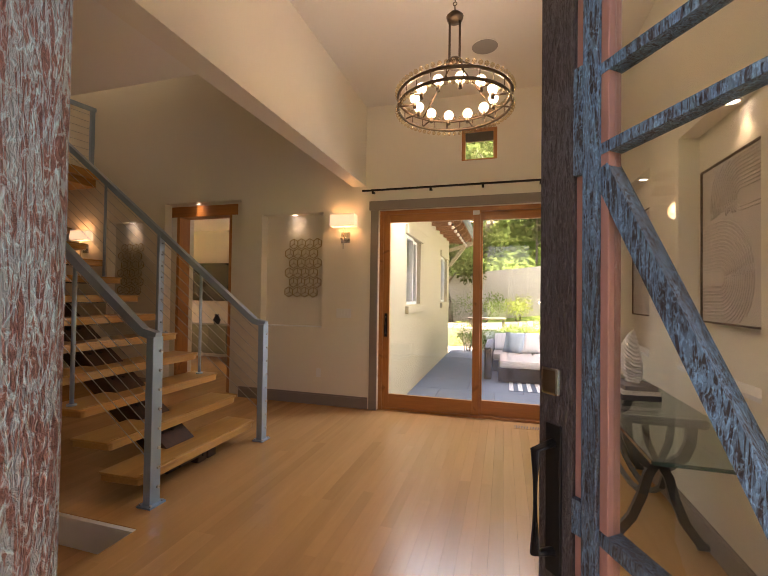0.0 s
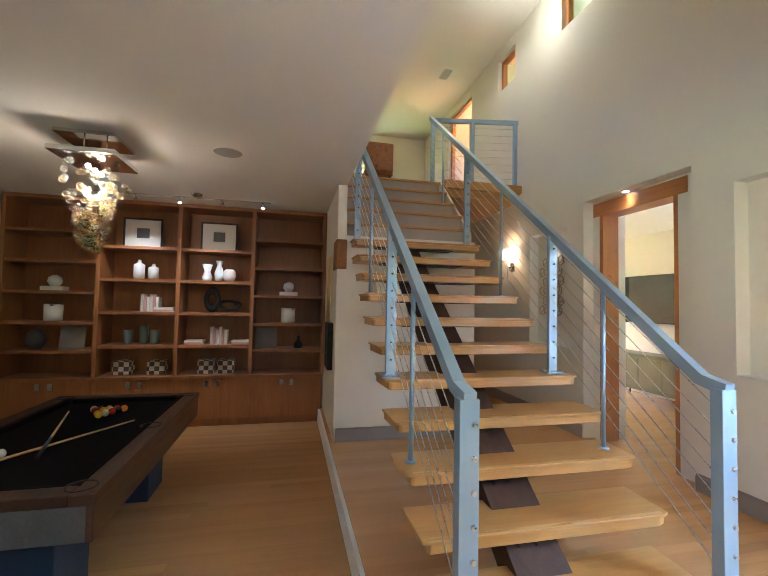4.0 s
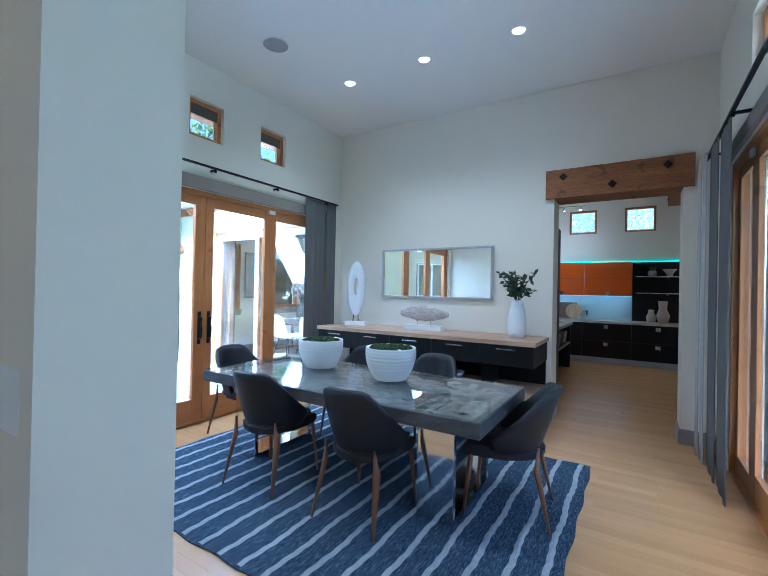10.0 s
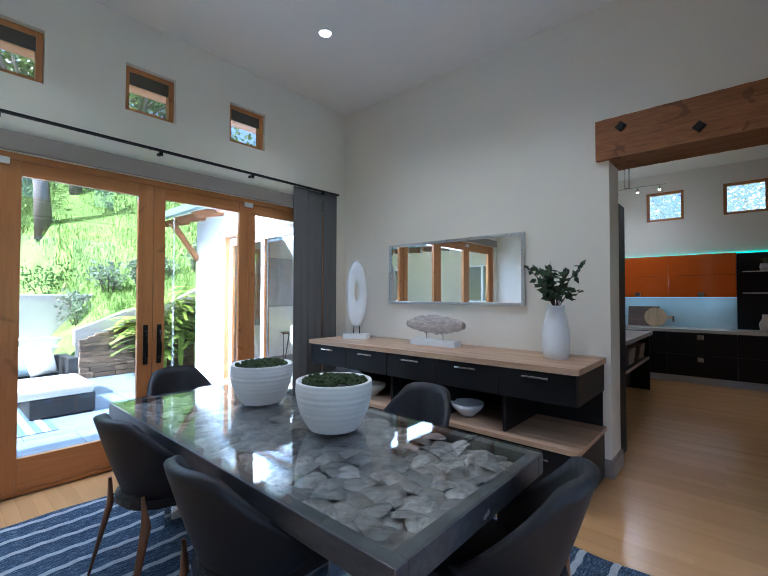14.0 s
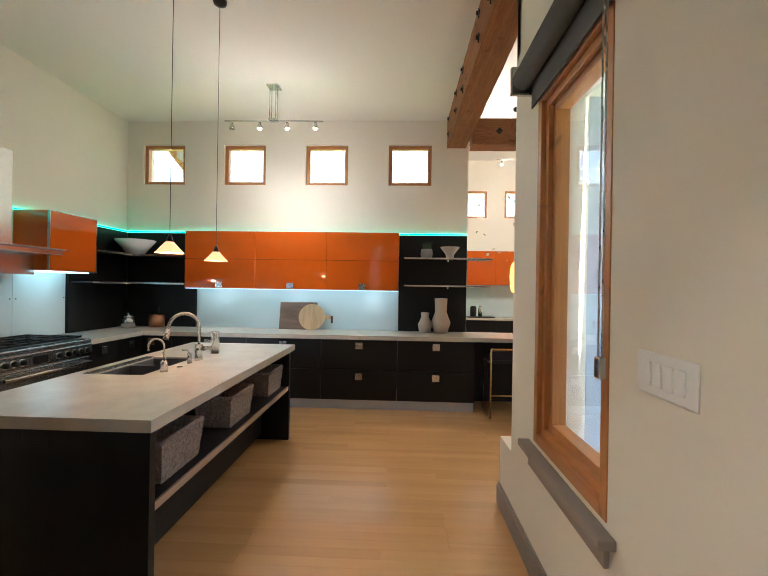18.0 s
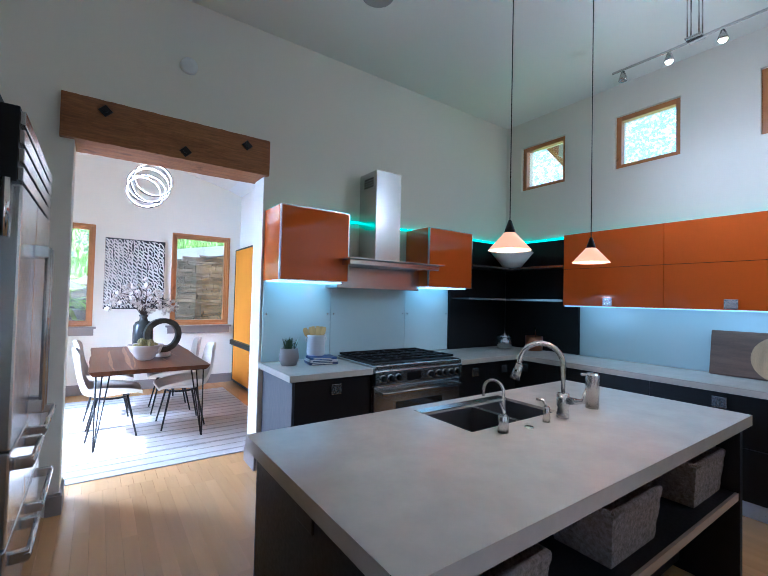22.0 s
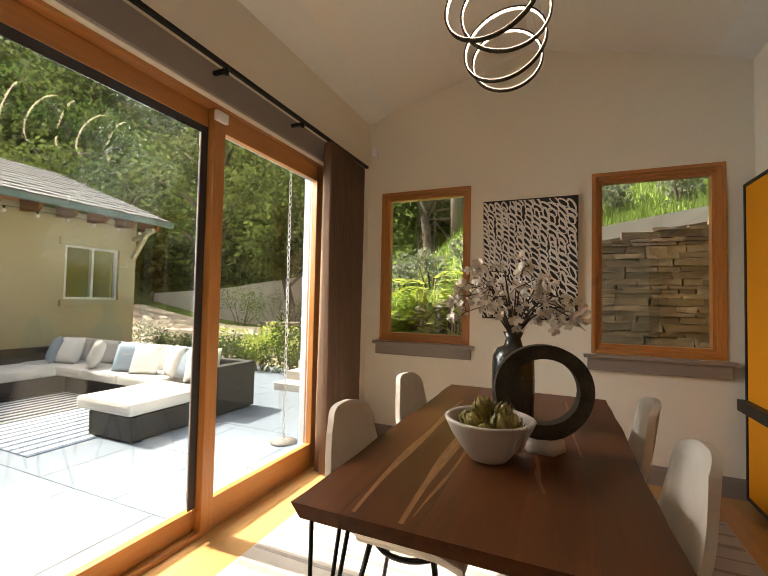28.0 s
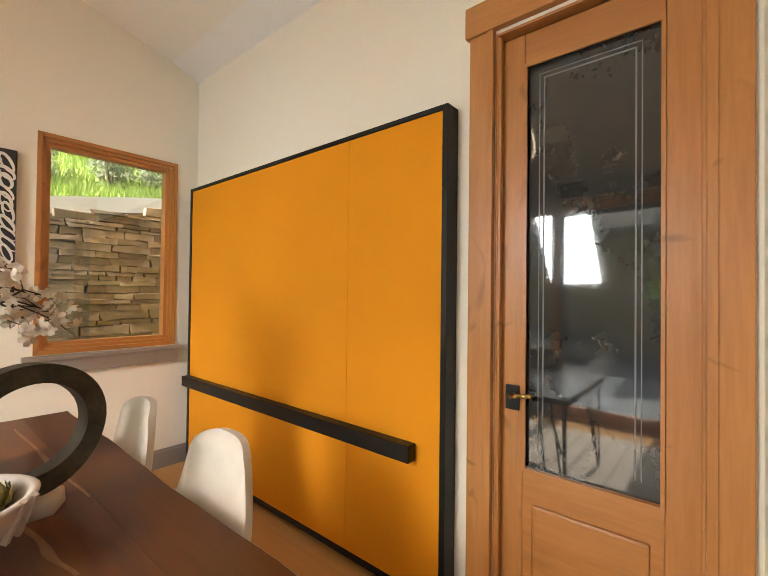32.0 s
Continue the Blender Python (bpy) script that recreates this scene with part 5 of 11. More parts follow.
for z in (1.905, 1.525):
    u = thing("corner_shelf", "black corner shelf with a steel edge", "shelf", "steel wall shelves", (11.64, 4.9, z))
    part("board", prism(B(), [(0, 0), (-0.98, 0), (-0.98, -0.28), (-0.30, -0.28), (-0.28, -0.30), (-0.28, -0.98), (0, -0.98)], 0, 0.02, "z"), BLACKCAB, u)
    part("edge", box(B(), -0.984, -0.30, -0.286, -0.28, -0.002, 0.022), STAINLESS, u)
    part("edge", box(B(), -0.286, -0.28, -0.98, -0.30, -0.002, 0.022), STAINLESS, u)
single("wall_cladding", box(B(), 11.64, 11.688, 3.90, 4.90, 0.932, 2.25, 0.003), BLACKCAB, "black corner wall panel", "panel")
single("wall_cladding", box(B(), 10.625, 11.64, 4.90, 4.948, 0.932, 2.25, 0.003), BLACKCAB, "black corner wall panel", "panel")
TEAL = glow("teal_led", (0.03, 0.75, 0.42), 0.7)
for q in ((11.655, 11.665, 0.12, 4.90, 2.262, 2.272), (8.45, 11.64, 4.91, 4.92, 2.262, 2.272)):
    single("led_strip", box(B(), *q), TEAL, "thin teal light strip on top of the panels", "led strip", "teal light strips")

# north run
u = thing("base_cabinet", "black base cabinet with a pale blue end panel", "cabinet", "kitchen base cabinets", (8.42, 4.28, 0))
part("body", box(B(), 0.022, 0.69, 0.022, 0.66, 0.12, 0.875), BLACKCAB, u)
part("end_panel", box(B(), 0.0, 0.02, 0.0, 0.66, 0.0, 0.875, 0.002), ENDPANEL, u, "dark slate end panel")
for z0, z1, k in ((0.125, 0.495, 0.40), (0.50, 0.87, 0.79)):
    d = part("drawer_front", box(B(), 0.022, 0.69, 0.0, 0.02, z0, z1, 0.002), BLACKCAB, u)
    square_knob(d, (0.36, 0.0, k), "-y")
part("toe_kick", box(B(), 0.022, 0.69, 0.05, 0.06, 0.0, 0.118), KICKSTEEL, u)
u = thing("base_cabinet", "black base cabinet beside the range", "cabinet", "kitchen base cabinets", (10.15, 4.28, 0))
part("body", box(B(), 0.0, 0.89, 0.022, 0.66, 0.12, 0.875), BLACKCAB, u)
for z0, z1, k in ((0.125, 0.495, 0.40), (0.50, 0.87, 0.79)):
    d = part("drawer_front", box(B(), 0.002, 0.45, 0.0, 0.02, z0, z1, 0.002), BLACKCAB, u)
    square_knob(d, (0.22, 0.0, k), "-y")
    d = part("drawer_front", box(B(), 0.453, 0.888, 0.0, 0.02, z0, z1, 0.002), BLACKCAB, u)
    square_knob(d, (0.67, 0.0, k), "-y")
part("toe_kick", box(B(), 0.0, 0.89, 0.05, 0.06, 0.0, 0.118), KICKSTEEL, u)
single("worktop", box(B(), 8.38, 9.11, 4.235, 4.945, 0.88, 0.93, 0.003), QUARTZ, "cream quartz worktop beside the doorway", "worktop")
single("worktop", box(B(), 10.15, 10.998, 4.235, 4.945, 0.88, 0.93, 0.003), QUARTZ, "cream quartz worktop beside the range", "worktop")
bs = thing("backsplash", "pale blue-grey glass backsplash panels with steel pins", "backsplash", at=(8.40, 4.93, 0.932))
for a, b in ((0, 0.66), (0.664, 1.57), (1.574, 2.22)):
    p = part("glass_panel", box(B(), a, b, 0.0, 0.016, 0, 0.70 if a < 2 else 0.7, 0.002), BACKGLASS, bs)
    for x in (a + 0.03, b - 0.03):
        part("pin", sweep(B(), [(x, -0.006, 0.42), (x, 0.002, 0.42)], 0.008, 8), CHROME, p)
for x0, lab in ((8.40, "gloss orange wall cabinet with a steel edge"), (9.985, "gloss orange wall cabinet beside the hood")):
    u = thing("wall_cabinet", lab, "cabinet", "orange wall cabinets", (x0, 4.56, 1.645))
    part("body", box(B(), 0.0, 0.635, 0.026, 0.386, 0, 0.615, 0.002), ORANGE, u)
    part("door", box(B(), 0.008, 0.627, 0.0, 0.02, 0.008, 0.607, 0.002), ORANGE, u)
    for q in ((0.0, 0.008, 0.0, 0.615), (0.627, 0.635, 0.0, 0.615), (0.008, 0.627, 0.0, 0.008), (0.008, 0.627, 0.607, 0.615)):
        part("edge_trim", box(B(), q[0], q[1], -0.002, 0.024, q[2], q[3]), STAINLESS, u)
    part("light_rail", box(B(), 0.02, 0.60, 0.06, 0.36, -0.012, -0.001), LEDSTRIP_DIM, u, "glowing under-cabinet light strip")
    lamp("under_cabinet_lamp", "SPOT", (x0 + 0.32, 4.74, 1.625), 0.3, (0.86, 0.97, 1.0), 0.05, (x0 + 0.32, 4.85, 1.2), 170, 1.0)
# hood
u = thing("range_hood", "brushed steel chimney hood with a thin flat canopy", "range hood", at=(9.5, 4.70, 1.80))
part("canopy", box(B(), -0.53, 0.50, -0.28, 0.245, 0.0, 0.045, 0.004), STAINLESS_X, u)
part("canopy_glass", box(B(), -0.56, 0.53, -0.33, 0.20, 0.046, 0.056, 0.002), STAINLESS, u)
part("chimney", box(B(), -0.13, 0.165, -0.06, 0.245, 0.057, 0.95, 0.003), STAINLESS, u)
part("filter_box", box(B(), -0.50, 0.47, 0.0, 0.24, -0.20, -0.002, 0.004), STAINLESS_X, u)
_bm = B()
for i in range(6):
    for j in range(4):
        box(_bm, -0.133, -0.130, 0.0 + i * 0.028, 0.018 + i * 0.028, 0.80 + j * 0.025, 0.815 + j * 0.025)
tagged(part("vent_grid", _bm, BLACKMETAL, u), kind="stuff")
for i in range(5):
    part("button", sweep(B(), [(0.15 + i * 0.04, -0.282, 0.022), (0.15 + i * 0.04, -0.276, 0.022)], 0.006, 8), BLACKMETAL, u)
# range
u = thing("range", "wide stainless steel gas range with black grates", "range", at=(9.63, 4.25, 0))
part("body", box(B(), -0.505, 0.505, 0.03, 0.68, 0.10, 0.90, 0.003), STAINLESS_X, u)
part("cooktop", box(B(), -0.505, 0.505, -0.02, 0.68, 0.90, 0.945, 0.006), STAINLESS_X, u)
part("burner_well", box(B(), -0.48, 0.48, 0.05, 0.66, 0.945, 0.95), BLACKMETAL, u)
for gx in range(3):
    for gy in range(2):
        cx, cy = -0.32 + gx * 0.32, 0.20 + gy * 0.30
        bm = B()
        for d in (-0.14, 0, 0.14):
            box(bm, cx - 0.155, cx + 0.155, cy + d * 0.98 - 0.006, cy + d * 0.98 + 0.006, 0.962, 0.982)
            box(bm, cx + d - 0.006, cx + d + 0.006, cy - 0.145, cy + 0.145, 0.960, 0.98)
        g = part("grate", bm, BLACKMETAL, u, "black cast iron grate")
        part("burner_cap", lathe(B(), [(0, 0.018), (0.04, 0.016), (0.045, 0.0)], 14, (cx, cy, 0.951)), BLACKMETAL, g)
part("control_panel", box(B(), -0.505, 0.505, -0.03, 0.03, 0.775, 0.90, 0.006), STAINLESS_X, u)
for i, x in enumerate((-0.43, -0.35, -0.27, 0.10, 0.20, 0.28, 0.36, 0.44)):
    k = part("knob", lathe(B(), [(0, 0.0), (0.026, 0.0), (0.022, 0.035), (0, 0.038)], 16), BLACKMETAL, u, "black range knob")
    k.matrix_basis = pose(x, -0.03, 0.835, 90, 0, 0)
    bz = part("bezel", ring(B(), (0, 0, 0.002), 0.03, 0.004, 18, 6), CHROME, k)
part("clock", box(B(), -0.17, -0.02, -0.034, -0.03, 0.80, 0.87, 0.002), BLACKMETAL, u)
d = part("oven_door", box(B(), -0.50, 0.50, -0.005, 0.03, 0.20, 0.765, 0.005), STAINLESS_X, u)
part("oven_window", box(B(), -0.27, 0.27, -0.009, -0.004, 0.36, 0.62, 0.003), DARKGLASS, d)
part("oven_handle", sweep(B(), [(-0.46, -0.065, 0.715), (0.46, -0.065, 0.715)], 0.014, 10), STAINLESS_X, d)
for x in (-0.44, 0.44):
    part("handle_bracket", box(B(), x - 0.015, x + 0.015, -0.065, -0.004, 0.70, 0.73, 0.003), STAINLESS, d)
part("badge", box(B(), -0.06, 0.06, -0.01, -0.004, 0.235, 0.26, 0.003), CHROME, d)
part("toe_panel", box(B(), -0.50, 0.50, 0.02, 0.03, 0.0, 0.19), STAINLESS_X, u)

# fridge column
single("tall_cabinet", box(B(), 6.39, 6.84, 1.84, 3.585, 0.0, 2.37, 0.003), BLACKCAB, "tall black pantry cabinet beside the refrigerator", "cabinet")
u = thing("refrigerator", "wide stainless steel refrigerator with top grille and drawers", "refrigerator", at=(6.96, 4.14, 0))
part("body", box(B(), -0.56, -0.115, -0.545, 0.59, 0.08, 2.25, 0.004), STAINLESS, u)
part("side_rail", box(B(), -0.115, -0.09, -0.545, 0.59, 0.10, 1.94, 0.002), BLACKMETAL, u)
for y0, y1, hy in ((-0.543, -0.075, -0.13), (-0.069, 0.588, -0.02)):
    d = part("door", box(B(), -0.088, 0.0, y0, y1, 0.872, 1.935, 0.010), STAINLESS, u)
    part("handle", sweep(B(), [(0.055, hy, 0.93), (0.055, hy, 1.72)], 0.013, 10), STAINLESS, d, "long vertical steel handle")
    for z in (0.95, 1.70):
        part("handle_mount", box(B(), 0.0, 0.06, hy - 0.015, hy + 0.015, z - 0.03, z + 0.03, 0.005), STAINLESS, d)
    for z0, z1 in ((0.11, 0.48), (0.488, 0.864)):
        e = part("drawer", box(B(), -0.088, 0.0, y0, y1, z0, z1, 0.010), STAINLESS, u)
        part("handle", sweep(B(), [(0.06, y0 + 0.06, z1 - 0.07), (0.06, y1 - 0.06, z1 - 0.07)], 0.013, 10), STAINLESS, e)
        for y in (y0 + 0.08, y1 - 0.08):
            part("handle_mount", box(B(), 0.0, 0.065, y - 0.015, y + 0.015, z1 - 0.095, z1 - 0.045, 0.005), STAINLESS, e)
part("hinge", sweep(B(), [(-0.05, -0.56, 1.72), (-0.05, -0.56, 1.95)], 0.018, 10), CHROME, u)
part("grille_back", box(B(), -0.088, -0.02, -0.543, 0.588, 1.945, 2.25, 0.003), BLACKMETAL, u)
for k in range(4):
    part("grille_slat", box(B(), -0.02, 0.0, -0.543, 0.588, 1.95 + k * 0.075, 2.005 + k * 0.075, 0.003), STAINLESS_X, u)
part("kick", box(B(), -0.2, -0.15, -0.54, 0.54, 0.0, 0.08), BLACKMETAL, u)
part("top_panel", box(B(), -0.56, -0.12, -0.55, 0.59, 2.252, 2.37, 0.003), BLACKCAB, u)

# island
SHELFEDGE = surface("tan_shelf_edge", (0.34, 0.24, 0.16), 0.5, var=0.1)
isl = thing("kitchen_island", "black kitchen island with open basket shelf", "kitchen island", at=(7.74, 2.07, 0))
part("end_panel", box(B(), 0.04, 0.085, 0.03, 1.03, 0, 0.878, 0.002), BLACKCAB, isl)
part("end_panel", box(B(), 2.27, 2.315, 0.03, 1.03, 0, 0.878, 0.002), BLACKCAB, isl)
part("back_panel", box(B(), 0.085, 2.27, 0.46, 0.50, 0.10, 0.60), BLACKCAB, isl)
part("cabinet_body", box(B(), 0.085, 2.27, 0.99, 1.03, 0.10, 0.878), BLACKCAB, isl)
part("inner_back", box(B(), 0.085, 2.27, 0.46, 0.48, 0.60, 0.878), BLACKCAB, isl)
part("shelf", box(B(), 0.085, 2.27, 0.05, 0.458, 0.495, 0.53), BLACKCAB, isl)
part("shelf_edge", box(B(), 0.085, 2.27, 0.035, 0.05, 0.493, 0.532, 0.002), SHELFEDGE, isl, "brown shelf edge")
part("lower_panel", box(B(), 0.085, 2.27, 0.30, 0.32, 0.05, 0.493), BLACKCAB, isl)
part("socket", box(B(), 0.032, 0.041, 0.485, 0.61, 0.79, 0.867, 0.004), BLACKMETAL, isl, "black wall socket")
single("worktop", plate(7.74, 10.10, 2.07, 3.13, 0.88, 0.935, [(8.58, 9.24, 2.66, 3.00)]), QUARTZ, "cream quartz island worktop with a sink opening", "worktop")
sk = thing("sink", "double stainless steel sink set in the island", "sink", at=(8.58, 2.66, 0.93))
STEELDARK = surface("sink_steel", (0.16, 0.16, 0.165), 0.35, 0.8, var=0.05, bump=0)
for a, b in ((0.005, 0.36), (0.375, 0.655)):
    bm = B()
    box(bm, a, b, 0.005, 0.335, -0.22, -0.215)
    for q in ((a, a + 0.004, 0.005, 0.335), (b - 0.004, b, 0.005, 0.335), (a, b, 0.005, 0.009), (a, b, 0.331, 0.335)):
        box(bm, *q, -0.215, -0.008)
    part("bowl", bm, STEELDARK, sk)
part("rim", box(B(), 0.0, 0.66, 0.336, 0.40, 0.002, 0.007, 0.002), STAINLESS_X, sk)
part("divider", box(B(), 0.358, 0.377, 0.005, 0.335, -0.06, -0.008, 0.003), STAINLESS_X, sk)
def spout(u, R, h, r, drop, ang):
    pts = [(0, 0, 0.0), (0, 0, h)] + [(R - R * math.cos(a), 0, h + R * math.sin(a)) for a in [math.pi * k / 10 for k in range(1, 11)]] + [(2 * R, 0, h - drop)]
    part("spout", sweep(B(), pts, r, 12), STAINLESS, u)
f1 = thing("kitchen_faucet", "brushed steel gooseneck faucet", "faucet", at=(9.15, 2.58, 0.935), turn=120)
part("base", lathe(B(), [(0, 0), (0.03, 0), (0.03, 0.02), (0.024, 0.05), (0.03, 0.06), (0.03, 0.12), (0.0, 0.125)], 18), STAINLESS, f1)
spout(f1, 0.105, 0.26, 0.014, 0.02, 0)
part("spray_head", sweep(B(), [(0.21, 0, 0.25), (0.235, 0, 0.17)], [0.018, 0.026], 14), STAINLESS, f1)
part("lever", sweep(B(), [(-0.03, 0.02, 0.09), (-0.09, 0.05, 0.10), (-0.10, 0.055, 0.16)], [0.02, 0.012, 0.006], 10), STAINLESS, f1)
f2 = thing("filter_faucet", "small steel drinking water faucet", "faucet", at=(8.70, 2.59, 0.935), turn=100)
part("base", lathe(B(), [(0, 0), (0.024, 0), (0.022, 0.07), (0.012, 0.08), (0, 0.08)], 16), STAINLESS, f2)
spout(f2, 0.05, 0.17, 0.007, 0.03, 0)
part("lever", sweep(B(), [(0, 0.0, 0.075), (-0.02, 0.03, 0.10), (-0.01, 0.05, 0.14)], [0.007, 0.006, 0.004], 8), STAINLESS, f2)
f3 = thing("soap_pump", "small steel soap pump on the island", "soap pump", at=(9.01, 2.58, 0.935))
part("body", lathe(B(), [(0, 0), (0.018, 0), (0.015, 0.07), (0.008, 0.075), (0, 0.075)], 14), STAINLESS, f3)
part("nozzle", sweep(B(), [(0, 0, 0.07), (0, 0.02, 0.10), (-0.01, 0.05, 0.10)], 0.006, 8), STAINLESS, f3)
f4 = thing("soap_dispenser", "tall cylindrical steel soap dispenser", "soap dispenser", at=(9.47, 2.60, 0.935))
part("canister", lathe(B(), [(0, 0), (0.035, 0), (0.035, 0.18), (0.03, 0.19), (0, 0.19)], 22), STAINLESS, f4)
part("nozzle", sweep(B(), [(0, 0, 0.18), (-0.06, 0.03, 0.185)], 0.007, 8), STAINLESS, f4)
part("cover", lathe(B(), [(0, 0.004), (0.02, 0.004), (0.022, 0)], 14, (8.86 - 9.47, 2.57 - 2.60, 0.0)), STAINLESS, f4)
# woven baskets on the island shelf
WOVEN = surface("woven_seagrass", (0.33, 0.265, 0.22), 0.85, var=0.45, scale=55, fine=130, bump=1.0, dist=0.02)
def basket(x, w, d, h):
    u = thing("basket", "woven grey-brown seagrass basket on the shelf", "basket", "baskets on the island shelf", (x, 2.157, 0.532))
    bm = B()
    t = 0.022
    rows = 11
    def loop(inset, z, wob):
        pts = []
        for (a0, b0), (a1, b1) in (((-w / 2, 0), (w / 2, 0)), ((w / 2, 0), (w / 2, d)), ((w / 2, d), (-w / 2, d)), ((-w / 2, d), (-w / 2, 0))):
            for k in range(12):
                f = k / 12
                px, py = a0 + (a1 - a0) * f, b0 + (b1 - b0) * f
                cx, cy = px, py - d / 2
                s = 1 - inset / (max(w, d) / 2)
                o = 1 + wob * (0.008 if (k + int(z * 300)) % 2 else -0.008)
                pts.append(bm.verts.new((cx * s * o, d / 2 + cy * s * o, z)))
        return pts
    outer = [loop(0.03 * (1 - j / rows), h * j / rows, 1 if 0 < j < rows else 0) for j in range(rows + 1)]
    inner = [loop(t + 0.03 * (1 - j / rows), max(0.015, h * j / rows), 1 if 0 < j < rows else 0) for j in range(rows, -1, -1)]
    rings = outer + inner
    for a, b in zip(rings, rings[1:]):
        n = len(a)
        for k in range(n):
            bm.faces.new((a[k], a[(k + 1) % n], b[(k + 1) % n], b[k]))
    bm.faces.new(outer[0])
    bm.faces.new(inner[-1])
    part("woven_body", bm, WOVEN, u)
    rim = [(-w / 2 + 0.01, 0.01), (w / 2 - 0.01, 0.01), (w / 2 - 0.01, d - 0.01), (-w / 2 + 0.01, d - 0.01), (-w / 2 + 0.01, 0.01)]
    part("rim", sweep(B(), [(a, b, h) for a, b in rim], 0.014, 8), WOVEN, u)
for x, w in ((8.18, 0.425), (8.985, 0.425), (9.79, 0.42)):
    basket(x, w, 0.265, 0.205)

# things on the worktops
u = thing("cutting_board", "square dark wood cutting board leaning on the backsplash", "cutting board", at=(11.56, 2.42, 0.932))
bm = box(B(), -0.012, 0.012, -0.26, 0.26, 0, 0.38, 0.01)
bmesh.ops.rotate(bm, verts=bm.verts, cent=(0, 0, 0), matrix=Matrix.Rotation(radians(10), 3, "Y"))
part("board", bm, surface("dark_board_wood", (0.13, 0.075, 0.045), 0.55, var=0.3, scale=3, stretch=(1, 1, 8)), u)
u = thing("round_board", "round pale wood board with a handle", "cutting board", at=(11.50, 2.22, 0.932))
bm = B()
prism(bm, [(0.18 * math.cos(a), 0.18 + 0.18 * math.sin(a)) for a in [2 * math.pi * k / 36 for k in range(36)]], -0.012, 0.012, "x")
box(bm, -0.011, 0.011, -0.27, -0.165, 0.155, 0.205, 0.006)
bmesh.ops.rotate(bm, verts=bm.verts, cent=(0, 0, 0), matrix=Matrix.Rotation(radians(13), 3, "Y"))
part("board", bm, surface("pale_board_wood", (0.46, 0.30, 0.15), 0.5, var=0.25, scale=3, stretch=(1, 8, 1)), u)
part("handle_tip", box(B(), -0.02, 0.0, -0.30, -0.27, 0.10, 0.20, 0.004), TWIG, u)
VASE_TAN = surface("sand_ceramic", (0.42, 0.35, 0.28), 0.75, var=0.05, scale=6, fine=80, bump=0.1)
single("angular_vase", lathe(B(), [(0, 0), (0.09, 0), (0.13, 0.14), (0.075, 0.28), (0.085, 0.46), (0.07, 0.455), (0.06, 0.28), (0, 0.27)], 8), VASE_TAN, "tall faceted sand-coloured vase", "vase", "sand vases", (11.48, 0.47, 0.932))
single("angular_vase", lathe(B(), [(0, 0), (0.075, 0), (0.095, 0.11), (0.05, 0.21), (0.055, 0.27), (0.045, 0.268), (0.04, 0.2), (0, 0.19)], 8), VASE_TAN, "small faceted sand-coloured vase", "vase", "sand vases", (11.45, 0.68, 0.932))
single("serving_bowl", lathe(B(), [(0, 0), (0.10, 0), (0.25, 0.19), (0.24, 0.19), (0.09, 0.02), (0, 0.02)], 28), CERAMIC, "wide white flared bowl on the corner shelf", "bowl", "", (11.40, 4.62, 1.927))
single("small_bowl", lathe(B(), [(0, 0), (0.05, 0), (0.055, 0.05), (0.13, 0.15), (0.122, 0.15), (0.045, 0.06), (0, 0.055)], 28), VASE_TAN, "pale flared bowl on the steel shelf", "bowl", "", (11.5, 0.36, 1.929))


def grass_pot(label, at, r, h, mat, blades=60, leaf=0.12):
    u = thing("potted_plant", label, "potted plant", "", at)
    part("pot", lathe(B(), [(0, 0), (r * 0.75, 0), (r, h * 0.45), (r * 0.85, h), (r * 0.76, h), (r * 0.7, h * 0.8), (0, h * 0.78)], 24), mat, u)
    bm, rng = B(), random.Random(int(at[0] * 77))
    for i in range(blades):
        a, q, l = rng.uniform(0, 6.28), rng.uniform(0, r * 0.6), leaf * rng.uniform(0.6, 1.1)
        b = Vector((q * math.cos(a), q * math.sin(a), h * 0.85))
        tip = b + Vector((math.cos(a) * l * 0.5 * rng.uniform(0.2, 1), math.sin(a) * l * 0.5 * rng.uniform(0.2, 1), l))
        s = Vector((-math.sin(a), math.cos(a), 0)) * 0.004
        m = (b + tip) / 2 + Vector((0, 0, l * 0.12))
        v = [bm.verts.new(p) for p in (b - s, b + s, m + s, m - s, tip)]
        bm.faces.new((v[0], v[1], v[2], v[3]))
        bm.faces.new((v[3], v[2], v[4]))
    tagged(part("leaves", bm, LEAF, u), kind="stuff")
grass_pot("small grassy plant in a grey pot on the shelf", (11.5, 0.67, 1.929), 0.085, 0.12, GREYPOT)
grass_pot("grassy plant in a round grey pot on the worktop", (8.56, 4.70, 0.932), 0.085, 0.14, GREYPOT, 80, 0.11)
u = thing("cookbooks", "three stacked paperback cookbooks on the worktop", "books", at=(8.84, 4.66, 0.932), turn=-8)
_spines = (surface("book_navy", (0.03, 0.05, 0.12), 0.4, var=0.08), surface("book_white", (0.62, 0.62, 0.64), 0.4, var=0.05), surface("book_blue", (0.05, 0.10, 0.28), 0.4, var=0.08))
for k, (w, d) in enumerate(((0.125, 0.09), (0.122, 0.088), (0.115, 0.085))):
    b = part("book", box(B(), -w, w, -d, d, k * 0.021, k * 0.021 + 0.020, 0.002), _spines[k], u)
    part("spine_band", box(B(), -w + 0.02, w - 0.05, -d - 0.0006, -d + 0.002, k * 0.021 + 0.006, k * 0.021 + 0.014), PAPER if k != 1 else _spines[0], b)
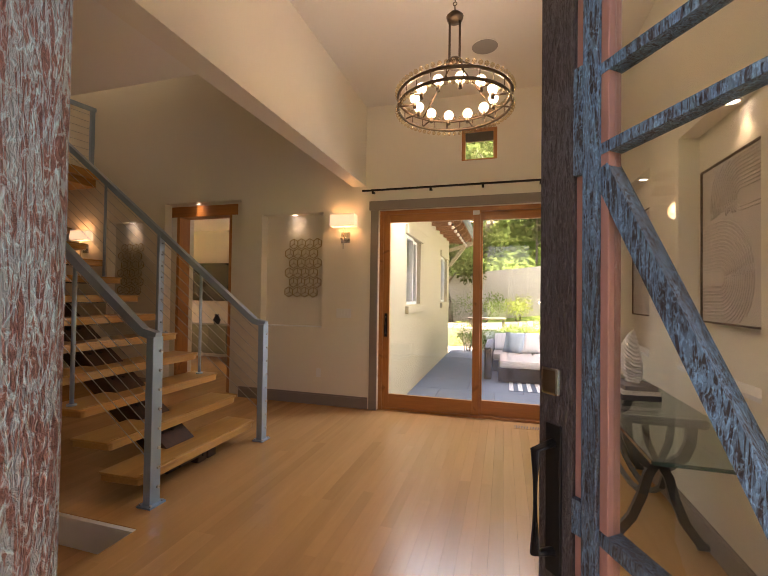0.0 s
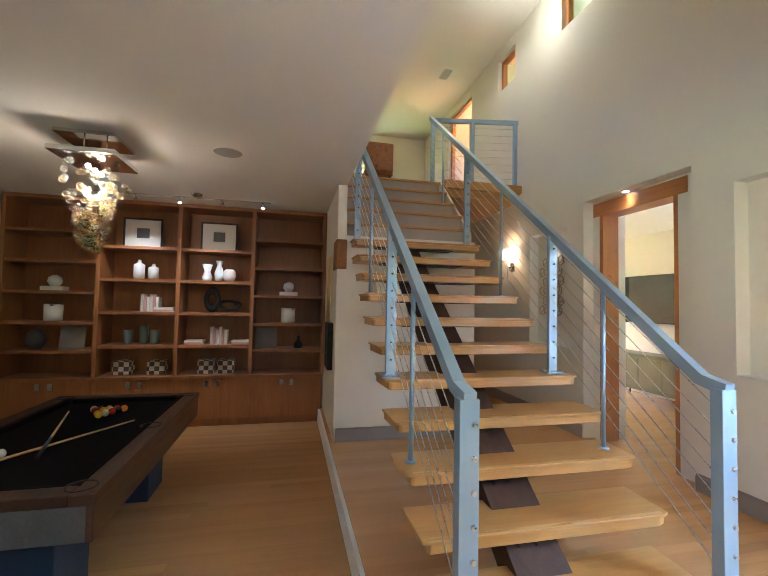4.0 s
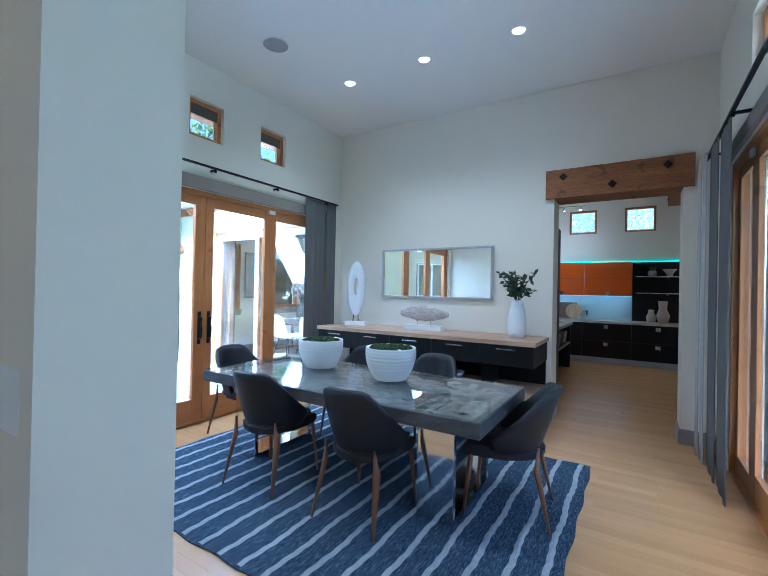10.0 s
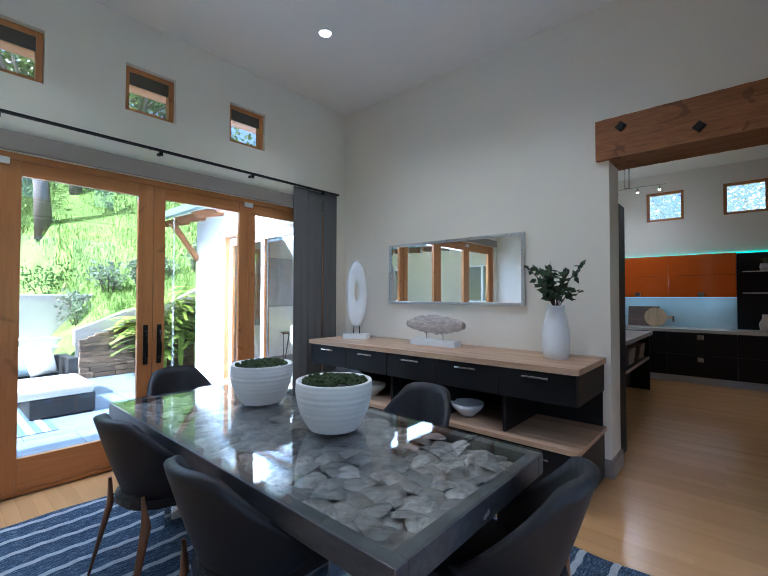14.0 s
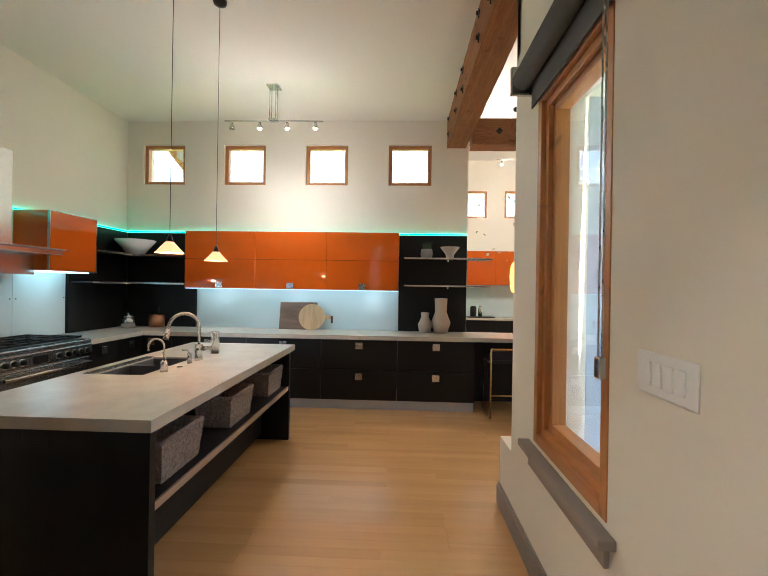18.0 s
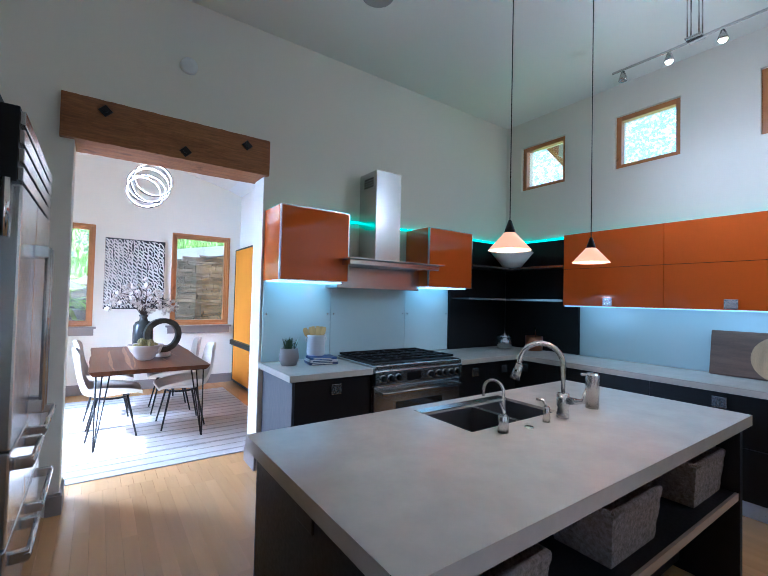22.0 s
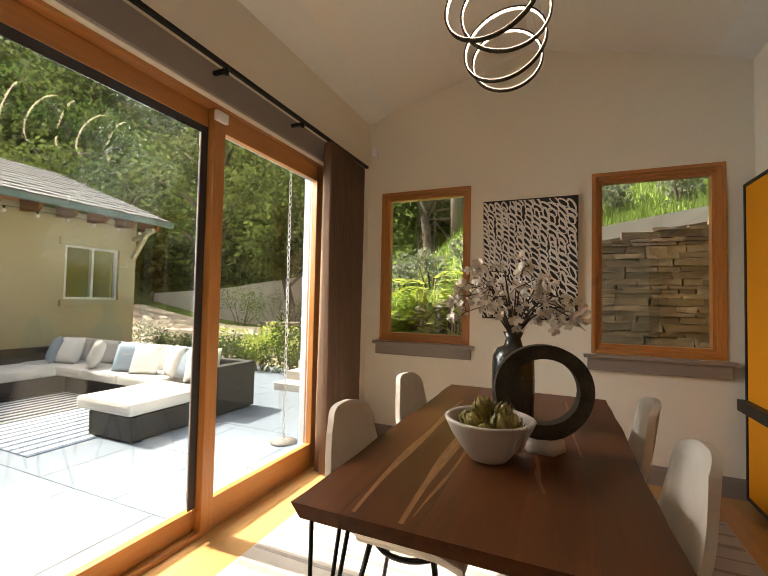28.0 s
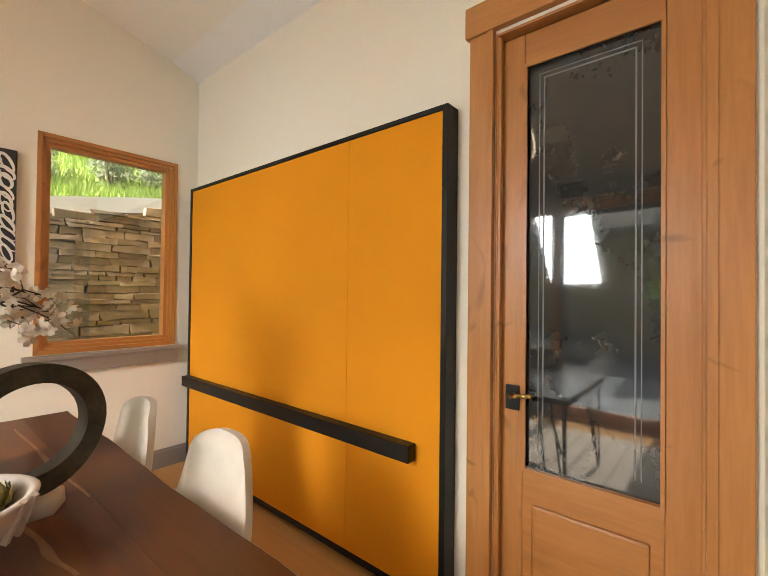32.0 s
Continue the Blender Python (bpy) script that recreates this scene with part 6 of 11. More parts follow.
u = thing("utensil_crock", "white stoneware crock holding wooden utensils", "crock", at=(8.82, 4.73, 0.996))
part("crock", lathe(B(), [(0, 0), (0.072, 0), (0.08, 0.015), (0.08, 0.16), (0.088, 0.168), (0.088, 0.18), (0.08, 0.18), (0.072, 0.02), (0, 0.02)], 26), CERAMIC, u)
for s in (-1, 1):
    part("ear", ring(B(), (0.088 * s, 0, 0.14), 0.015, 0.006, 14, 6, Matrix.Rotation(radians(90), 3, "X")), CERAMIC, u)
SPOONWOOD = surface("spoon_wood", (0.60, 0.41, 0.15), 0.6, var=0.12, scale=8, bump=0.05)
for i in range(8):
    f = -1 + i / 3.5
    o = part("wooden_paddle", prism(B(), [(-0.006, 0), (0.006, 0), (0.008, 0.15), (0.021, 0.17), (0.022, 0.215), (0.012, 0.235), (-0.012, 0.235), (-0.022, 0.215), (-0.021, 0.17), (-0.008, 0.15)], -0.004, 0.004, "y"), SPOONWOOD, u)
    o.matrix_basis = pose(0.028 * f, 0.02 * (i % 3 - 1), 0.022, 8 * (i % 3 - 1), 20 * f, 25 * (i % 2))
u = thing("steel_canister", "lidded steel canister in the corner", "canister", at=(11.33, 4.66, 0.932))
part("body", lathe(B(), [(0, 0), (0.085, 0), (0.085, 0.15), (0, 0.15)], 24), STAINLESS, u)
part("lid", lathe(B(), [(0.088, 0.15), (0.085, 0.165), (0.02, 0.18), (0.02, 0.20), (0, 0.205)], 24), STAINLESS, u)
u = thing("copper_canister", "copper pot with a ladle in the corner", "pot", at=(11.55, 4.40, 0.932))
part("body", lathe(B(), [(0, 0), (0.10, 0), (0.10, 0.17), (0.09, 0.17), (0.088, 0.02), (0, 0.02)], 24), surface("copper", (0.40, 0.17, 0.09), 0.35, 0.9, var=0.1), u)
part("ladle", sweep(B(), [(0.02, 0, 0.05), (-0.04, -0.05, 0.25), (-0.05, -0.06, 0.27)], 0.007, 6), STAINLESS, u)

# pendants and track
def pendant(x, y, zb, label, amber=False):
    u = thing("pendant_lamp", label, "pendant lamp", "kitchen pendants", (x, y, zb))
    top = 3.85 - zb
    part("canopy", lathe(B(), [(0, 0), (0.055, 0), (0.05, -0.03), (0.012, -0.05), (0, -0.05)], 18, (0, 0, top)), BLACKMETAL, u)
    part("cord", sweep(B(), [(0, 0, 0.16), (0, 0, top - 0.03)], 0.0022, 5), BLACKMETAL, u)
    part("cap", lathe(B(), [(0, 0.175), (0.006, 0.175), (0.02, 0.135), (0.024, 0.118), (0, 0.118)], 14), BLACKMETAL, u)
    if amber:
        part("shade", lathe(B(), [(0.02, 0.13), (0.05, 0.08), (0.065, -0.05), (0.05, -0.20), (0.035, -0.26), (0.03, -0.25), (0.055, -0.05), (0.015, 0.12)], 20), glow("amber_glass", (1.0, 0.36, 0.03), 0.7), u, "glowing amber glass shade")
    else:
        part("shade", lathe(B(), [(0.024, 0.12), (0.036, 0.107), (0.090, 0.045), (0.086, 0.045), (0.032, 0.098), (0.020, 0.11)], 28), glow("peach_glass", (1.0, 0.40, 0.17), 0.15), u, "peach glass cone shade")
        part("bulb", ball(B(), (0, 0, 0.066), 0.018, 12), BULB, u, "lit bulb")
pendant(8.66, 2.54, 1.685, "small peach glass pendant lamp on a thin cord")
pendant(9.29, 2.52, 1.675, "small peach glass pendant lamp on a thin cord")
pendant(11.3, -0.45, 1.75, "slim amber glass pendant lamp", True)
def track(x, y, ztop, zbar, half, axis, label, lit):
    u = thing("track_light", label, "track light", "track lights", (x, y, ztop), 0 if axis == "y" else 90)
    h = zbar - ztop
    part("canopy", box(B(), -0.07, 0.07, -0.07, 0.07, -0.015, -0.001, 0.003), STAINLESS, u)
    for a in (-0.035, 0.035):
        for b in (-0.035, 0.035):
            part("stem", sweep(B(), [(a, b, h), (a, b, -0.012)], 0.005, 6), STAINLESS, u)
    part("plate", box(B(), -0.05, 0.05, -0.05, 0.05, h - 0.012, h, 0.003), STAINLESS, u)
    part("rail", bar(B(), [(0, -half, h - 0.02), (0, -half * 0.3, h - 0.012), (0, half * 0.3, h - 0.018), (0, half, h - 0.012)], 0.012, 0.014), STAINLESS, u)
    for k, f in enumerate((-0.85, -0.28, 0.28, 0.85)):
        p = part("spot_head", lathe(B(), [(0, 0), (0.012, 0.0), (0.03, -0.05), (0.034, -0.075), (0.028, -0.07), (0, -0.05)], 14, (0, half * f, h - 0.03)), STAINLESS, u)
        if k in lit:
            part("bulb", ball(B(), (0, half * f, h - 0.095), 0.026, 10), BULB, p)
track(10.70, 2.52, 3.848, 3.46, 0.58, "y", "brushed steel track light with four spot heads", (0, 1, 2))
track(13.5, -1.3, 4.498, 3.9, 0.6, "y", "far brushed steel track light", (0, 1, 2, 3))

# bar stools
def stool(y):
    u = thing("bar_stool", "brass-framed bar stool with a dark seat", "bar stool", "bar stools", (10.95, y, 0))
    for sy in (-0.21, 0.21):
        part("side_frame", sweep(B(), [(-0.12, sy, 0.82), (-0.12, sy, 0.012), (0.28, sy, 0.012), (0.28, sy, 0.66), (-0.12, sy, 0.66)], 0.011, 6), BRASS, u)
    part("footrest", sweep(B(), [(-0.12, -0.21, 0.28), (-0.12, 0.21, 0.28)], 0.010, 6), BRASS, u)
    part("back_bar", sweep(B(), [(-0.12, -0.21, 0.82), (-0.12, 0.21, 0.82)], 0.012, 6), BRASS, u)
    part("back_rest", box(B(), -0.14, -0.115, -0.20, 0.20, 0.70, 0.80, 0.008), LEATHER, u)
    part("seat", box(B(), -0.12, 0.29, -0.215, 0.215, 0.655, 0.705, 0.015), LEATHER, u)
stool(-0.27)
stool(-0.92)
# far bar run
u = thing("wall_cabinet", "far gloss orange wall cabinet", "cabinet", "orange wall cabinets", (15.10, -1.4, 1.62))
part("body", box(B(), 0.02, 0.395, -0.95, 0.95, 0, 0.75), BLACKCAB, u)
for a in (-0.95, -0.31, 0.32):
    part("door", box(B(), 0.0, 0.02, a + 0.003, a + 0.627, 0, 0.75, 0.002), ORANGE, u)
single("worktop", box(B(), 14.8, 15.49, -3.4, 0.0, 0.86, 0.90, 0.003), QUARTZ, "cream quartz worktop of the bar room", "worktop")
single("base_cabinet", box(B(), 14.85, 15.48, -3.4, 0.0, 0.0, 0.86, 0.003), BLACKCAB, "far black base cabinet", "cabinet", "kitchen base cabinets")
single("backsplash", box(B(), 15.475, 15.49, -3.4, 0.0, 0.90, 1.62), BACKGLASS, "far pale glass backsplash", "backsplash")
u = thing("serving_tray", "black tray with jars and glasses", "tray", at=(15.1, -0.75, 0.902))
part("tray", box(B(), -0.15, 0.15, -0.3, 0.3, 0, 0.02, 0.004), BLACKMETAL, u)
part("jar", lathe(B(), [(0, 0.02), (0.07, 0.02), (0.07, 0.22), (0.05, 0.25), (0, 0.25)], 16, (0, 0.15, 0)), BLACKMETAL, u)
part("jar", lathe(B(), [(0, 0.02), (0.045, 0.02), (0.045, 0.18), (0.02, 0.26), (0, 0.26)], 16, (0, 0.0, 0)), STAINLESS, u)
# wall switches and detector
def switch(at, axis, n, label="white wall switch plate"):
    u = thing("light_switch", label, "switch", "wall switches", at, {"y+": 180, "x-": -90 + 180, "y-": 0}[axis])
    w = 0.035 + 0.023 * n
    part("plate", box(B(), -w, w, -0.006, 0.0, -0.06, 0.06, 0.004), WHITE, u)
    for k in range(n):
        x = (k - (n - 1) / 2) * 0.046
        part("rocker", box(B(), x - 0.016, x + 0.016, -0.012, -0.005, -0.034, 0.034, 0.003), WHITE, u)
switch((7.17, 0.281, 1.29), "y+", 4)
u = thing("thermostat", "white wall control panel", "control panel", at=(6.55, 0.281, 1.29), turn=180)
part("plate", box(B(), -0.08, 0.08, -0.018, 0.0, -0.065, 0.065, 0.006), WHITE, u)
part("screen", box(B(), -0.055, 0.055, -0.020, -0.017, -0.03, 0.04, 0.002), PAPER, u)
u = thing("smoke_detector", "round white smoke detector on the wall", "smoke detector", at=(7.75, 4.948, 3.32))
bm = lathe(B(), [(0, 0), (0.065, 0), (0.06, 0.03), (0.03, 0.04), (0, 0.042)], 22)
bmesh.ops.rotate(bm, verts=bm.verts, cent=(0, 0, 0), matrix=Matrix.Rotation(radians(90), 3, "X"))
part("body", bm, WHITE, u)
def speaker(x, y, z):
    u = thing("ceiling_speaker", "round flush ceiling speaker grille", "ceiling speaker", "ceiling speakers", (x, y, z))
    part("grille", lathe(B(), [(0, -0.006), (0.12, -0.006), (0.125, -0.004), (0.125, -0.001)], 32), SPEAKER, u)
    part("rim", ring(B(), (0, 0, -0.004), 0.128, 0.005, 36, 6), CEIL, u)
for q in ((-0.19, 4.01, 3.9), (-4.59, 0.95, 2.87), (3.75, 4.07, 3.95), (8.91, 4.0, 3.85)):
    speaker(*q)
def downlight(x, y, z, r=0.055):
    u = thing("recessed_light", "round recessed ceiling downlight, lit", "downlight", "recessed downlights", (x, y, z))
    part("trim_ring", ring(B(), (0, 0, -0.003), r + 0.007, 0.008, 28, 6), CEIL, u)
    part("lens", lathe(B(), [(0, -0.004), (r, -0.004), (r + 0.001, -0.001)], 24), DOWNLIGHT, u)
for q in ((4.73, 3.87, 3.95), (4.72, 2.89, 3.95), (4.73, 1.92, 3.95), (2.6, 3.87, 3.95), (2.6, 2.4, 3.95), (-7.2, 3.4, 5.95), (-8.9, 3.4, 5.95)):
    downlight(*q)
for q in ((1.235, 2.72, 2.585), (1.235, 4.25, 2.57), (-4.4, 5.02, 2.80), (-2.78, 5.02, 2.56), (-5.66, 5.02, 2.56)):
    downlight(*q, 0.032)

# ---- foyer ----
def curtain(name, label, axis, pos, a0, a1, z0, z1, folds, amp, mat, group="curtains", split=1):
    """Hanging cloth with folds, hooked from a rod."""
    u = thing(name, label, "curtain", group)
    wid = (a1 - a0) / split
    for s in range(split):
        bm = B()
        n, rows = folds * 8 // split, 8
        b0, b1 = a0 + s * wid, a0 + (s + 1) * wid - 0.006
        off = 0.014 * (s % 2)
        fr, bk = [], []
        for j in range(rows + 1):
            z = z0 + (z1 - z0) * j / rows
            fl = 1 + 0.35 * (1 - j / rows)
            for lst, t in ((fr, -0.003), (bk, 0.003)):
                lst.append([])
                for i in range(n + 1):
                    a = b0 + (b1 - b0) * i / n
                    p = pos + off + t + amp * fl * math.sin(2 * math.pi * i / 8 + 0.3 * math.sin(j * 0.7 + i * 0.3))
                    lst[-1].append(bm.verts.new((a, p, z) if axis == "x" else (p, a, z)))
        for g in (fr, bk):
            for j in range(rows):
                for i in range(n):
                    f = bm.faces.new((g[j][i], g[j][i + 1], g[j + 1][i + 1], g[j + 1][i]))
                    f.smooth = True
        for i in range(n):
            bm.faces.new((fr[0][i], fr[0][i + 1], bk[0][i + 1], bk[0][i]))
            bm.faces.new((fr[rows][i], fr[rows][i + 1], bk[rows][i + 1], bk[rows][i]))
        for j in range(rows):
            bm.faces.new((fr[j][0], fr[j + 1][0], bk[j + 1][0], bk[j][0]))
            bm.faces.new((fr[j][n], fr[j + 1][n], bk[j + 1][n], bk[j][n]))
        part("cloth_panel", bm, mat, u)
    return u


def rod(label, axis, pos, wallpos, a0, a1, z, brackets, r=0.014):
    u = thing("curtain_rod", label, "curtain rod", "curtain rods")
    P = (lambda a, p, q: (a, p, q)) if axis == "x" else (lambda a, p, q: (p, a, q))
    part("rod", bar(B(), [P(a0, pos, z), P(a1, pos, z)], 0.026, 0.02), BLACKMETAL, u)
    for a in brackets:
        bm = bar(B(), [P(a, wallpos, z - 0.02), P(a, pos, z - 0.02)], 0.022, 0.02)
        sweep(bm, [P(a, pos, z - 0.045), P(a, pos, z)], 0.014, 8)
        part("bracket", bm, BLACKMETAL, u)
    return u


rod("dark iron curtain rod over the sliding door", "x", 4.86, 4.94, -1.74, 1.155, 2.79, (-1.60, -0.86, -0.24, 0.40))
curtain("curtain", "dark taupe flat-panel curtain drawn beside the sliding door", "x", 4.875, 0.47, 1.14, 0.02, 2.775, 6, 0.004, CURTAIN, split=3)


def sconce(x, zc):
    u = thing("wall_sconce", "wall sconce with a white box shade, lit", "wall lamp", "wall sconces", (x, 4.94, zc))
    part("back_plate", box(B(), -0.06, 0.06, -0.02, -0.001, -0.27, -0.13, 0.003), STAINLESS, u)
    part("arm", sweep(B(), [(0, -0.02, -0.20), (0, -0.10, -0.20), (0, -0.10, -0.08)], 0.012, 8), STAINLESS, u)
    part("cross_arm", sweep(B(), [(-0.05, -0.06, -0.22), (0.05, -0.06, -0.22)], 0.014, 8), STAINLESS, u)
    part("finial", sweep(B(), [(0, -0.10, -0.36), (0, -0.10, -0.20)], [0.006, 0.012], 8), STAINLESS, u)
    s = part("shade", wall_mesh("x", -0.16, -0.155, -0.165, 0.165, -0.07, 0.085), SHADE, u, "glowing white cloth shade")
    for q in ((-0.165, -0.16, -0.155, -0.03), (0.16, 0.165, -0.155, -0.03), (-0.16, 0.16, -0.035, -0.03)):
        part("shade_side", box(B(), *q, -0.07, 0.085), SHADE, s)
    for z in (-0.07, 0.083):
        part("shade_trim", box(B(), -0.167, 0.167, -0.162, -0.028, z - 0.002, z + 0.004) if z > 0.5 else wall_mesh("x", -0.163, -0.1605, -0.167, 0.167, z - 0.003, z + 0.004), PAPER, s)
    lamp("sconce_lamp", "POINT", (x, 4.845, zc + 0.0), 0.8, (1.0, 0.66, 0.34), 0.03)
sconce(-1.985, 2.41)
sconce(-6.52, 2.35)


def hexart(x0, x1, z0, z1):
    u = thing("hexagon_wall_art", "bronze wire lattice of hexagons hung in a niche", "wall art", "hexagon art", ((x0 + x1) / 2, 5.045, (z0 + z1) / 2))
    w, h = x1 - x0, z1 - z0
    cols, rows = 4, 6
    r = w / (cols + 0.5) / math.sqrt(3)
    bm = B()
    seen = set()
    for j in range(rows):
        for i in range(cols):
            cx = -w / 2 + r * math.sqrt(3) * (i + 0.5 + 0.5 * (j % 2))
            cz = -h / 2 + r + j * (h - 2 * r) / (rows - 1)
            P = [(cx + r * math.sin(k * math.pi / 3), cz + r * math.cos(k * math.pi / 3)) for k in range(6)]
            for k in range(6):
                a, b = P[k], P[(k + 1) % 6]
                key = tuple(sorted((tuple(round(q, 2) for q in a), tuple(round(q, 2) for q in b))))
                if key not in seen:
                    seen.add(key)
                    bar(bm, [(a[0], 0.012 * ((i + j) % 2), a[1]), (b[0], 0.012 * ((i + j) % 2), b[1])], 0.010, 0.008, (0, 1, 0))
            for k in (0, 2, 4):
                bar(bm, [(cx, 0.02, cz), (P[k][0], 0.02, P[k][1])], 0.007, 0.005, (0, 1, 0))
    part("lattice", bm, surface("bronze_wire", (0.42, 0.30, 0.12), 0.4, 0.5, var=0.15), u)
hexart(-2.935, -2.385, 1.42, 2.23)
hexart(-5.97, -5.45, 1.42, 2.23)
lamp("niche_lamp", "SPOT", (-2.78, 4.99, 2.545), 0.8, WARM, 0.02, (-2.72, 5.04, 1.8), 95, 0.8)
lamp("niche_lamp", "SPOT", (-5.66, 4.99, 2.545), 0.8, WARM, 0.02, (-5.66, 5.04, 1.8), 95, 0.8)
lamp("niche_lamp", "SPOT", (1.235, 2.72, 2.57), 1.8, WARM, 0.02, (1.28, 2.74, 1.6), 80, 0.8)
lamp("niche_lamp", "SPOT", (1.235, 4.25, 2.555), 1.8, WARM, 0.02, (1.28, 4.25, 1.6), 80, 0.8)
lamp("door_niche_lamp", "SPOT", (-4.4, 5.02, 2.78), 1.0, WARM, 0.03, (-4.4, 5.03, 1.0), 110, 0.9)


# relief pictures in the niches
DARKFRAME = wood("dark_frame_wood", (0.05, 0.025, 0.012), (0.10, 0.05, 0.025), "z", 0.45)
CANVAS = surface("relief_canvas", (0.60, 0.55, 0.52), 0.85, var=0.04, fine=160, bump=0.15)
def relief(y0, y1, z0, z1, seed):
    u = thing("relief_picture", "framed pale relief picture of curved ridges", "picture", "relief pictures", (1.298, (y0 + y1) / 2, (z0 + z1) / 2))
    w, h = (y1 - y0) / 2, (z1 - z0) / 2
    part("canvas", box(B(), -0.045, -0.002, -w + 0.012, w - 0.012, -h + 0.012, h - 0.012), CANVAS, u)
    for q in ((-w, -w + 0.012, -h, h), (w - 0.012, w, -h, h), (-w + 0.012, w - 0.012, -h, -h + 0.012), (-w + 0.012, w - 0.012, h - 0.012, h)):
        part("frame_bar", box(B(), -0.055, -0.002, *q), DARKFRAME, u)
    # upper arcs open to one side, then sweep across and curl back below
    for k in range(15):
        r = 0.05 + k * 0.021
        up = [(w - 0.016 - 0.20 - r * math.sin(math.pi * i / 14) * 1.0, h * 0.46 + r * math.cos(math.pi * i / 14)) for i in range(15)]
        up = [(w - 0.02, up[0][1])] + up + [(w - 0.02, up[-1][1])]
        lo = [(-w + 0.24 + r * math.sin(math.pi * i / 14) * 1.0, -h * 0.44 + r * math.cos(math.pi * i / 14)) for i in range(15)]
        lo = [(-w + 0.02, lo[0][1])] + lo + [(-w + 0.02, lo[-1][1])]
        for q in (up, lo):
            run = []
            for p in q + [(9, 9)]:
                ok = abs(p[0]) < w - 0.014 and abs(p[1]) < h - 0.02 and (q is lo or p[1] > -h * 0.44 + 0.36 or p[0] > -w + 0.24 + 0.30)
                if ok:
                    run.append((-0.045, -p[0], p[1]))
                else:
                    if len(run) > 1:
                        part("ridge", sweep(B(), run, 0.0058, 5), CANVAS, u)
                    run = []
relief(2.455, 3.135, 1.315, 2.295, 1)
relief(3.96, 4.61, 1.305, 2.28, 2)

# glass console
con = thing("console_table", "glass-topped console on curved dark metal trestles", "console table", at=(0.90, 3.09, 0))
TOPGLASS = glass("console_glass", (0.80, 0.87, 0.84), 1.5)
TRESTLE = surface("gunmetal", (0.10, 0.105, 0.105), 0.35, 0.8, var=0.1, bump=0.03)
bm = B()
prism(bm, [(-0.27, -1.10), (0.255, -1.10), (0.265, -1.09), (0.265, 1.10), (-0.26, 1.10), (-0.28, 1.08), (-0.28, -1.09)], 0.755, 0.772, "z")
part("glass_top", bm, TOPGLASS, con, "green-tinted glass top")
part("glass_edge", bar(B(), [(-0.283, -1.10, 0.763), (-0.283, 1.09, 0.763)], 0.004, 0.016), surface("glass_edge_green", (0.03, 0.07, 0.055), 0.1, var=0.05, bump=0), con)
part("glass_edge", bar(B(), [(-0.28, -1.103, 0.763), (0.265, -1.103, 0.763)], 0.004, 0.016), bpy.data.materials["glass_edge_green"], con)
for y in (-0.28, 0.88):
    t = part("trestle", sweep(B(), [(-0.25, y, 0.725), (-0.24, y, 0.728), (0.24, y, 0.728), (0.25, y, 0.725)], 0.026, 12), TRESTLE, con)
    for s in (-1, 1):
        # arm of the upper fork, then the leg below it
        part("fork_arm", bar(B(), [(s * 0.17, y, 0.71), (s * 0.165, y, 0.62), (s * 0.13, y, 0.53), (s * 0.06, y, 0.475), (0, y, 0.46)], 0.055, 0.034, (0, 1, 0)), TRESTLE, t)
        part("inner_prong", bar(B(), [(s * 0.07, y, 0.71), (s * 0.055, y, 0.60), (s * 0.01, y, 0.49)], 0.032, 0.026, (0, 1, 0)), TRESTLE, t)
        part("curved_leg", bar(B(), [(s * 0.02, y, 0.47), (s * 0.055, y, 0.40), (s * 0.085, y, 0.28), (s * 0.14, y, 0.14), (s * 0.22, y, 0.03)], 0.05, 0.034, (0, 1, 0)), TRESTLE, t)
        part("foot", sweep(B(), [(s * 0.20, y, 0.022), (s * 0.27, y, 0.022)], 0.021, 10), TRESTLE, t)
    d = 1 if y < 0 else -1
    part("bowed_brace", bar(B(), [(-0.03, y, 0.46), (-0.03, y + d * 0.10, 0.30), (-0.03, y + d * 0.26, 0.20), (-0.03, y + d * 0.44, 0.17), (-0.03, y + d * 0.582, 0.165)], 0.032, 0.022), TRESTLE, t)
    part("bowed_brace", bar(B(), [(0.05, y, 0.46), (0.05, y + d * 0.10, 0.30), (0.05, y + d * 0.26, 0.20), (0.05, y + d * 0.44, 0.17), (0.05, y + d * 0.582, 0.165)], 0.032, 0.022), TRESTLE, t)
u = thing("stacked_books", "two stacked books under a carved tray", "books", at=(0.885, 3.28, 0.773), turn=6)
b = part("book", box(B(), -0.12, 0.12, -0.17, 0.17, 0, 0.035, 0.003), BOOKS[1], u)
b = part("book", box(B(), -0.115, 0.115, -0.165, 0.16, 0.036, 0.062, 0.003), PAPER, u)
part("tray", box(B(), -0.10, 0.11, -0.15, 0.14, 0.063, 0.095, 0.006), GREYPOT, u)
u = thing("leaf_sculpture", "pale ribbed seed-pod sculpture standing on the books", "sculpture", at=(0.89, 3.28, 0.868), turn=20)
bm = B()
secs = []
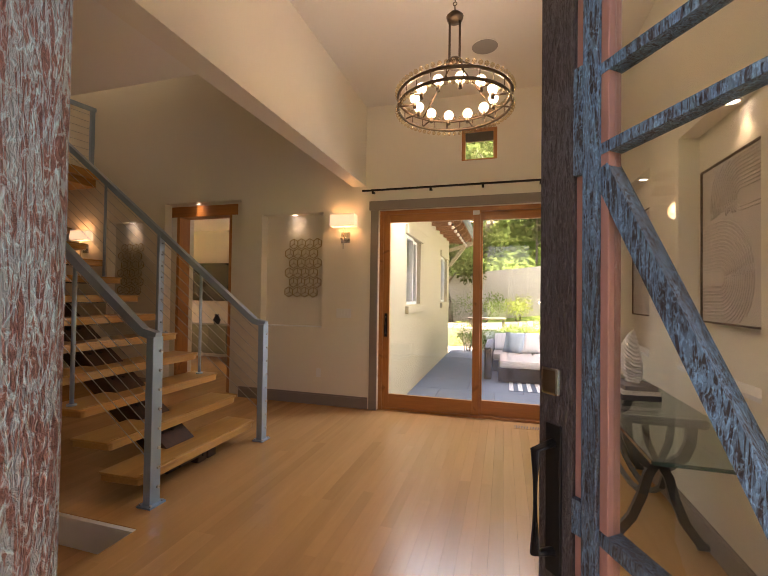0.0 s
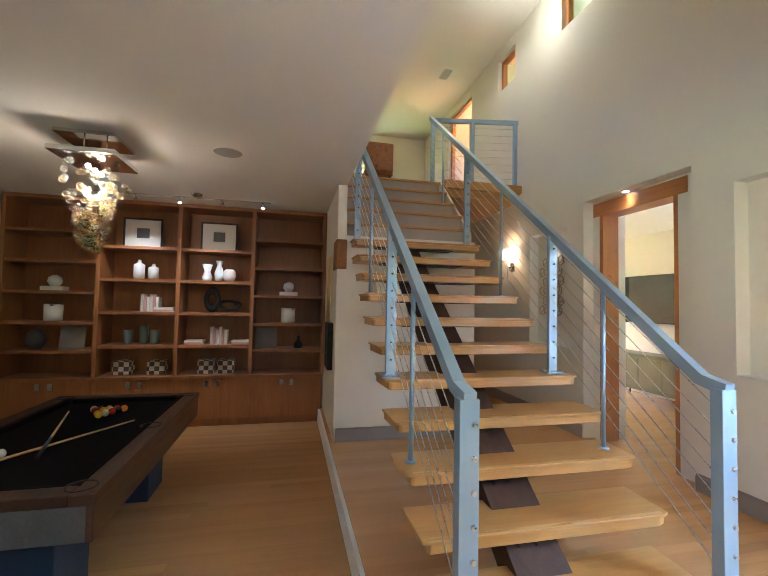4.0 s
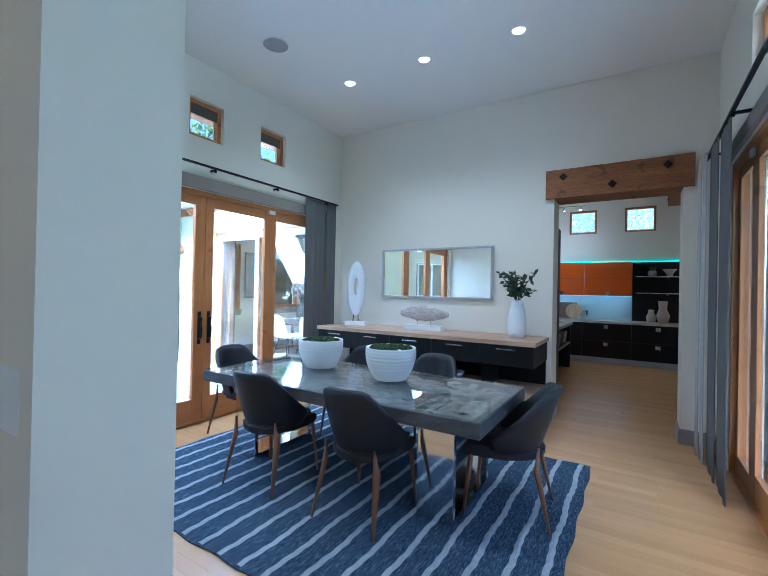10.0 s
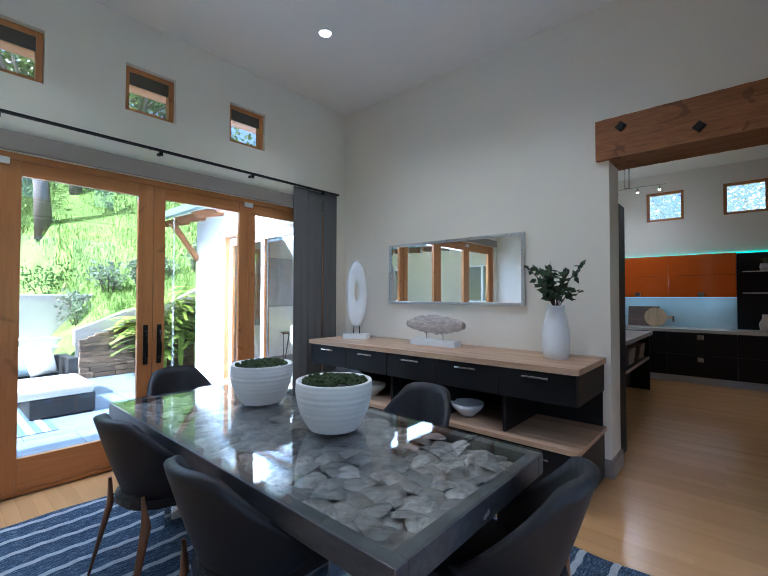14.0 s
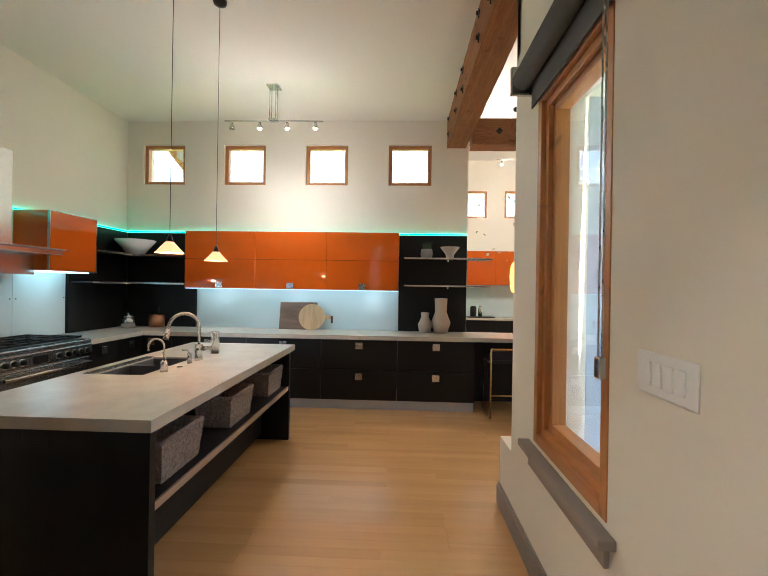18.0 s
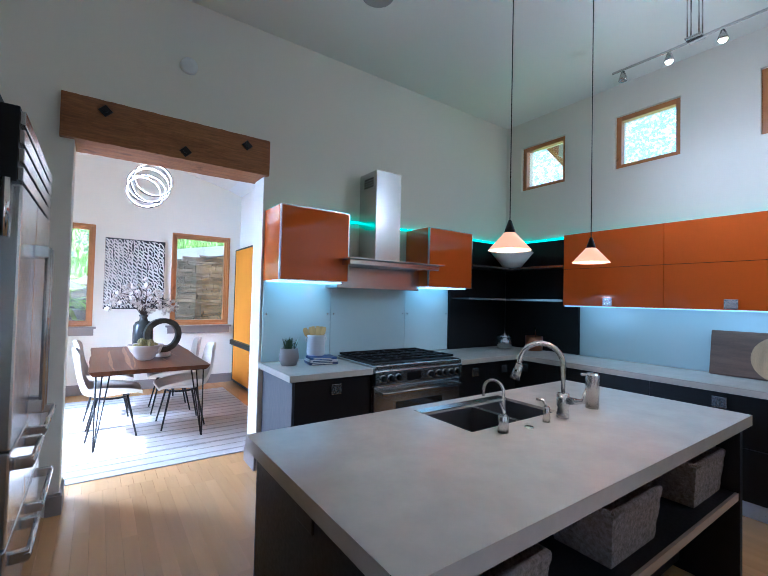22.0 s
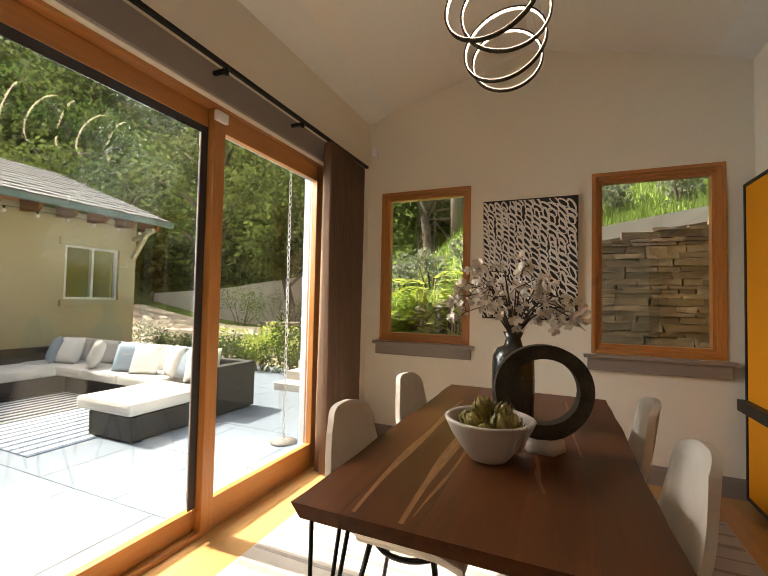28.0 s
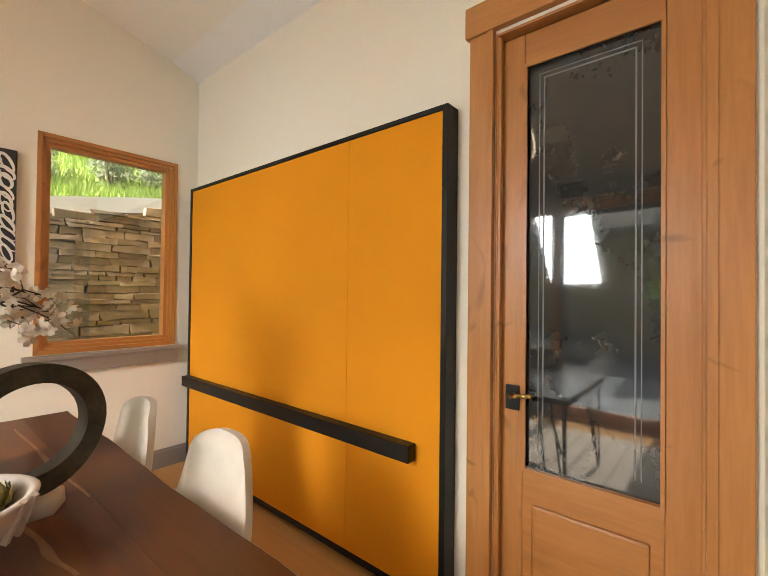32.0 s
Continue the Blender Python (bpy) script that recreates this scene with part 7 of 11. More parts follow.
for j in range(61):
    f = j / 60
    z = 0.375 * f
    wd = 0.088 * (math.sin(math.pi * (0.16 + 0.84 * f)) ** 0.75) * (1 - 0.25 * f) + 0.003
    rib = 1.0 + 0.17 * math.sin(j * math.pi / 2.0)
    lean = 0.035 * math.sin(math.pi * f) - 0.02 * f
    ring_v = []
    for k in range(20):
        a = 2 * math.pi * k / 20
        dent = 0.55 if math.cos(a - 3.6) > 0.86 else 1.0
        ring_v.append(bm.verts.new((0.58 * wd * math.sin(a) * rib * dent + 0.3 * lean, wd * math.cos(a) * rib * dent + lean, z + 0.045 * math.cos(a) * math.sin(math.pi * f))))
    secs.append(ring_v)
for a, c in zip(secs, secs[1:]):
    for k in range(20):
        bm.faces.new((a[k], a[(k + 1) % 20], c[(k + 1) % 20], c[k])).smooth = True
bm.faces.new(secs[0])
bm.faces.new(secs[-1])
part("ribbed_pod", bm, CERAMIC, u)
# chandelier
ch = thing("chandelier", "bronze ring chandelier with crystal beads and round bulbs", "chandelier", at=(-0.335, 2.79, 2.80))
BRZ = surface("chandelier_bronze", (0.12, 0.085, 0.055), 0.35, 0.8, var=0.15)
for z in (-0.035, 0.035):
    part("ring", ring(B(), (0, 0, z), 0.385, 0.011, 48, 8), BRZ, ch)
for k in range(24):
    a = 2 * math.pi * k / 24
    part("rung", sweep(B(), [(0.385 * math.cos(a), 0.385 * math.sin(a), -0.035), (0.385 * math.cos(a), 0.385 * math.sin(a), 0.035)], 0.004, 5), BRZ, ch)
_bead = mesh_of(ball(B(), (0, 0, 0), 0.0155, 8), "bead", CRYSTAL)
for z, n, R in ((0.062, 60, 0.395), (-0.060, 60, 0.392)):
    for k in range(n):
        a = 2 * math.pi * k / n
        o = new("bead", _bead)
        o.parent = ch
        o.location = (R * math.cos(a), R * math.sin(a), z)
for k in range(12):
    a = 2 * math.pi * (k + 0.5) / 12
    c, s = math.cos(a), math.sin(a)
    part("spoke", sweep(B(), [(0.385 * c, 0.385 * s, -0.03), (0.26 * c, 0.26 * s, -0.015)], 0.006, 6), BRZ, ch)
    b = part("socket", sweep(B(), [(0.27 * c, 0.27 * s, -0.04), (0.27 * c, 0.27 * s, 0.0)], 0.013, 8), BRZ, ch)
    part("bulb", ball(B(), (0.27 * c, 0.27 * s, 0.030), 0.034, 12), BULB, b, "lit round bulb")
for k in range(4):
    a = math.pi / 4 + k * math.pi / 2
    part("hanger_arm", sweep(B(), [(0.385 * math.cos(a), 0.385 * math.sin(a), 0.035), (0.20 * math.cos(a), 0.20 * math.sin(a), 0.16), (0.05 * math.cos(a), 0.05 * math.sin(a), 0.27)], 0.006, 6), BRZ, ch)
part("collar", lathe(B(), [(0, 0.24), (0.05, 0.25), (0.06, 0.28), (0.045, 0.30), (0, 0.30)], 18), BRZ, ch)
for x in (-0.035, 0.035):
    part("twin_stem", sweep(B(), [(x, 0, 0.29), (x, 0, 0.58)], 0.008, 8), BRZ, ch)
part("top_collar", lathe(B(), [(0, 0.56), (0.05, 0.57), (0.06, 0.60), (0.03, 0.63), (0, 0.64)], 18), BRZ, ch)
for k in range(14):
    part("chain_link", ring(B(), (0, 0, 0.66 + k * 0.032), 0.013, 0.0035, 12, 5, Matrix.Rotation(radians(90), 3, "X") if k % 2 else Matrix.Rotation(radians(90), 3, "Y")), BRZ, ch)
part("canopy", lathe(B(), [(0, 1.06), (0.03, 1.06), (0.07, 1.085), (0.07, 1.098), (0, 1.098)], 22), BRZ, ch)
for k in range(7):
    a = 2 * math.pi * k / 7
    lamp("chandelier_bulb_lamp", "POINT", (-0.335 + 0.27 * math.cos(a), 2.79 + 0.27 * math.sin(a), 2.83), CHAND_W / 7, WARM, 0.034)
u = thing("floor_vent", "slotted metal floor register", "floor vent", at=(0.29, 4.82, 0.0))
part("frame", box(B(), -0.17, 0.17, -0.06, 0.06, 0.0, 0.004, 0.002), FLOOR, u)
for k in range(18):
    part("slot", box(B(), -0.15 + k * 0.017 + (0.006 if k > 8 else -0.006), -0.142 + k * 0.017 + (0.006 if k > 8 else -0.006), -0.045, 0.045, 0.004, 0.005), STRINGER, u)
switch((1.174, 1.935, 1.29), "x-", 1)
switch((-2.0, 4.939, 1.22), "y-", 3)
u = thing("wall_outlet", "white wall socket on the plaster wall", "socket", at=(-2.35, 4.939, 0.42))
part("plate", box(B(), -0.035, 0.035, -0.005, 0, -0.057, 0.057, 0.003), WHITE, u)
# television room through the doorway
u = thing("television", "black wall-mounted television above the sideboard", "television", at=(-6.55, 7.80, 1.71))
part("panel", box(B(), -0.75, 0.75, -0.03, 0.03, -0.43, 0.43, 0.01), DARKGLASS, u)
u = thing("media_cabinet", "green-grey sideboard under the television", "sideboard", at=(-6.25, 7.45, 0))
part("body", box(B(), -0.9, 0.9, -0.22, 0.22, 0.18, 0.78, 0.01), surface("green_grey_paint", (0.24, 0.25, 0.17), 0.5), u)
for x in (-0.44, 0.02, 0.45):
    part("drawer_front", box(B(), x - 0.2, x + 0.22, -0.235, -0.221, 0.24, 0.72, 0.004), surface("green_grey_front", (0.27, 0.28, 0.19), 0.5), u)
for x, y in ((-0.8, -0.18), (0.8, -0.18), (-0.8, 0.18), (0.8, 0.18)):
    part("leg", sweep(B(), [(x, y, 0.0), (x * 0.95, y * 0.9, 0.18)], 0.014, 8), BLACKMETAL, u)
single("dark_vase", lathe(B(), [(0, 0), (0.05, 0), (0.08, 0.10), (0.04, 0.17), (0.05, 0.22), (0.04, 0.22), (0.03, 0.16), (0, 0.15)], 18), BLACKMETAL, "small dark vase on the sideboard", "vase", "", (-5.95, 7.40, 0.782))
wall("wall_tv_room", "x", 7.85, 8.0, -9.6, -1.75, 0, 2.9)
# upper landing: fan, chair and low wall
u = thing("ceiling_fan", "dark ceiling fan at rest over the landing", "ceiling fan", at=(-9.3, 2.75, 5.3))
part("rod", sweep(B(), [(0, 0, 0), (0, 0, 0.64)], 0.015, 8), BLACKMETAL, u)
part("motor", lathe(B(), [(0, -0.08), (0.10, -0.07), (0.12, 0.0), (0.06, 0.06), (0, 0.06)], 20), BLACKMETAL, u)
for k in range(3):
    a = radians(25 + 120 * k)
    bl = part("blade", box(B(), 0.10, 0.62, -0.06, 0.06, -0.01, 0.0, 0.004), BLACKMETAL, u)
    bl.matrix_basis = pose(0, 0, 0, 8, 0, math.degrees(a))
u = thing("desk_chair", "dark leather chair back on the upper landing", "chair", at=(-7.5, 2.95, 3.36))
part("back", box(B(), -0.04, 0.04, -0.25, 0.25, 0.45, 0.95, 0.035), TIMBER_X, u)
part("seat", box(B(), -0.5, 0.0, -0.25, 0.25, 0.40, 0.47, 0.02), TIMBER_X, u)
for x, y in ((-0.45, -0.2), (-0.45, 0.2), (-0.03, -0.2), (-0.03, 0.2)):
    part("leg", sweep(B(), [(x, y, 0), (x, y, 0.42)], 0.016, 8), BLACKMETAL, u)
single("landing_cabinet", box(B(), -8.6, -8.1, 2.2, 3.0, 3.36, 3.95, 0.01), TIMBER_X, "brown cabinet on the upper landing", "cabinet")
u = thing("air_vent", "white slotted ceiling vent", "vent", at=(-7.9, 4.3, 5.949))
part("frame", box(B(), -0.20, 0.20, -0.10, 0.10, -0.008, 0, 0.002), WHITE, u)
for k in range(6):
    part("slat", box(B(), -0.17, 0.17, -0.078 + k * 0.028, -0.064 + k * 0.028, -0.012, -0.008), GREYPOT, u)
u = thing("dome_light", "frosted glass dome ceiling light", "ceiling light", at=(-5.45, 4.38, 5.948))
part("dome", lathe(B(), [(0, -0.22), (0.12, -0.20), (0.23, -0.12), (0.27, -0.02), (0.27, 0)], 28), glow("frosted_dome", (1.0, 0.86, 0.56), 0.14), u)
part("rim", ring(B(), (0, 0, -0.015), 0.225, 0.012, 36, 8), BRASS, u)
lamp("dome_lamp", "POINT", (-5.45, 4.38, 5.45), 2.4, (1.0, 0.84, 0.58), 0.12)

# ---- games room ----
sh = thing("bookcase", "built-in brown wood bookcase filling the wall", "bookcase", at=(-6.77, 0, -0.19))
ys = (-2.02, -0.94, 0.03, 1.0, 2.01)
part("back", box(B(), -0.49, -0.46, -2.18, 2.02, 0, 3.05), SHELFWOOD, sh)
for y in ys:
    part("upright", box(B(), -0.455, 0.0, y - 0.025, y + 0.025, 0.70, 3.05, 0.002), SHELFWOOD, sh)
part("top_board", box(B(), -0.455, 0.004, -2.045, 2.02, 3.0, 3.05, 0.002), SHELFWOOD, sh)
part("counter", box(B(), -0.455, 0.03, -2.05, 2.02, 0.66, 0.70, 0.003), SHELFWOOD, sh)
part("plinth", box(B(), -0.42, -0.04, -2.05, 2.02, 0.0, 0.10), SHELFWOOD, sh)
for i, (a, b) in enumerate(zip(ys, ys[1:])):
    lv = (2.62, 2.22, 1.82, 1.42, 1.05) if i in (0, 3) else (2.44, 2.0, 1.56, 1.11)
    for z in lv:
        part("shelf", box(B(), -0.455, -0.015, a + 0.026, b - 0.026, z - 0.04, z, 0.002), SHELFWOOD, sh)
    part("cupboard_body", box(B(), -0.42, -0.022, a, b, 0.10, 0.66), SHELFWOOD, sh)
    m = (a + b) / 2
    for c, d, h in ((a + 0.004, m - 0.002, m - 0.07), (m + 0.002, b - 0.004, m + 0.07)):
        dd = part("cupboard_door", box(B(), -0.02, 0.0, c, d, 0.105, 0.655, 0.002), SHELFWOOD_D, sh)
        part("square_pull", box(B(), 0.0, 0.012, h - 0.028, h + 0.028, 0.54, 0.63, 0.004), STAINLESS, dd)
def on_shelf(name, bm, mat, label, cat, y, z, x=-6.98, group="", turn=0):
    return single(name, bm, mat, label, cat, group, (x, y, z - 0.19), turn)
WHITEVASE = CERAMIC
for y, z, h, r in ((-0.52, 2.0, 0.27, 0.07), (-0.34, 2.0, 0.22, 0.065)):
    on_shelf("bottle_vase", lathe(B(), [(0, 0), (r, 0), (r, h * 0.75), (r * 0.35, h * 0.85), (r * 0.3, h), (r * 0.2, h), (0, h * 0.9)], 18), WHITEVASE, "white ceramic bottle vase", "vase", y, z, group="shelf vases")
on_shelf("flared_vase", lathe(B(), [(0, 0), (0.06, 0), (0.07, 0.06), (0.04, 0.14), (0.07, 0.24), (0.06, 0.24), (0.03, 0.14), (0, 0.05)], 18), WHITEVASE, "white waisted vase on the shelf", "vase", 0.36, 2.0, group="shelf vases")
on_shelf("tall_vase", lathe(B(), [(0, 0), (0.055, 0), (0.065, 0.12), (0.03, 0.23), (0.05, 0.30), (0.04, 0.30), (0.02, 0.22), (0, 0.2)], 18), WHITEVASE, "tall white vase with a dark neck", "vase", 0.52, 2.0, group="shelf vases")
on_shelf("round_jar", lathe(B(), [(0, 0), (0.06, 0), (0.095, 0.08), (0.08, 0.15), (0.05, 0.18), (0.04, 0.17), (0, 0.10)], 20), WHITEVASE, "round white jar on the shelf", "jar", 0.66, 2.0, group="shelf vases")
bm = B()
ring(bm, (0, -0.12, 0.16), 0.085, 0.042, 24, 10, Matrix.Rotation(radians(90), 3, "Y") @ Matrix.Diagonal((1.5, 0.9, 1)).to_3x3())
ring(bm, (0, 0.10, 0.085), 0.10, 0.040, 24, 10, Matrix.Rotation(radians(90), 3, "Y") @ Matrix.Diagonal((0.55, 1.4, 1)).to_3x3())
on_shelf("knot_sculpture", bm, BLACKMETAL, "black looped sculpture on a book", "sculpture", 0.56, 1.58)
for y0, n, z, lean in ((-0.46, 6, 1.56, 0), (0.44, 6, 1.11, 0)):
    u = thing("book_row", "row of pale upright books", "books", "shelf books", (-6.98, y0, z - 0.19))
    for k in range(n):
        w, h = 0.032, 0.24 - 0.02 * (k % 3)
        part("book", box(B(), -0.09, 0.08, k * 0.038, k * 0.038 + w, 0, h, 0.002), (BOOKS[0], BOOKS[4], PAPER)[k % 3], u)
for y0, z in ((-0.16, 1.56), (0.24, 1.11), (0.86, 1.11)):
    u = thing("book_pile", "two books lying flat", "books", "shelf books", (-6.98, y0, z - 0.19))
    for k in range(2):
        part("book", box(B(), -0.10, 0.10, -0.13, 0.13 - 0.02 * k, k * 0.03, k * 0.03 + 0.028, 0.002), (BOOKS[4], PAPER)[k], u)
for y, h in ((-0.62, 0.19), (-0.43, 0.25), (-0.29, 0.19)):
    on_shelf("tumbler_vase", lathe(B(), [(0, 0), (0.04, 0), (0.055, h * 0.3), (0.06, h), (0.05, h), (0.04, 0.05), (0, 0.04)], 18), surface("teal_glaze", (0.13, 0.17, 0.16), 0.35, var=0.2), "grey-teal glazed tumbler vase", "vase", y, 1.11, group="shelf vases")
PATTERN = Nodes("patterned_weave")
_ck = PATTERN.n("TexChecker", Scale=16.0, Color1=(0.5, 0.42, 0.32, 1), Color2=(0.06, 0.045, 0.035, 1))
PATTERN.l(PATTERN.coords((1, 1, 1)), _ck.inputs["Vector"])
PATTERN.l(_ck.outputs["Color"], PATTERN.b.inputs["Base Color"])
PATTERN.set(rough=0.8)
for y in (-0.66, -0.24, 0.40, 0.66):
    on_shelf("patterned_cube", box(B(), -0.10, 0.10, -0.11, 0.11, 0, 0.19, 0.02), PATTERN.m, "patterned woven cube box", "box", y, 0.70, group="patterned boxes")
for y in (-0.50, 0.50):
    u = thing("framed_print", "small print with a wide white mat in a black frame", "picture", "framed prints", (-7.02, y, 2.25))
    bm = box(B(), -0.012, 0.0, -0.25, 0.25, 0.0, 0.42)
    part("mat_board", box(B(), 0.0, 0.004, -0.225, 0.225, 0.025, 0.395), PAPER, u)
    part("print", box(B(), 0.004, 0.006, -0.08, 0.08, 0.14, 0.28), BOOKS[1], u)
    part("backing", bm, BLACKMETAL, u)
    for q in ((-0.25, -0.225, 0, 0.42), (0.225, 0.25, 0, 0.42), (-0.225, 0.225, 0, 0.025), (-0.225, 0.225, 0.395, 0.42)):
        part("frame_bar", box(B(), 0.0, 0.014, *q, 0.002), BLACKMETAL, u)
for y in (-1.52, 1.50):
    on_shelf("stone_orb", lathe(B(), [(0, 0), (0.05, 0.005), (0.085, 0.06), (0.07, 0.12), (0.02, 0.15), (0, 0.15)], 16, wob=0.05), WHITEVASE, "white ceramic orb on a book", "ornament", y, 1.876, group="shelf orbs")
    on_shelf("white_book", box(B(), -0.08, 0.08, -0.13, 0.13, 0, 0.055, 0.003), PAPER, "thick white book lying flat", "book", y, 1.82, group="shelf books")
    u = thing("potted_plant", "small dark plant in a white planter", "potted plant", "shelf plants", (-6.98, y, 1.23))
    part("planter", lathe(B(), [(0, 0), (0.10, 0), (0.105, 0.22), (0.095, 0.22), (0.09, 0.16), (0, 0.16)], 22), WHITEVASE, u)
    bm, rng = B(), random.Random(int(y * 10) + 40)
    for k in range(26):
        a, t = rng.uniform(0, 6.28), rng.uniform(0.02, 0.09)
        c = Vector((t * math.cos(a), t * math.sin(a), 0.19))
        d = Vector((math.cos(a), math.sin(a), rng.uniform(0.3, 1.2))).normalized() * 0.06
        s = Vector((-math.sin(a), math.cos(a), 0)) * 0.02
        v = [bm.verts.new(q) for q in (c, c + d * 0.5 + s, c + d, c + d * 0.5 - s)]
        bm.faces.new(v)
    tagged(part("leaves", bm, LEAF, u), kind="stuff")
for y in (-1.28, 1.20):
    u = thing("tablet_frame", "grey leaning picture frame", "picture frame", "grey frames", (-6.95, y, 0.86))
    bm = box(B(), -0.008, 0.008, -0.15, 0.15, 0, 0.30, 0.003)
    bmesh.ops.rotate(bm, verts=bm.verts, cent=(0, 0, 0), matrix=Matrix.Rotation(radians(-10), 3, "Y"))
    part("frame", bm, GREYPOT, u)
on_shelf("striped_jar", lathe(B(), [(0, 0), (0.06, 0), (0.12, 0.10), (0.10, 0.20), (0.04, 0.26), (0, 0.26)], 20), BOOKS[1], "dark striped round jar", "jar", -1.70, 1.05)
on_shelf("small_bottle", lathe(B(), [(0, 0), (0.06, 0), (0.065, 0.06), (0.02, 0.12), (0.025, 0.18), (0, 0.18)], 16), BLACKMETAL, "small black bottle on the shelf", "bottle", 1.66, 1.05)
# billiard table
pt = thing("pool_table", "dark wood billiard table with black felt", "pool table", at=(-4.12, 0.035, -0.19))
L, W2 = 1.13, 0.62
part("slate_bed", box(B(), -L + 0.12, L - 0.12, -W2 + 0.12, W2 - 0.12, 0.70, 0.745), FELT, pt, "black felt bed")
for q in ((-L + 0.10, L - 0.10, W2 - 0.16, W2 - 0.115), (-L + 0.10, L - 0.10, -W2 + 0.115, -W2 + 0.16)):
    part("cushion", box(B(), q[0] + 0.05, q[1] - 0.05, q[2], q[3], 0.745, 0.782, 0.008), FELT, pt)
for q in ((-L + 0.115, -L + 0.16), (L - 0.16, L - 0.115)):
    part("cushion", box(B(), *q, -W2 + 0.18, W2 - 0.18, 0.745, 0.782, 0.008), FELT, pt)
for q in ((-L, L, W2 - 0.115, W2), (-L, L, -W2, -W2 + 0.115), (-L, -L + 0.115, -W2 + 0.116, W2 - 0.116), (L - 0.115, L, -W2 + 0.116, W2 - 0.116)):
    part("rail", box(B(), *q, 0.735, 0.79, 0.006), POOLWOOD, pt)
for q in ((-L + 0.01, L - 0.01, W2 - 0.04, W2 - 0.01), (-L + 0.01, L - 0.01, -W2 + 0.01, -W2 + 0.04)):
    part("apron", box(B(), *q, 0.56, 0.733, 0.004), POOLWOOD, pt)
for q in ((-L + 0.01, -L + 0.04), (L - 0.04, L - 0.01)):
    part("end_apron", box(B(), *q, -W2 + 0.04, W2 - 0.04, 0.56, 0.733, 0.004), POOLBASE, pt, "pale grey end board")
for sx in (-1, 0, 1):
    for sy in (-1, 1):
        part("pocket", lathe(B(), [(0, -0.10), (0.05, -0.09), (0.062, 0.0), (0.072, 0.004), (0.072, -0.004), (0.055, -0.10)], 18, (sx * (L - 0.105), sy * (W2 - 0.105), 0.79)), BLACKMETAL, pt, "black leather pocket")
for sx in (-0.72, 0.72):
    part("pedestal", box(B(), sx - 0.2, sx + 0.2, -0.36, 0.36, 0.0, 0.56, 0.01), surface("deep_blue_pedestal", (0.012, 0.03, 0.075), 0.5), pt)
part("ball_return", box(B(), 0.921, 0.94, -0.28, -0.12, 0.28, 0.42, 0.004), POOLWOOD, pt)
def ball_at(name, x, y, col, label):
    single(name, ball(B(), (0, 0, 0.0285), 0.0285, 14), surface("ball_" + name + str(round(x, 2)) + str(round(y, 2)), col, 0.12, var=0.02, bump=0, coat=0.5), label, "billiard ball", "billiard balls", (-4.12 + x, 0.035 + y, 0.556))
ball_at("cue_ball", 0.42, -0.18, (0.75, 0.72, 0.62), "ivory white cue ball on the felt")
cols = ((0.7, 0.45, 0.02), (0.6, 0.04, 0.02), (0.75, 0.2, 0.02), (0.6, 0.5, 0.3), (0.02, 0.02, 0.02))
for r in range(5):
    for k in range(r + 1):
        ball_at("billiard_ball", -0.42 - r * 0.05, (k - r / 2) * 0.058, cols[(r * 2 + k) % 5], "glossy coloured billiard ball in the rack")
for a, b in (((0.95, -0.40, 0.578), (-0.25, 0.32, 0.575)), ((0.60, 0.10, 0.602), (-0.50, -0.25, 0.60))):
    u = thing("pool_cue", "pale wood pool cue with a dark butt lying on the felt", "pool cue", "pool cues", (-4.12, 0.035, 0))
    A, C = Vector(a), Vector(b)
    part("shaft", sweep(B(), [A.lerp(C, 0.35), C], [0.009, 0.006], 8), SPOONWOOD, u)
    part("butt", sweep(B(), [A, A.lerp(C, 0.35)], [0.014, 0.009], 8), BLACKMETAL, u)
u = thing("cue_rack", "black wall rack holding pool cues", "cue rack", at=(-5.75, 2.028, 0.75))
part("rack_lower", box(B(), -0.22, 0.22, -0.06, 0, 0.0, 0.55, 0.006), BLACKMETAL, u)
for k in range(4):
    part("cue", sweep(B(), [(-0.15 + k * 0.1, -0.045, 0.5), (-0.15 + k * 0.1, -0.03, 1.35)], [0.012, 0.006], 7), SPOONWOOD, u)
# crystal chandelier
pc = thing("crystal_chandelier", "cascade chandelier of clear glass balls", "chandelier", at=(-4.6, -0.10, 2.87))
part("canopy", box(B(), -0.22, 0.22, -0.22, 0.22, -0.03, -0.001, 0.004), CHROME, pc)
part("frame", box(B(), -0.26, 0.26, -0.24, 0.24, -0.19, -0.15, 0.004), CHROME, pc)
for x in (-0.2, 0.2):
    part("stem", sweep(B(), [(x, 0, -0.16), (x, 0, -0.03)], 0.006, 6), CHROME, pc)
_cb = mesh_of(ball(B(), (0, 0, 0), 0.030, 9), "glass_ball", CRYSTAL)
rng = random.Random(3)
for k in range(170):
    f = rng.random() ** 0.75
    r = 0.24 * (1 - 0.78 * f)
    o = new("glass_ball", _cb)
    o.parent = pc
    o.location = (rng.uniform(-r, r) * 1.05, rng.uniform(-r, r), -0.21 - 0.74 * f)
for k in range(3):
    part("bulb", ball(B(), (-0.12 + 0.12 * k, 0, -0.26), 0.02, 8), BULB, pc)
u = thing("track_light", "steel track with small spots over the bookcase", "track light", "track lights", (-6.2, 0.35, 2.868))
part("canopy", lathe(B(), [(0, -0.03), (0.06, -0.03), (0.07, -0.001)], 18), STAINLESS, u)
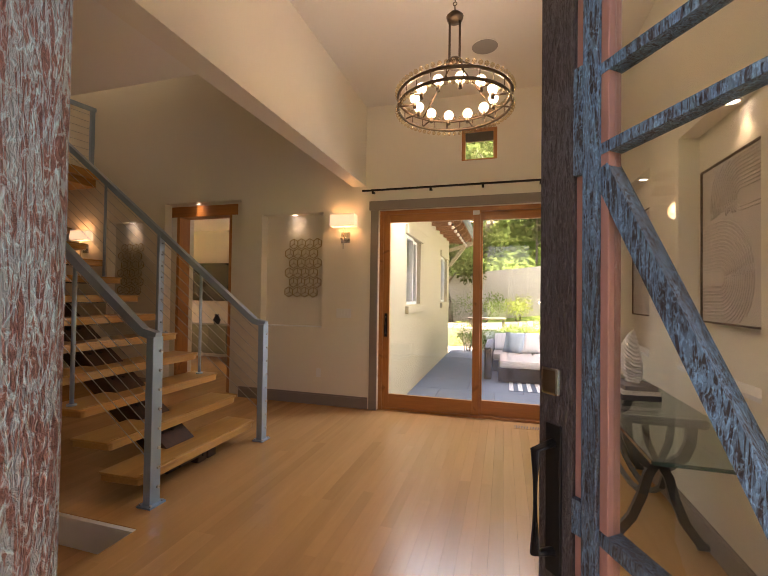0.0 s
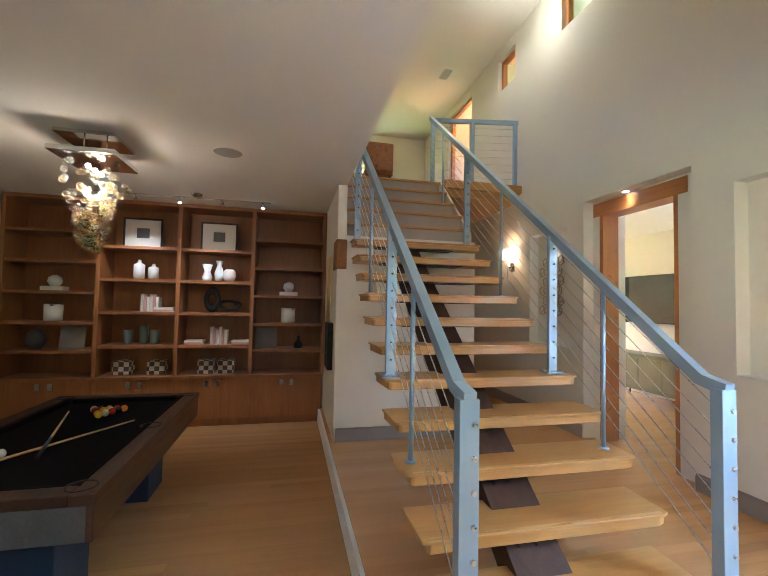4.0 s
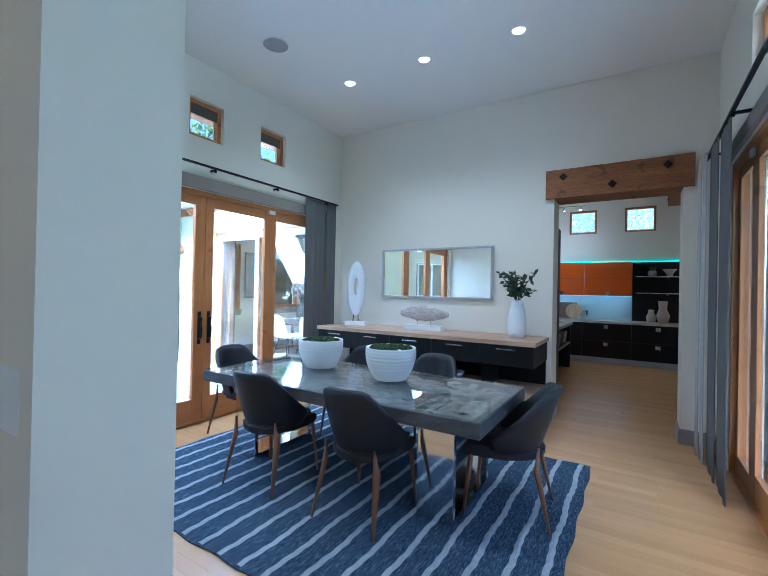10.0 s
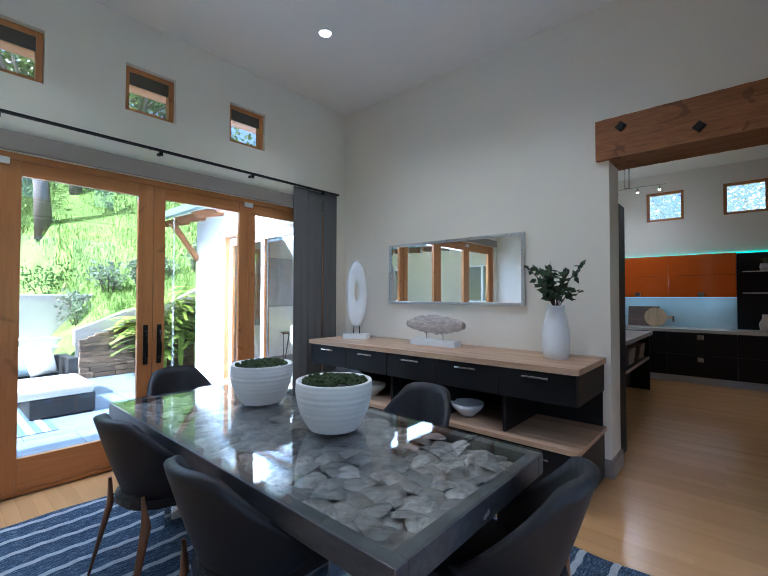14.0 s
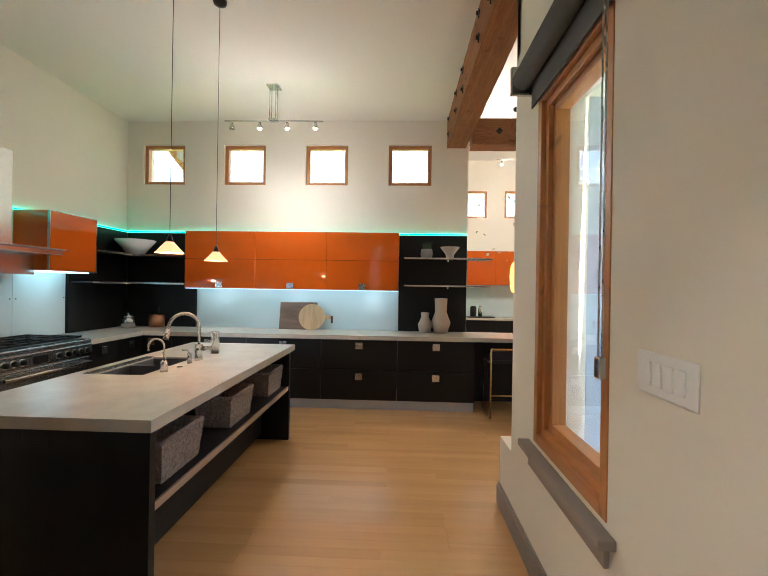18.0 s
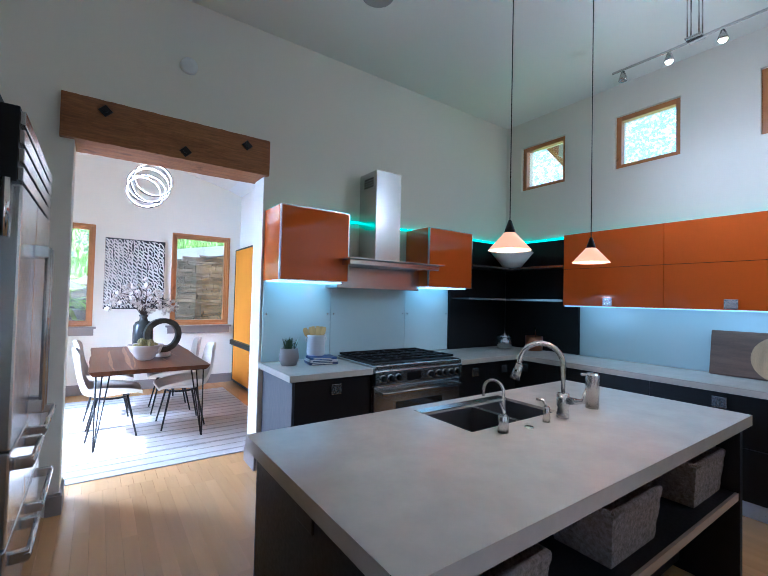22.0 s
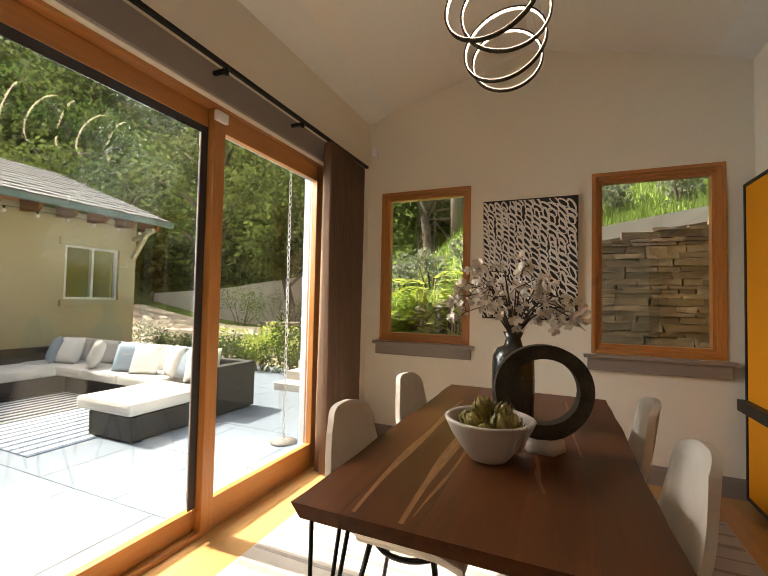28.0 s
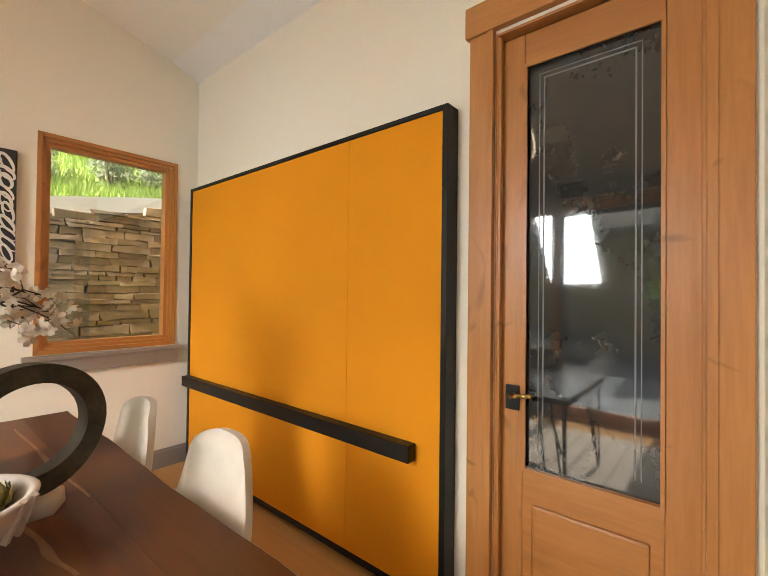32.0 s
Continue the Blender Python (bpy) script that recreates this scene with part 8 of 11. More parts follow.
part("rail", bar(B(), [(0, -1.4, -0.05), (0, 0.9, -0.05)], 0.012, 0.012), STAINLESS, u)
for k in range(5):
    y = -1.2 + k * 0.5
    part("spot_head", sweep(B(), [(0, y, -0.05), (-0.02, y, -0.11)], [0.012, 0.022], 10), STAINLESS, u)
    if k in (2, 4):
        part("bulb", ball(B(), (-0.028, y, -0.118), 0.018, 8), BULB, u)
lamp("bookcase_spot_lamp", "SPOT", (-6.2, 0.3, 2.75), 10, NEUT, 0.02, (-6.8, 0.5, 1.5), 75, 0.9)
lamp("bookcase_spot_lamp", "SPOT", (-6.2, -0.5, 2.75), 8, NEUT, 0.02, (-6.8, -0.5, 1.9), 75, 0.9)

# ---- dining room ----
rod("dark iron curtain rod over the French doors", "x", 4.92, 5.0, 1.45, 5.86, 2.81, (1.6, 2.62, 3.7, 4.62, 5.6))
curtain("curtain", "grey flat-panel curtain beside the French doors", "x", 4.935, 5.16, 5.84, 0.02, 2.795, 6, 0.003, CURTAIN_GREY, split=3)
rod("dark iron curtain rod along the south doors", "x", 0.40, 0.28, 1.5, 5.95, 2.82, (1.7, 2.7, 3.7, 4.6, 5.6))
curtain("curtain", "grey flat-panel curtain beside the south doors", "x", 0.40, 4.64, 5.46, 0.02, 2.795, 4, 0.004, CURTAIN_GREY, split=2)
curtain("curtain", "pale grey curtain at the corner of the south doors", "x", 0.44, 5.47, 5.90, 0.02, 2.795, 4, 0.006, CURTAIN_PALE, split=2)
rug = thing("striped_rug", "dark blue mottled rug with white woven stripes", "rug", at=(3.61, 2.91, 0))
RUGBLUE = Nodes("blue_rug_wool")
_a, _b = RUGBLUE.noise(RUGBLUE.coords((4, 18, 4)), 6, 4, 0.7, 0.5), RUGBLUE.noise(RUGBLUE.coords((1, 1, 1)), 110, 3, 0.7)
_c = RUGBLUE.ramp(_a, [(0.36, (0.010, 0.018, 0.034)), (0.52, (0.045, 0.075, 0.125)), (0.66, (0.20, 0.25, 0.31))])
RUGBLUE.l(RUGBLUE.mix(0.3, _c, RUGBLUE.ramp(_b, [(0.4, (0.01, 0.015, 0.025)), (0.6, (0.16, 0.2, 0.26))])), RUGBLUE.b.inputs["Base Color"])
RUGBLUE.set(rough=0.95, spec=0.1)
RUGBLUE.bump(_b, 0.6, 0.01)
RUGWHITE = surface("white_rug_wool", (0.40, 0.42, 0.44), 0.95, var=0.15, scale=30, fine=140, bump=0.6, spec=0.1, dist=0.008)
bm = B()
nx, ny = 30, 40
g = [[bm.verts.new((-1.26 + 2.52 * i / nx + 0.008 * math.sin(j * 1.3), -1.645 + 3.285 * j / ny + 0.008 * math.sin(i * 1.1), 0.010 + 0.0015 * math.sin(i * 0.9 + j * 0.7))) for i in range(nx + 1)] for j in range(ny + 1)]
for j in range(ny):
    for i in range(nx):
        bm.faces.new((g[j][i], g[j][i + 1], g[j + 1][i + 1], g[j + 1][i]))
ed = [g[0][i] for i in range(nx + 1)] + [g[j][nx] for j in range(1, ny + 1)] + [g[ny][i] for i in range(nx - 1, -1, -1)] + [g[j][0] for j in range(ny - 1, 0, -1)]
lo = [bm.verts.new((v.co.x, v.co.y, 0.001)) for v in ed]
for i in range(len(ed)):
    bm.faces.new((ed[i], ed[(i + 1) % len(ed)], lo[(i + 1) % len(ed)], lo[i]))
part("rug_field", bm, RUGBLUE.m, rug)
for k in range(19):
    y = -1.56 + k * 0.174
    bm = B()
    m = 42
    rows = []
    for s in (-0.019, -0.006, 0.006, 0.019):
        rows.append([bm.verts.new((-1.25 + 2.5 * i / m, y + s + 0.006 * math.sin(i * 0.7 + k) + (0.003 if i % 2 else -0.003), 0.0125 + (0.003 if abs(s) < 0.01 else 0) + (0.0015 if i % 2 else 0))) for i in range(m + 1)])
    for a, b in zip(rows, rows[1:]):
        for i in range(m):
            bm.faces.new((a[i], a[i + 1], b[i + 1], b[i]))
    part("woven_stripe", bm, RUGWHITE, rug)

# table with shell inlay under glass
dt = thing("dining_table", "long dining table with shell inlay under glass", "dining table", at=(3.69, 2.97, 0))
PEWTER = surface("pewter_wood", (0.085, 0.088, 0.095), 0.40, 0.35, var=0.4, scale=6, fine=40, bump=0.15, stretch=(4, 1, 4))
hx, hy = 0.545, 1.275
for q in ((-hx, -hx + 0.06, -hy, hy), (hx - 0.06, hx, -hy, hy), (-hx + 0.0605, hx - 0.0605, -hy, -hy + 0.06), (-hx + 0.0605, hx - 0.0605, hy - 0.06, hy)):
    part("frame_board", box(B(), *q, 0.665, 0.757, 0.005), PEWTER, dt)
part("tray_bottom", box(B(), -hx + 0.061, hx - 0.061, -hy + 0.061, hy - 0.061, 0.69, 0.70), surface("shell_bed", (0.02, 0.018, 0.018), 0.8), dt)
SHELL = Nodes("oyster_shell")
_a, _b = SHELL.noise(SHELL.coords((1, 1, 1)), 14, 5, 0.65, 1.0), SHELL.noise(SHELL.coords((1, 1, 1)), 70, 4, 0.6, 0.5)
_r = SHELL.n("ObjectInfo").outputs["Random"]
_c = SHELL.ramp(_a, [(0.32, (0.05, 0.042, 0.042)), (0.46, (0.17, 0.15, 0.14)), (0.60, (0.42, 0.39, 0.37)), (0.74, (0.10, 0.095, 0.105))])
_c = SHELL.mix(1.0, _c, SHELL.ramp(_r, [(0, (0.25, 0.24, 0.25)), (0.5, (0.7, 0.68, 0.68)), (1, (1.35, 1.3, 1.28))]), "MULTIPLY")
SHELL.l(SHELL.mix(0.25, _c, SHELL.ramp(_b, [(0.4, (0.08, 0.07, 0.07)), (0.6, (0.55, 0.52, 0.5))])), SHELL.b.inputs["Base Color"])
SHELL.set(rough=0.3)
SHELL.bump(_b, 0.4, 0.004)
shells = []
for q in range(6):
    rng = random.Random(q)
    bm = B()
    n = 16
    r1, r2 = [], []
    for k in range(n):
        a = 2 * math.pi * k / n
        r = 0.074 * (1 + 0.45 * max(0, math.cos(a)) + 0.14 * math.sin(2 * a + q) + rng.uniform(-0.08, 0.08))
        r1.append(bm.verts.new((r * math.cos(a), r * 0.72 * math.sin(a), -0.012 * (1 + math.cos(2 * a)))))
        r2.append(bm.verts.new((r * 0.55 * math.cos(a), r * 0.5 * math.sin(a), 0.006 + rng.uniform(-0.002, 0.002))))
    c = bm.verts.new((0.01, 0, 0.004))
    for k in range(n):
        bm.faces.new((r1[k], r1[(k + 1) % n], r2[(k + 1) % n], r2[k])).smooth = True
        bm.faces.new((r2[k], r2[(k + 1) % n], c)).smooth = True
    shells.append(mesh_of(bm, "shell", SHELL.m))
rng = random.Random(11)
for j in range(26):
    for i in range(11):
        o = new("shell", rng.choice(shells))
        o.parent = dt
        x = -0.44 + 0.88 * (i + 0.5 * (j % 2)) / 10.5 + rng.uniform(-0.02, 0.02)
        o.matrix_basis = pose(x, -1.17 + 2.34 * j / 25 + rng.uniform(-0.02, 0.02), 0.716 + rng.uniform(0.0, 0.016), rng.uniform(-15, 15), rng.uniform(-15, 15), rng.uniform(0, 360))
g = part("glass_top", box(B(), -hx + 0.004, hx - 0.004, -hy + 0.004, hy - 0.004, 0.758, 0.768, 0.002), glass("table_glass", (0.93, 0.96, 0.95), 1.55), dt, "clear glass top")
g.visible_shadow = False
for y in (-0.92, 0.92):
    for x in (-0.34, 0.34):
        part("steel_leg", box(B(), x - 0.02, x + 0.02, y - 0.13, y + 0.13, 0.012, 0.664, 0.003), CHROME, dt, "mirror-polished flat steel leg")
    part("steel_foot", box(B(), -0.32, 0.32, y - 0.13, y + 0.13, 0.012, 0.05, 0.003), CHROME, dt)


def dining_chair(at, turn, first=None):
    if first:
        return copy_thing(first, pose(*at, 0, 0, turn))
    u = thing("dining_chair", "charcoal leather dining chair with tapered wood legs", "chair", "dining chairs", at, turn)
    bm = B()
    n, rows = 22, 9
    outer, inner = [], []
    for j in range(rows + 1):
        f = j / rows
        ro, ri = [], []
        for i in range(n + 1):
            s = 2 * i / n - 1                      # -1 right arm .. 1 left arm
            a = s * radians(108)
            top = max(0.56, 0.865 - 0.56 * max(0, abs(s) - 0.34)) - 0.012 * min(1, abs(s) / 0.34) ** 3
            z = 0.42 + (top - 0.42) * f
            lean = 0.085 * f
            R = 0.205 + 0.072 * f ** 0.7
            x, y = R * 1.04 * math.sin(a), -R * math.cos(a) - lean * max(0, math.cos(a))
            ro.append(bm.verts.new((x, y, z)))
            k = 1 - 0.030 / R
            ri.append(bm.verts.new((x * k, y * k, z + (0.012 if f > 0.99 else 0))))
        outer.append(ro)
        inner.append(ri)
    for gset in (outer, inner):
        for j in range(rows):
            for i in range(n):
                bm.faces.new((gset[j][i], gset[j][i + 1], gset[j + 1][i + 1], gset[j + 1][i])).smooth = True
    for i in range(n):
        bm.faces.new((outer[rows][i], outer[rows][i + 1], inner[rows][i + 1], inner[rows][i])).smooth = True
        bm.faces.new((outer[0][i], outer[0][i + 1], inner[0][i + 1], inner[0][i]))
    for j in range(rows):
        for i in (0, n):
            bm.faces.new((outer[j][i], outer[j + 1][i], inner[j + 1][i], inner[j][i]))
    part("backrest", bm, LEATHER, u)
    bm = B()
    prism(bm, [(0.225 * math.sin(a), -0.02 + 0.24 * math.cos(a) if abs(a) > 1.6 else 0.24) if abs(a) > 1.6 else (0.235 if a > 0 else -0.235, 0.10 + 0.16 * (1.6 - abs(a)) / 1.6) for a in [-3.0 + 6.0 * k / 22 for k in range(23)]], 0.40, 0.475, "z")
    bmesh.ops.bevel(bm, geom=[e for e in bm.edges if abs(e.verts[0].co.z - e.verts[1].co.z) < 1e-4], offset=0.022, segments=3, affect="EDGES")
    part("seat", bm, LEATHER, u)
    for sx in (-1, 1):
        part("leg", sweep(B(), [(sx * 0.25, 0.24, 0.0), (sx * 0.215, 0.20, 0.41)], [0.011, 0.024], 10, squash=0.7), LEGWOOD, u)
        part("leg", sweep(B(), [(sx * 0.24, -0.30, 0.0), (sx * 0.205, -0.215, 0.36), (sx * 0.19, -0.225, 0.50)], [0.011, 0.026, 0.010], 10, squash=0.7), LEGWOOD, u)
    return u


_c0 = dining_chair((3.23, 2.50, 0.012), -90)
dining_chair((3.22, 3.40, 0.012), -84, _c0)
dining_chair((3.80, 1.72, 0.012), 8, _c0)
dining_chair((4.32, 2.62, 0.012), 90, _c0)
dining_chair((4.33, 3.42, 0.012), 92, _c0)
dining_chair((3.72, 4.34, 0.012), 180, _c0)


def ribbed_pot(x, y, R, h):
    u = thing("planter_bowl", "white ribbed ceramic bowl filled with moss", "planter", "planters on the table", (x, y, 0.769))
    prof = [(0, 0.0), (R * 0.46, 0.0)]
    for k in range(61):
        f = k / 60
        r = R * (0.50 + 0.52 * math.sin(math.pi * (0.06 + 0.53 * f)) ** 0.75)
        prof.append((r * (1 + 0.0042 * math.sin(f * 2 * math.pi * 9.5) + 0.003 * math.sin(f * 41)), 0.006 + (h - 0.006) * f))
    rt = prof[-1][0]
    prof += [(rt - 0.018, h - 0.004), (rt - 0.022, h * 0.82), (0, h * 0.80)]
    part("bowl", lathe(B(), prof, 40, wob=0.004), CERAMIC, u)
    bm, rng = B(), random.Random(int(x * 100))
    for k in range(170):
        a, q = rng.uniform(0, 6.28), (rt - 0.035) * math.sqrt(rng.random())
        ball(bm, (q * math.cos(a), q * math.sin(a), h * 0.90 + rng.uniform(0, 0.018) + 0.022 * (1 - (q / rt) ** 2)), rng.uniform(0.010, 0.022), 6, 0.75)
    tagged(part("moss", bm, MOSS, u), "lumpy dark green moss", kind="stuff")
ribbed_pot(3.80, 2.68, 0.205, 0.268)
ribbed_pot(3.84, 3.47, 0.203, 0.266)

# sideboard: floating upper case, lower case, butcher block tops
sb = thing("sideboard", "floating black sideboard with butcher-block tops", "sideboard", at=(5.30, 3.32, 0))
def strips(x0, x1, y0, y1, z0, z1, n):
    bm = B()
    w = (x1 - x0) / n
    rng = random.Random(n)
    for i in range(n):
        y = y0
        while y < y1 - 0.001:
            L = min(rng.choice((0.5, 0.8, 1.1)), y1 - y)
            if y1 - y - L < 0.15:
                L = y1 - y
            box(bm, x0 + i * w, x0 + (i + 1) * w - 0.0006, y, y + L - 0.0006, z0, z1)
            y += L
    return bm
_top = part("top", box(B(), -0.018, 0.743, -1.488, 1.468, 0.945, 0.984), BUTCHER, sb, "butcher-block wood top")
tagged(part("lamella", strips(-0.02, 0.745, -1.49, 1.47, 0.9845, 0.99, 13), BUTCHER, _top), kind="stuff")
part("upper_case", box(B(), 0.022, 0.745, -1.47, 1.45, 0.715, 0.943, 0.002), BLACKCAB, sb)
_top = part("lower_top", box(B(), -0.018, 0.743, -1.488, 1.468, 0.385, 0.414), BUTCHER, sb)
tagged(part("lamella", strips(-0.02, 0.745, -1.49, 1.47, 0.4145, 0.42, 13), BUTCHER, _top), kind="stuff")
part("lower_case", box(B(), 0.022, 0.745, -1.47, 1.45, 0.0, 0.383, 0.002), BLACKCAB, sb)
for k in range(5):
    y0, y1 = -1.47 + k * 0.584, -1.47 + (k + 1) * 0.584
    for z0, z1, hz in ((0.72, 0.94, 0.895), (0.03, 0.378, 0.31)):
        d = part("drawer_front", box(B(), 0.0, 0.02, y0 + 0.003, y1 - 0.003, z0, z1, 0.002), BLACKCAB, sb)
        part("bar_handle", box(B(), -0.018, 0.0, (y0 + y1) / 2 - 0.10, (y0 + y1) / 2 + 0.10, hz - 0.008, hz + 0.008, 0.003), STAINLESS, d)
for k in (1, 2, 3, 4):
    y = -1.47 + k * 0.584 - 0.02
    part("divider", box(B(), 0.06, 0.70, y - 0.012, y + 0.012, 0.421, 0.714), BLACKCAB, sb)
part("back", box(B(), 0.725, 0.745, -1.46, 1.44, 0.421, 0.714), BLACKCAB, sb)
for y in (2.55 + 0.3, 3.42, 4.02):
    single("stacked_bowl", lathe(B(), [(0, 0), (0.05, 0), (0.13, 0.075), (0.15, 0.12), (0.142, 0.12), (0.12, 0.07), (0, 0.03)], 28), CERAMIC, "white bowl on the sideboard's lower shelf", "bowl", "bowls on the sideboard", (5.55, y, 0.421))
mr = thing("wall_mirror", "long landscape mirror in a silver frame", "mirror", at=(6.048, 3.345, 1.755))
part("mirror_glass", box(B(), -0.030, -0.012, -0.81, 0.81, -0.325, 0.325), MIRROR, mr)
for q in ((-0.835, -0.805, -0.35, 0.35), (0.805, 0.835, -0.35, 0.35), (-0.805, 0.805, -0.35, -0.32), (-0.805, 0.805, 0.32, 0.35)):
    part("frame_bar", box(B(), -0.042, -0.002, *q, 0.004), surface("silver_frame", (0.55, 0.56, 0.56), 0.3, 0.8, var=0.05), mr)
u = thing("ring_sculpture", "tall white oval stone sculpture on a base", "sculpture", at=(5.70, 4.42, 0.991), turn=25)
part("base", box(B(), -0.06, 0.06, -0.15, 0.15, 0, 0.06, 0.004), CERAMIC, u)
for y in (-0.04, 0.04):
    part("pin", sweep(B(), [(0, y, 0.06), (0, y * 0.8, 0.16)], 0.006, 6), BLACKMETAL, u)
bm = B()
secs = []
n, m = 40, 10
for i in range(n):
    a = 2 * math.pi * i / n
    o, q = Vector((0, 0.135 * math.cos(a), 0.53 + 0.40 * math.sin(a))), Vector((0, 0.022 * math.cos(a), 0.56 + 0.10 * math.sin(a)))
    secs.append([bm.verts.new(((0.028 * math.sin(t)), (o + q).y / 2 + (o - q).y / 2 * math.cos(t), (o + q).z / 2 + (o - q).z / 2 * math.cos(t))) for t in [2 * math.pi * k / m for k in range(m)]])
for i in range(n):
    for k in range(m):
        bm.faces.new((secs[i][k], secs[(i + 1) % n][k], secs[(i + 1) % n][(k + 1) % m], secs[i][(k + 1) % m])).smooth = True
part("oval_stone", bm, CERAMIC, u)
u = thing("driftwood_sculpture", "pale driftwood piece on a white base", "sculpture", at=(5.75, 3.34, 0.991))
part("base", box(B(), -0.06, 0.06, -0.27, 0.27, 0, 0.065, 0.004), CERAMIC, u)
for y in (-0.10, 0.10):
    part("pin", sweep(B(), [(0, y, 0.065), (0, y, 0.14)], 0.005, 6), STAINLESS, u)
bm, rng = B(), random.Random(4)
secs = []
for i in range(25):
    f = i / 24
    h = 0.095 * math.sin(math.pi * (0.05 + 0.9 * f)) ** 0.55
    secs.append([bm.verts.new((0.04 * math.sin(t) * (1 + rng.uniform(-0.1, 0.1)), -0.34 + 0.68 * f, 0.215 + h * math.cos(t) * (1 + rng.uniform(-0.12, 0.12)))) for t in [2 * math.pi * k / 10 for k in range(10)]])
for a, b in zip(secs, secs[1:]):
    for k in range(10):
        bm.faces.new((a[k], a[(k + 1) % 10], b[(k + 1) % 10], b[k]))
bm.faces.new(secs[0])
bm.faces.new(secs[-1])
part("driftwood", bm, surface("driftwood", (0.48, 0.42, 0.37), 0.85, var=0.3, scale=10, fine=40, bump=0.6, stretch=(4, 1, 4), dist=0.01), u)
u = thing("vase_with_foliage", "white vase with dark green leafy branches", "vase", at=(5.72, 2.13, 0.991))
part("vase", lathe(B(), [(0, 0), (0.09, 0), (0.105, 0.06), (0.105, 0.22), (0.085, 0.32), (0.065, 0.40), (0.075, 0.43), (0.06, 0.43), (0.05, 0.38), (0, 0.3)], 24), CERAMIC, u)
bm, tw, rng = B(), B(), random.Random(8)
for k in range(16):
    a = rng.uniform(0, 6.28)
    tip = Vector((0.20 * math.cos(a) * rng.uniform(0.4, 1), 0.24 * math.sin(a) * rng.uniform(0.4, 1), 0.43 + rng.uniform(0.12, 0.33)))
    sweep(tw, [(0, 0, 0.38), tip * 0.5 + Vector((0, 0, 0.25)), tip], 0.004, 5)
    for q in range(13):
        f = rng.uniform(0.35, 1.0)
        c = Vector((0, 0, 0.42)).lerp(tip, f)
        d = Vector((rng.uniform(-1, 1), rng.uniform(-1, 1), rng.uniform(-0.3, 1))).normalized() * 0.075
        s = d.cross(Vector((rng.uniform(-1, 1), rng.uniform(-1, 1), rng.uniform(-1, 1)))).normalized() * 0.022
        v = [bm.verts.new(p) for p in (c, c + d * 0.4 + s, c + d, c + d * 0.4 - s)]
        bm.faces.new(v)
tagged(part("leaves", bm, LEAF, u), "glossy dark leaves", kind="stuff")
part("branches", tw, TWIG, u)

# ---- breakfast room ----
rod("heavy black curtain rod over the terrace door", "y", 6.20, 6.08, 5.25, 8.53, 2.70, (5.6, 6.70, 7.44, 8.2))
curtain("curtain", "brown pleated curtain gathered beside the terrace door", "y", 6.19, 7.80, 8.24, 0.02, 2.685, 11, 0.045, CURTAIN_BROWN)
curtain("curtain", "brown curtain panel in the corner", "y", 6.18, 8.25, 8.51, 0.02, 2.685, 4, 0.012, CURTAIN_BROWN)
bt = thing("breakfast_table", "live-edge walnut table on black hairpin legs", "table", at=(7.70, 7.10, 0))
# boards of the slab, each with its own figure, and a wavy undercut edge
xs = (-0.53, -0.36, -0.12, 0.14, 0.33, 0.53)
for k, (a, b) in enumerate(zip(xs, xs[1:])):
    bm = B()
    n = 24
    secs = []
    for i in range(n + 1):
        y = -1.03 + 2.06 * i / n
        l = a + (0.005 * math.sin(i * 0.5) + 0.002 * math.sin(i * 1.4) if k == 0 else 0.0)
        r = b + (0.005 * math.sin(i * 0.45 + 1) + 0.002 * math.sin(i * 1.3) if k == len(xs) - 2 else 0.0)
        ul, ur = (0.035 if k == 0 else 0), (0.035 if k == len(xs) - 2 else 0)
        secs.append([bm.verts.new(p) for p in ((l + ul, y, 0.718), (r - ur, y, 0.718), (r, y, 0.7595), (r - 0.0004, y, 0.76), (l + 0.0004, y, 0.76), (l, y, 0.7595))])
    for s, t in zip(secs, secs[1:]):
        for q in range(6):
            bm.faces.new((s[q], s[(q + 1) % 6], t[(q + 1) % 6], t[q]))
    bm.faces.new(secs[0])
    bm.faces.new(secs[-1])
    part("slab_board", bm, WALNUT_BOARD, bt, "walnut slab board")
WALNUT_BOARD.node_tree.nodes["Principled BSDF"].inputs["Specular IOR Level"].default_value = 0.3
SAPWOOD = surface("sapwood", (0.23, 0.105, 0.040), 0.42, var=0.35, scale=9, stretch=(6, 1, 1))
rng = random.Random(61)
for x, ya, yb, w in ((-0.33, -1.0, 0.55, 0.016), (-0.17, -1.0, 0.98, 0.022), (-0.13, -0.95, 0.1, 0.007), (0.17, -0.62, -0.25, 0.010), (0.30, -0.2, 0.85, 0.008), (0.06, 0.5, 0.92, 0.012)):
    bm = B()
    m = 14
    ph = rng.uniform(0, 6)
    vl = []
    for i in range(m + 1):
        f = i / m
        cx = x + 0.018 * math.sin(f * 3.1 + ph) + 0.006 * math.sin(f * 9 + ph)
        hw = w * (0.25 + 0.75 * math.sin(math.pi * (0.06 + 0.88 * f))) * (1 + 0.25 * math.sin(f * 14 + ph))
        vl.append([bm.verts.new((cx + k * hw, ya + (yb - ya) * f, 0.7603)) for k in (-1, 1)])
    for p, q in zip(vl, vl[1:]):
        bm.faces.new((p[0], p[1], q[1], q[0]))
    part("sapwood_streak", bm, SAPWOOD, bt, "pale sapwood streak")
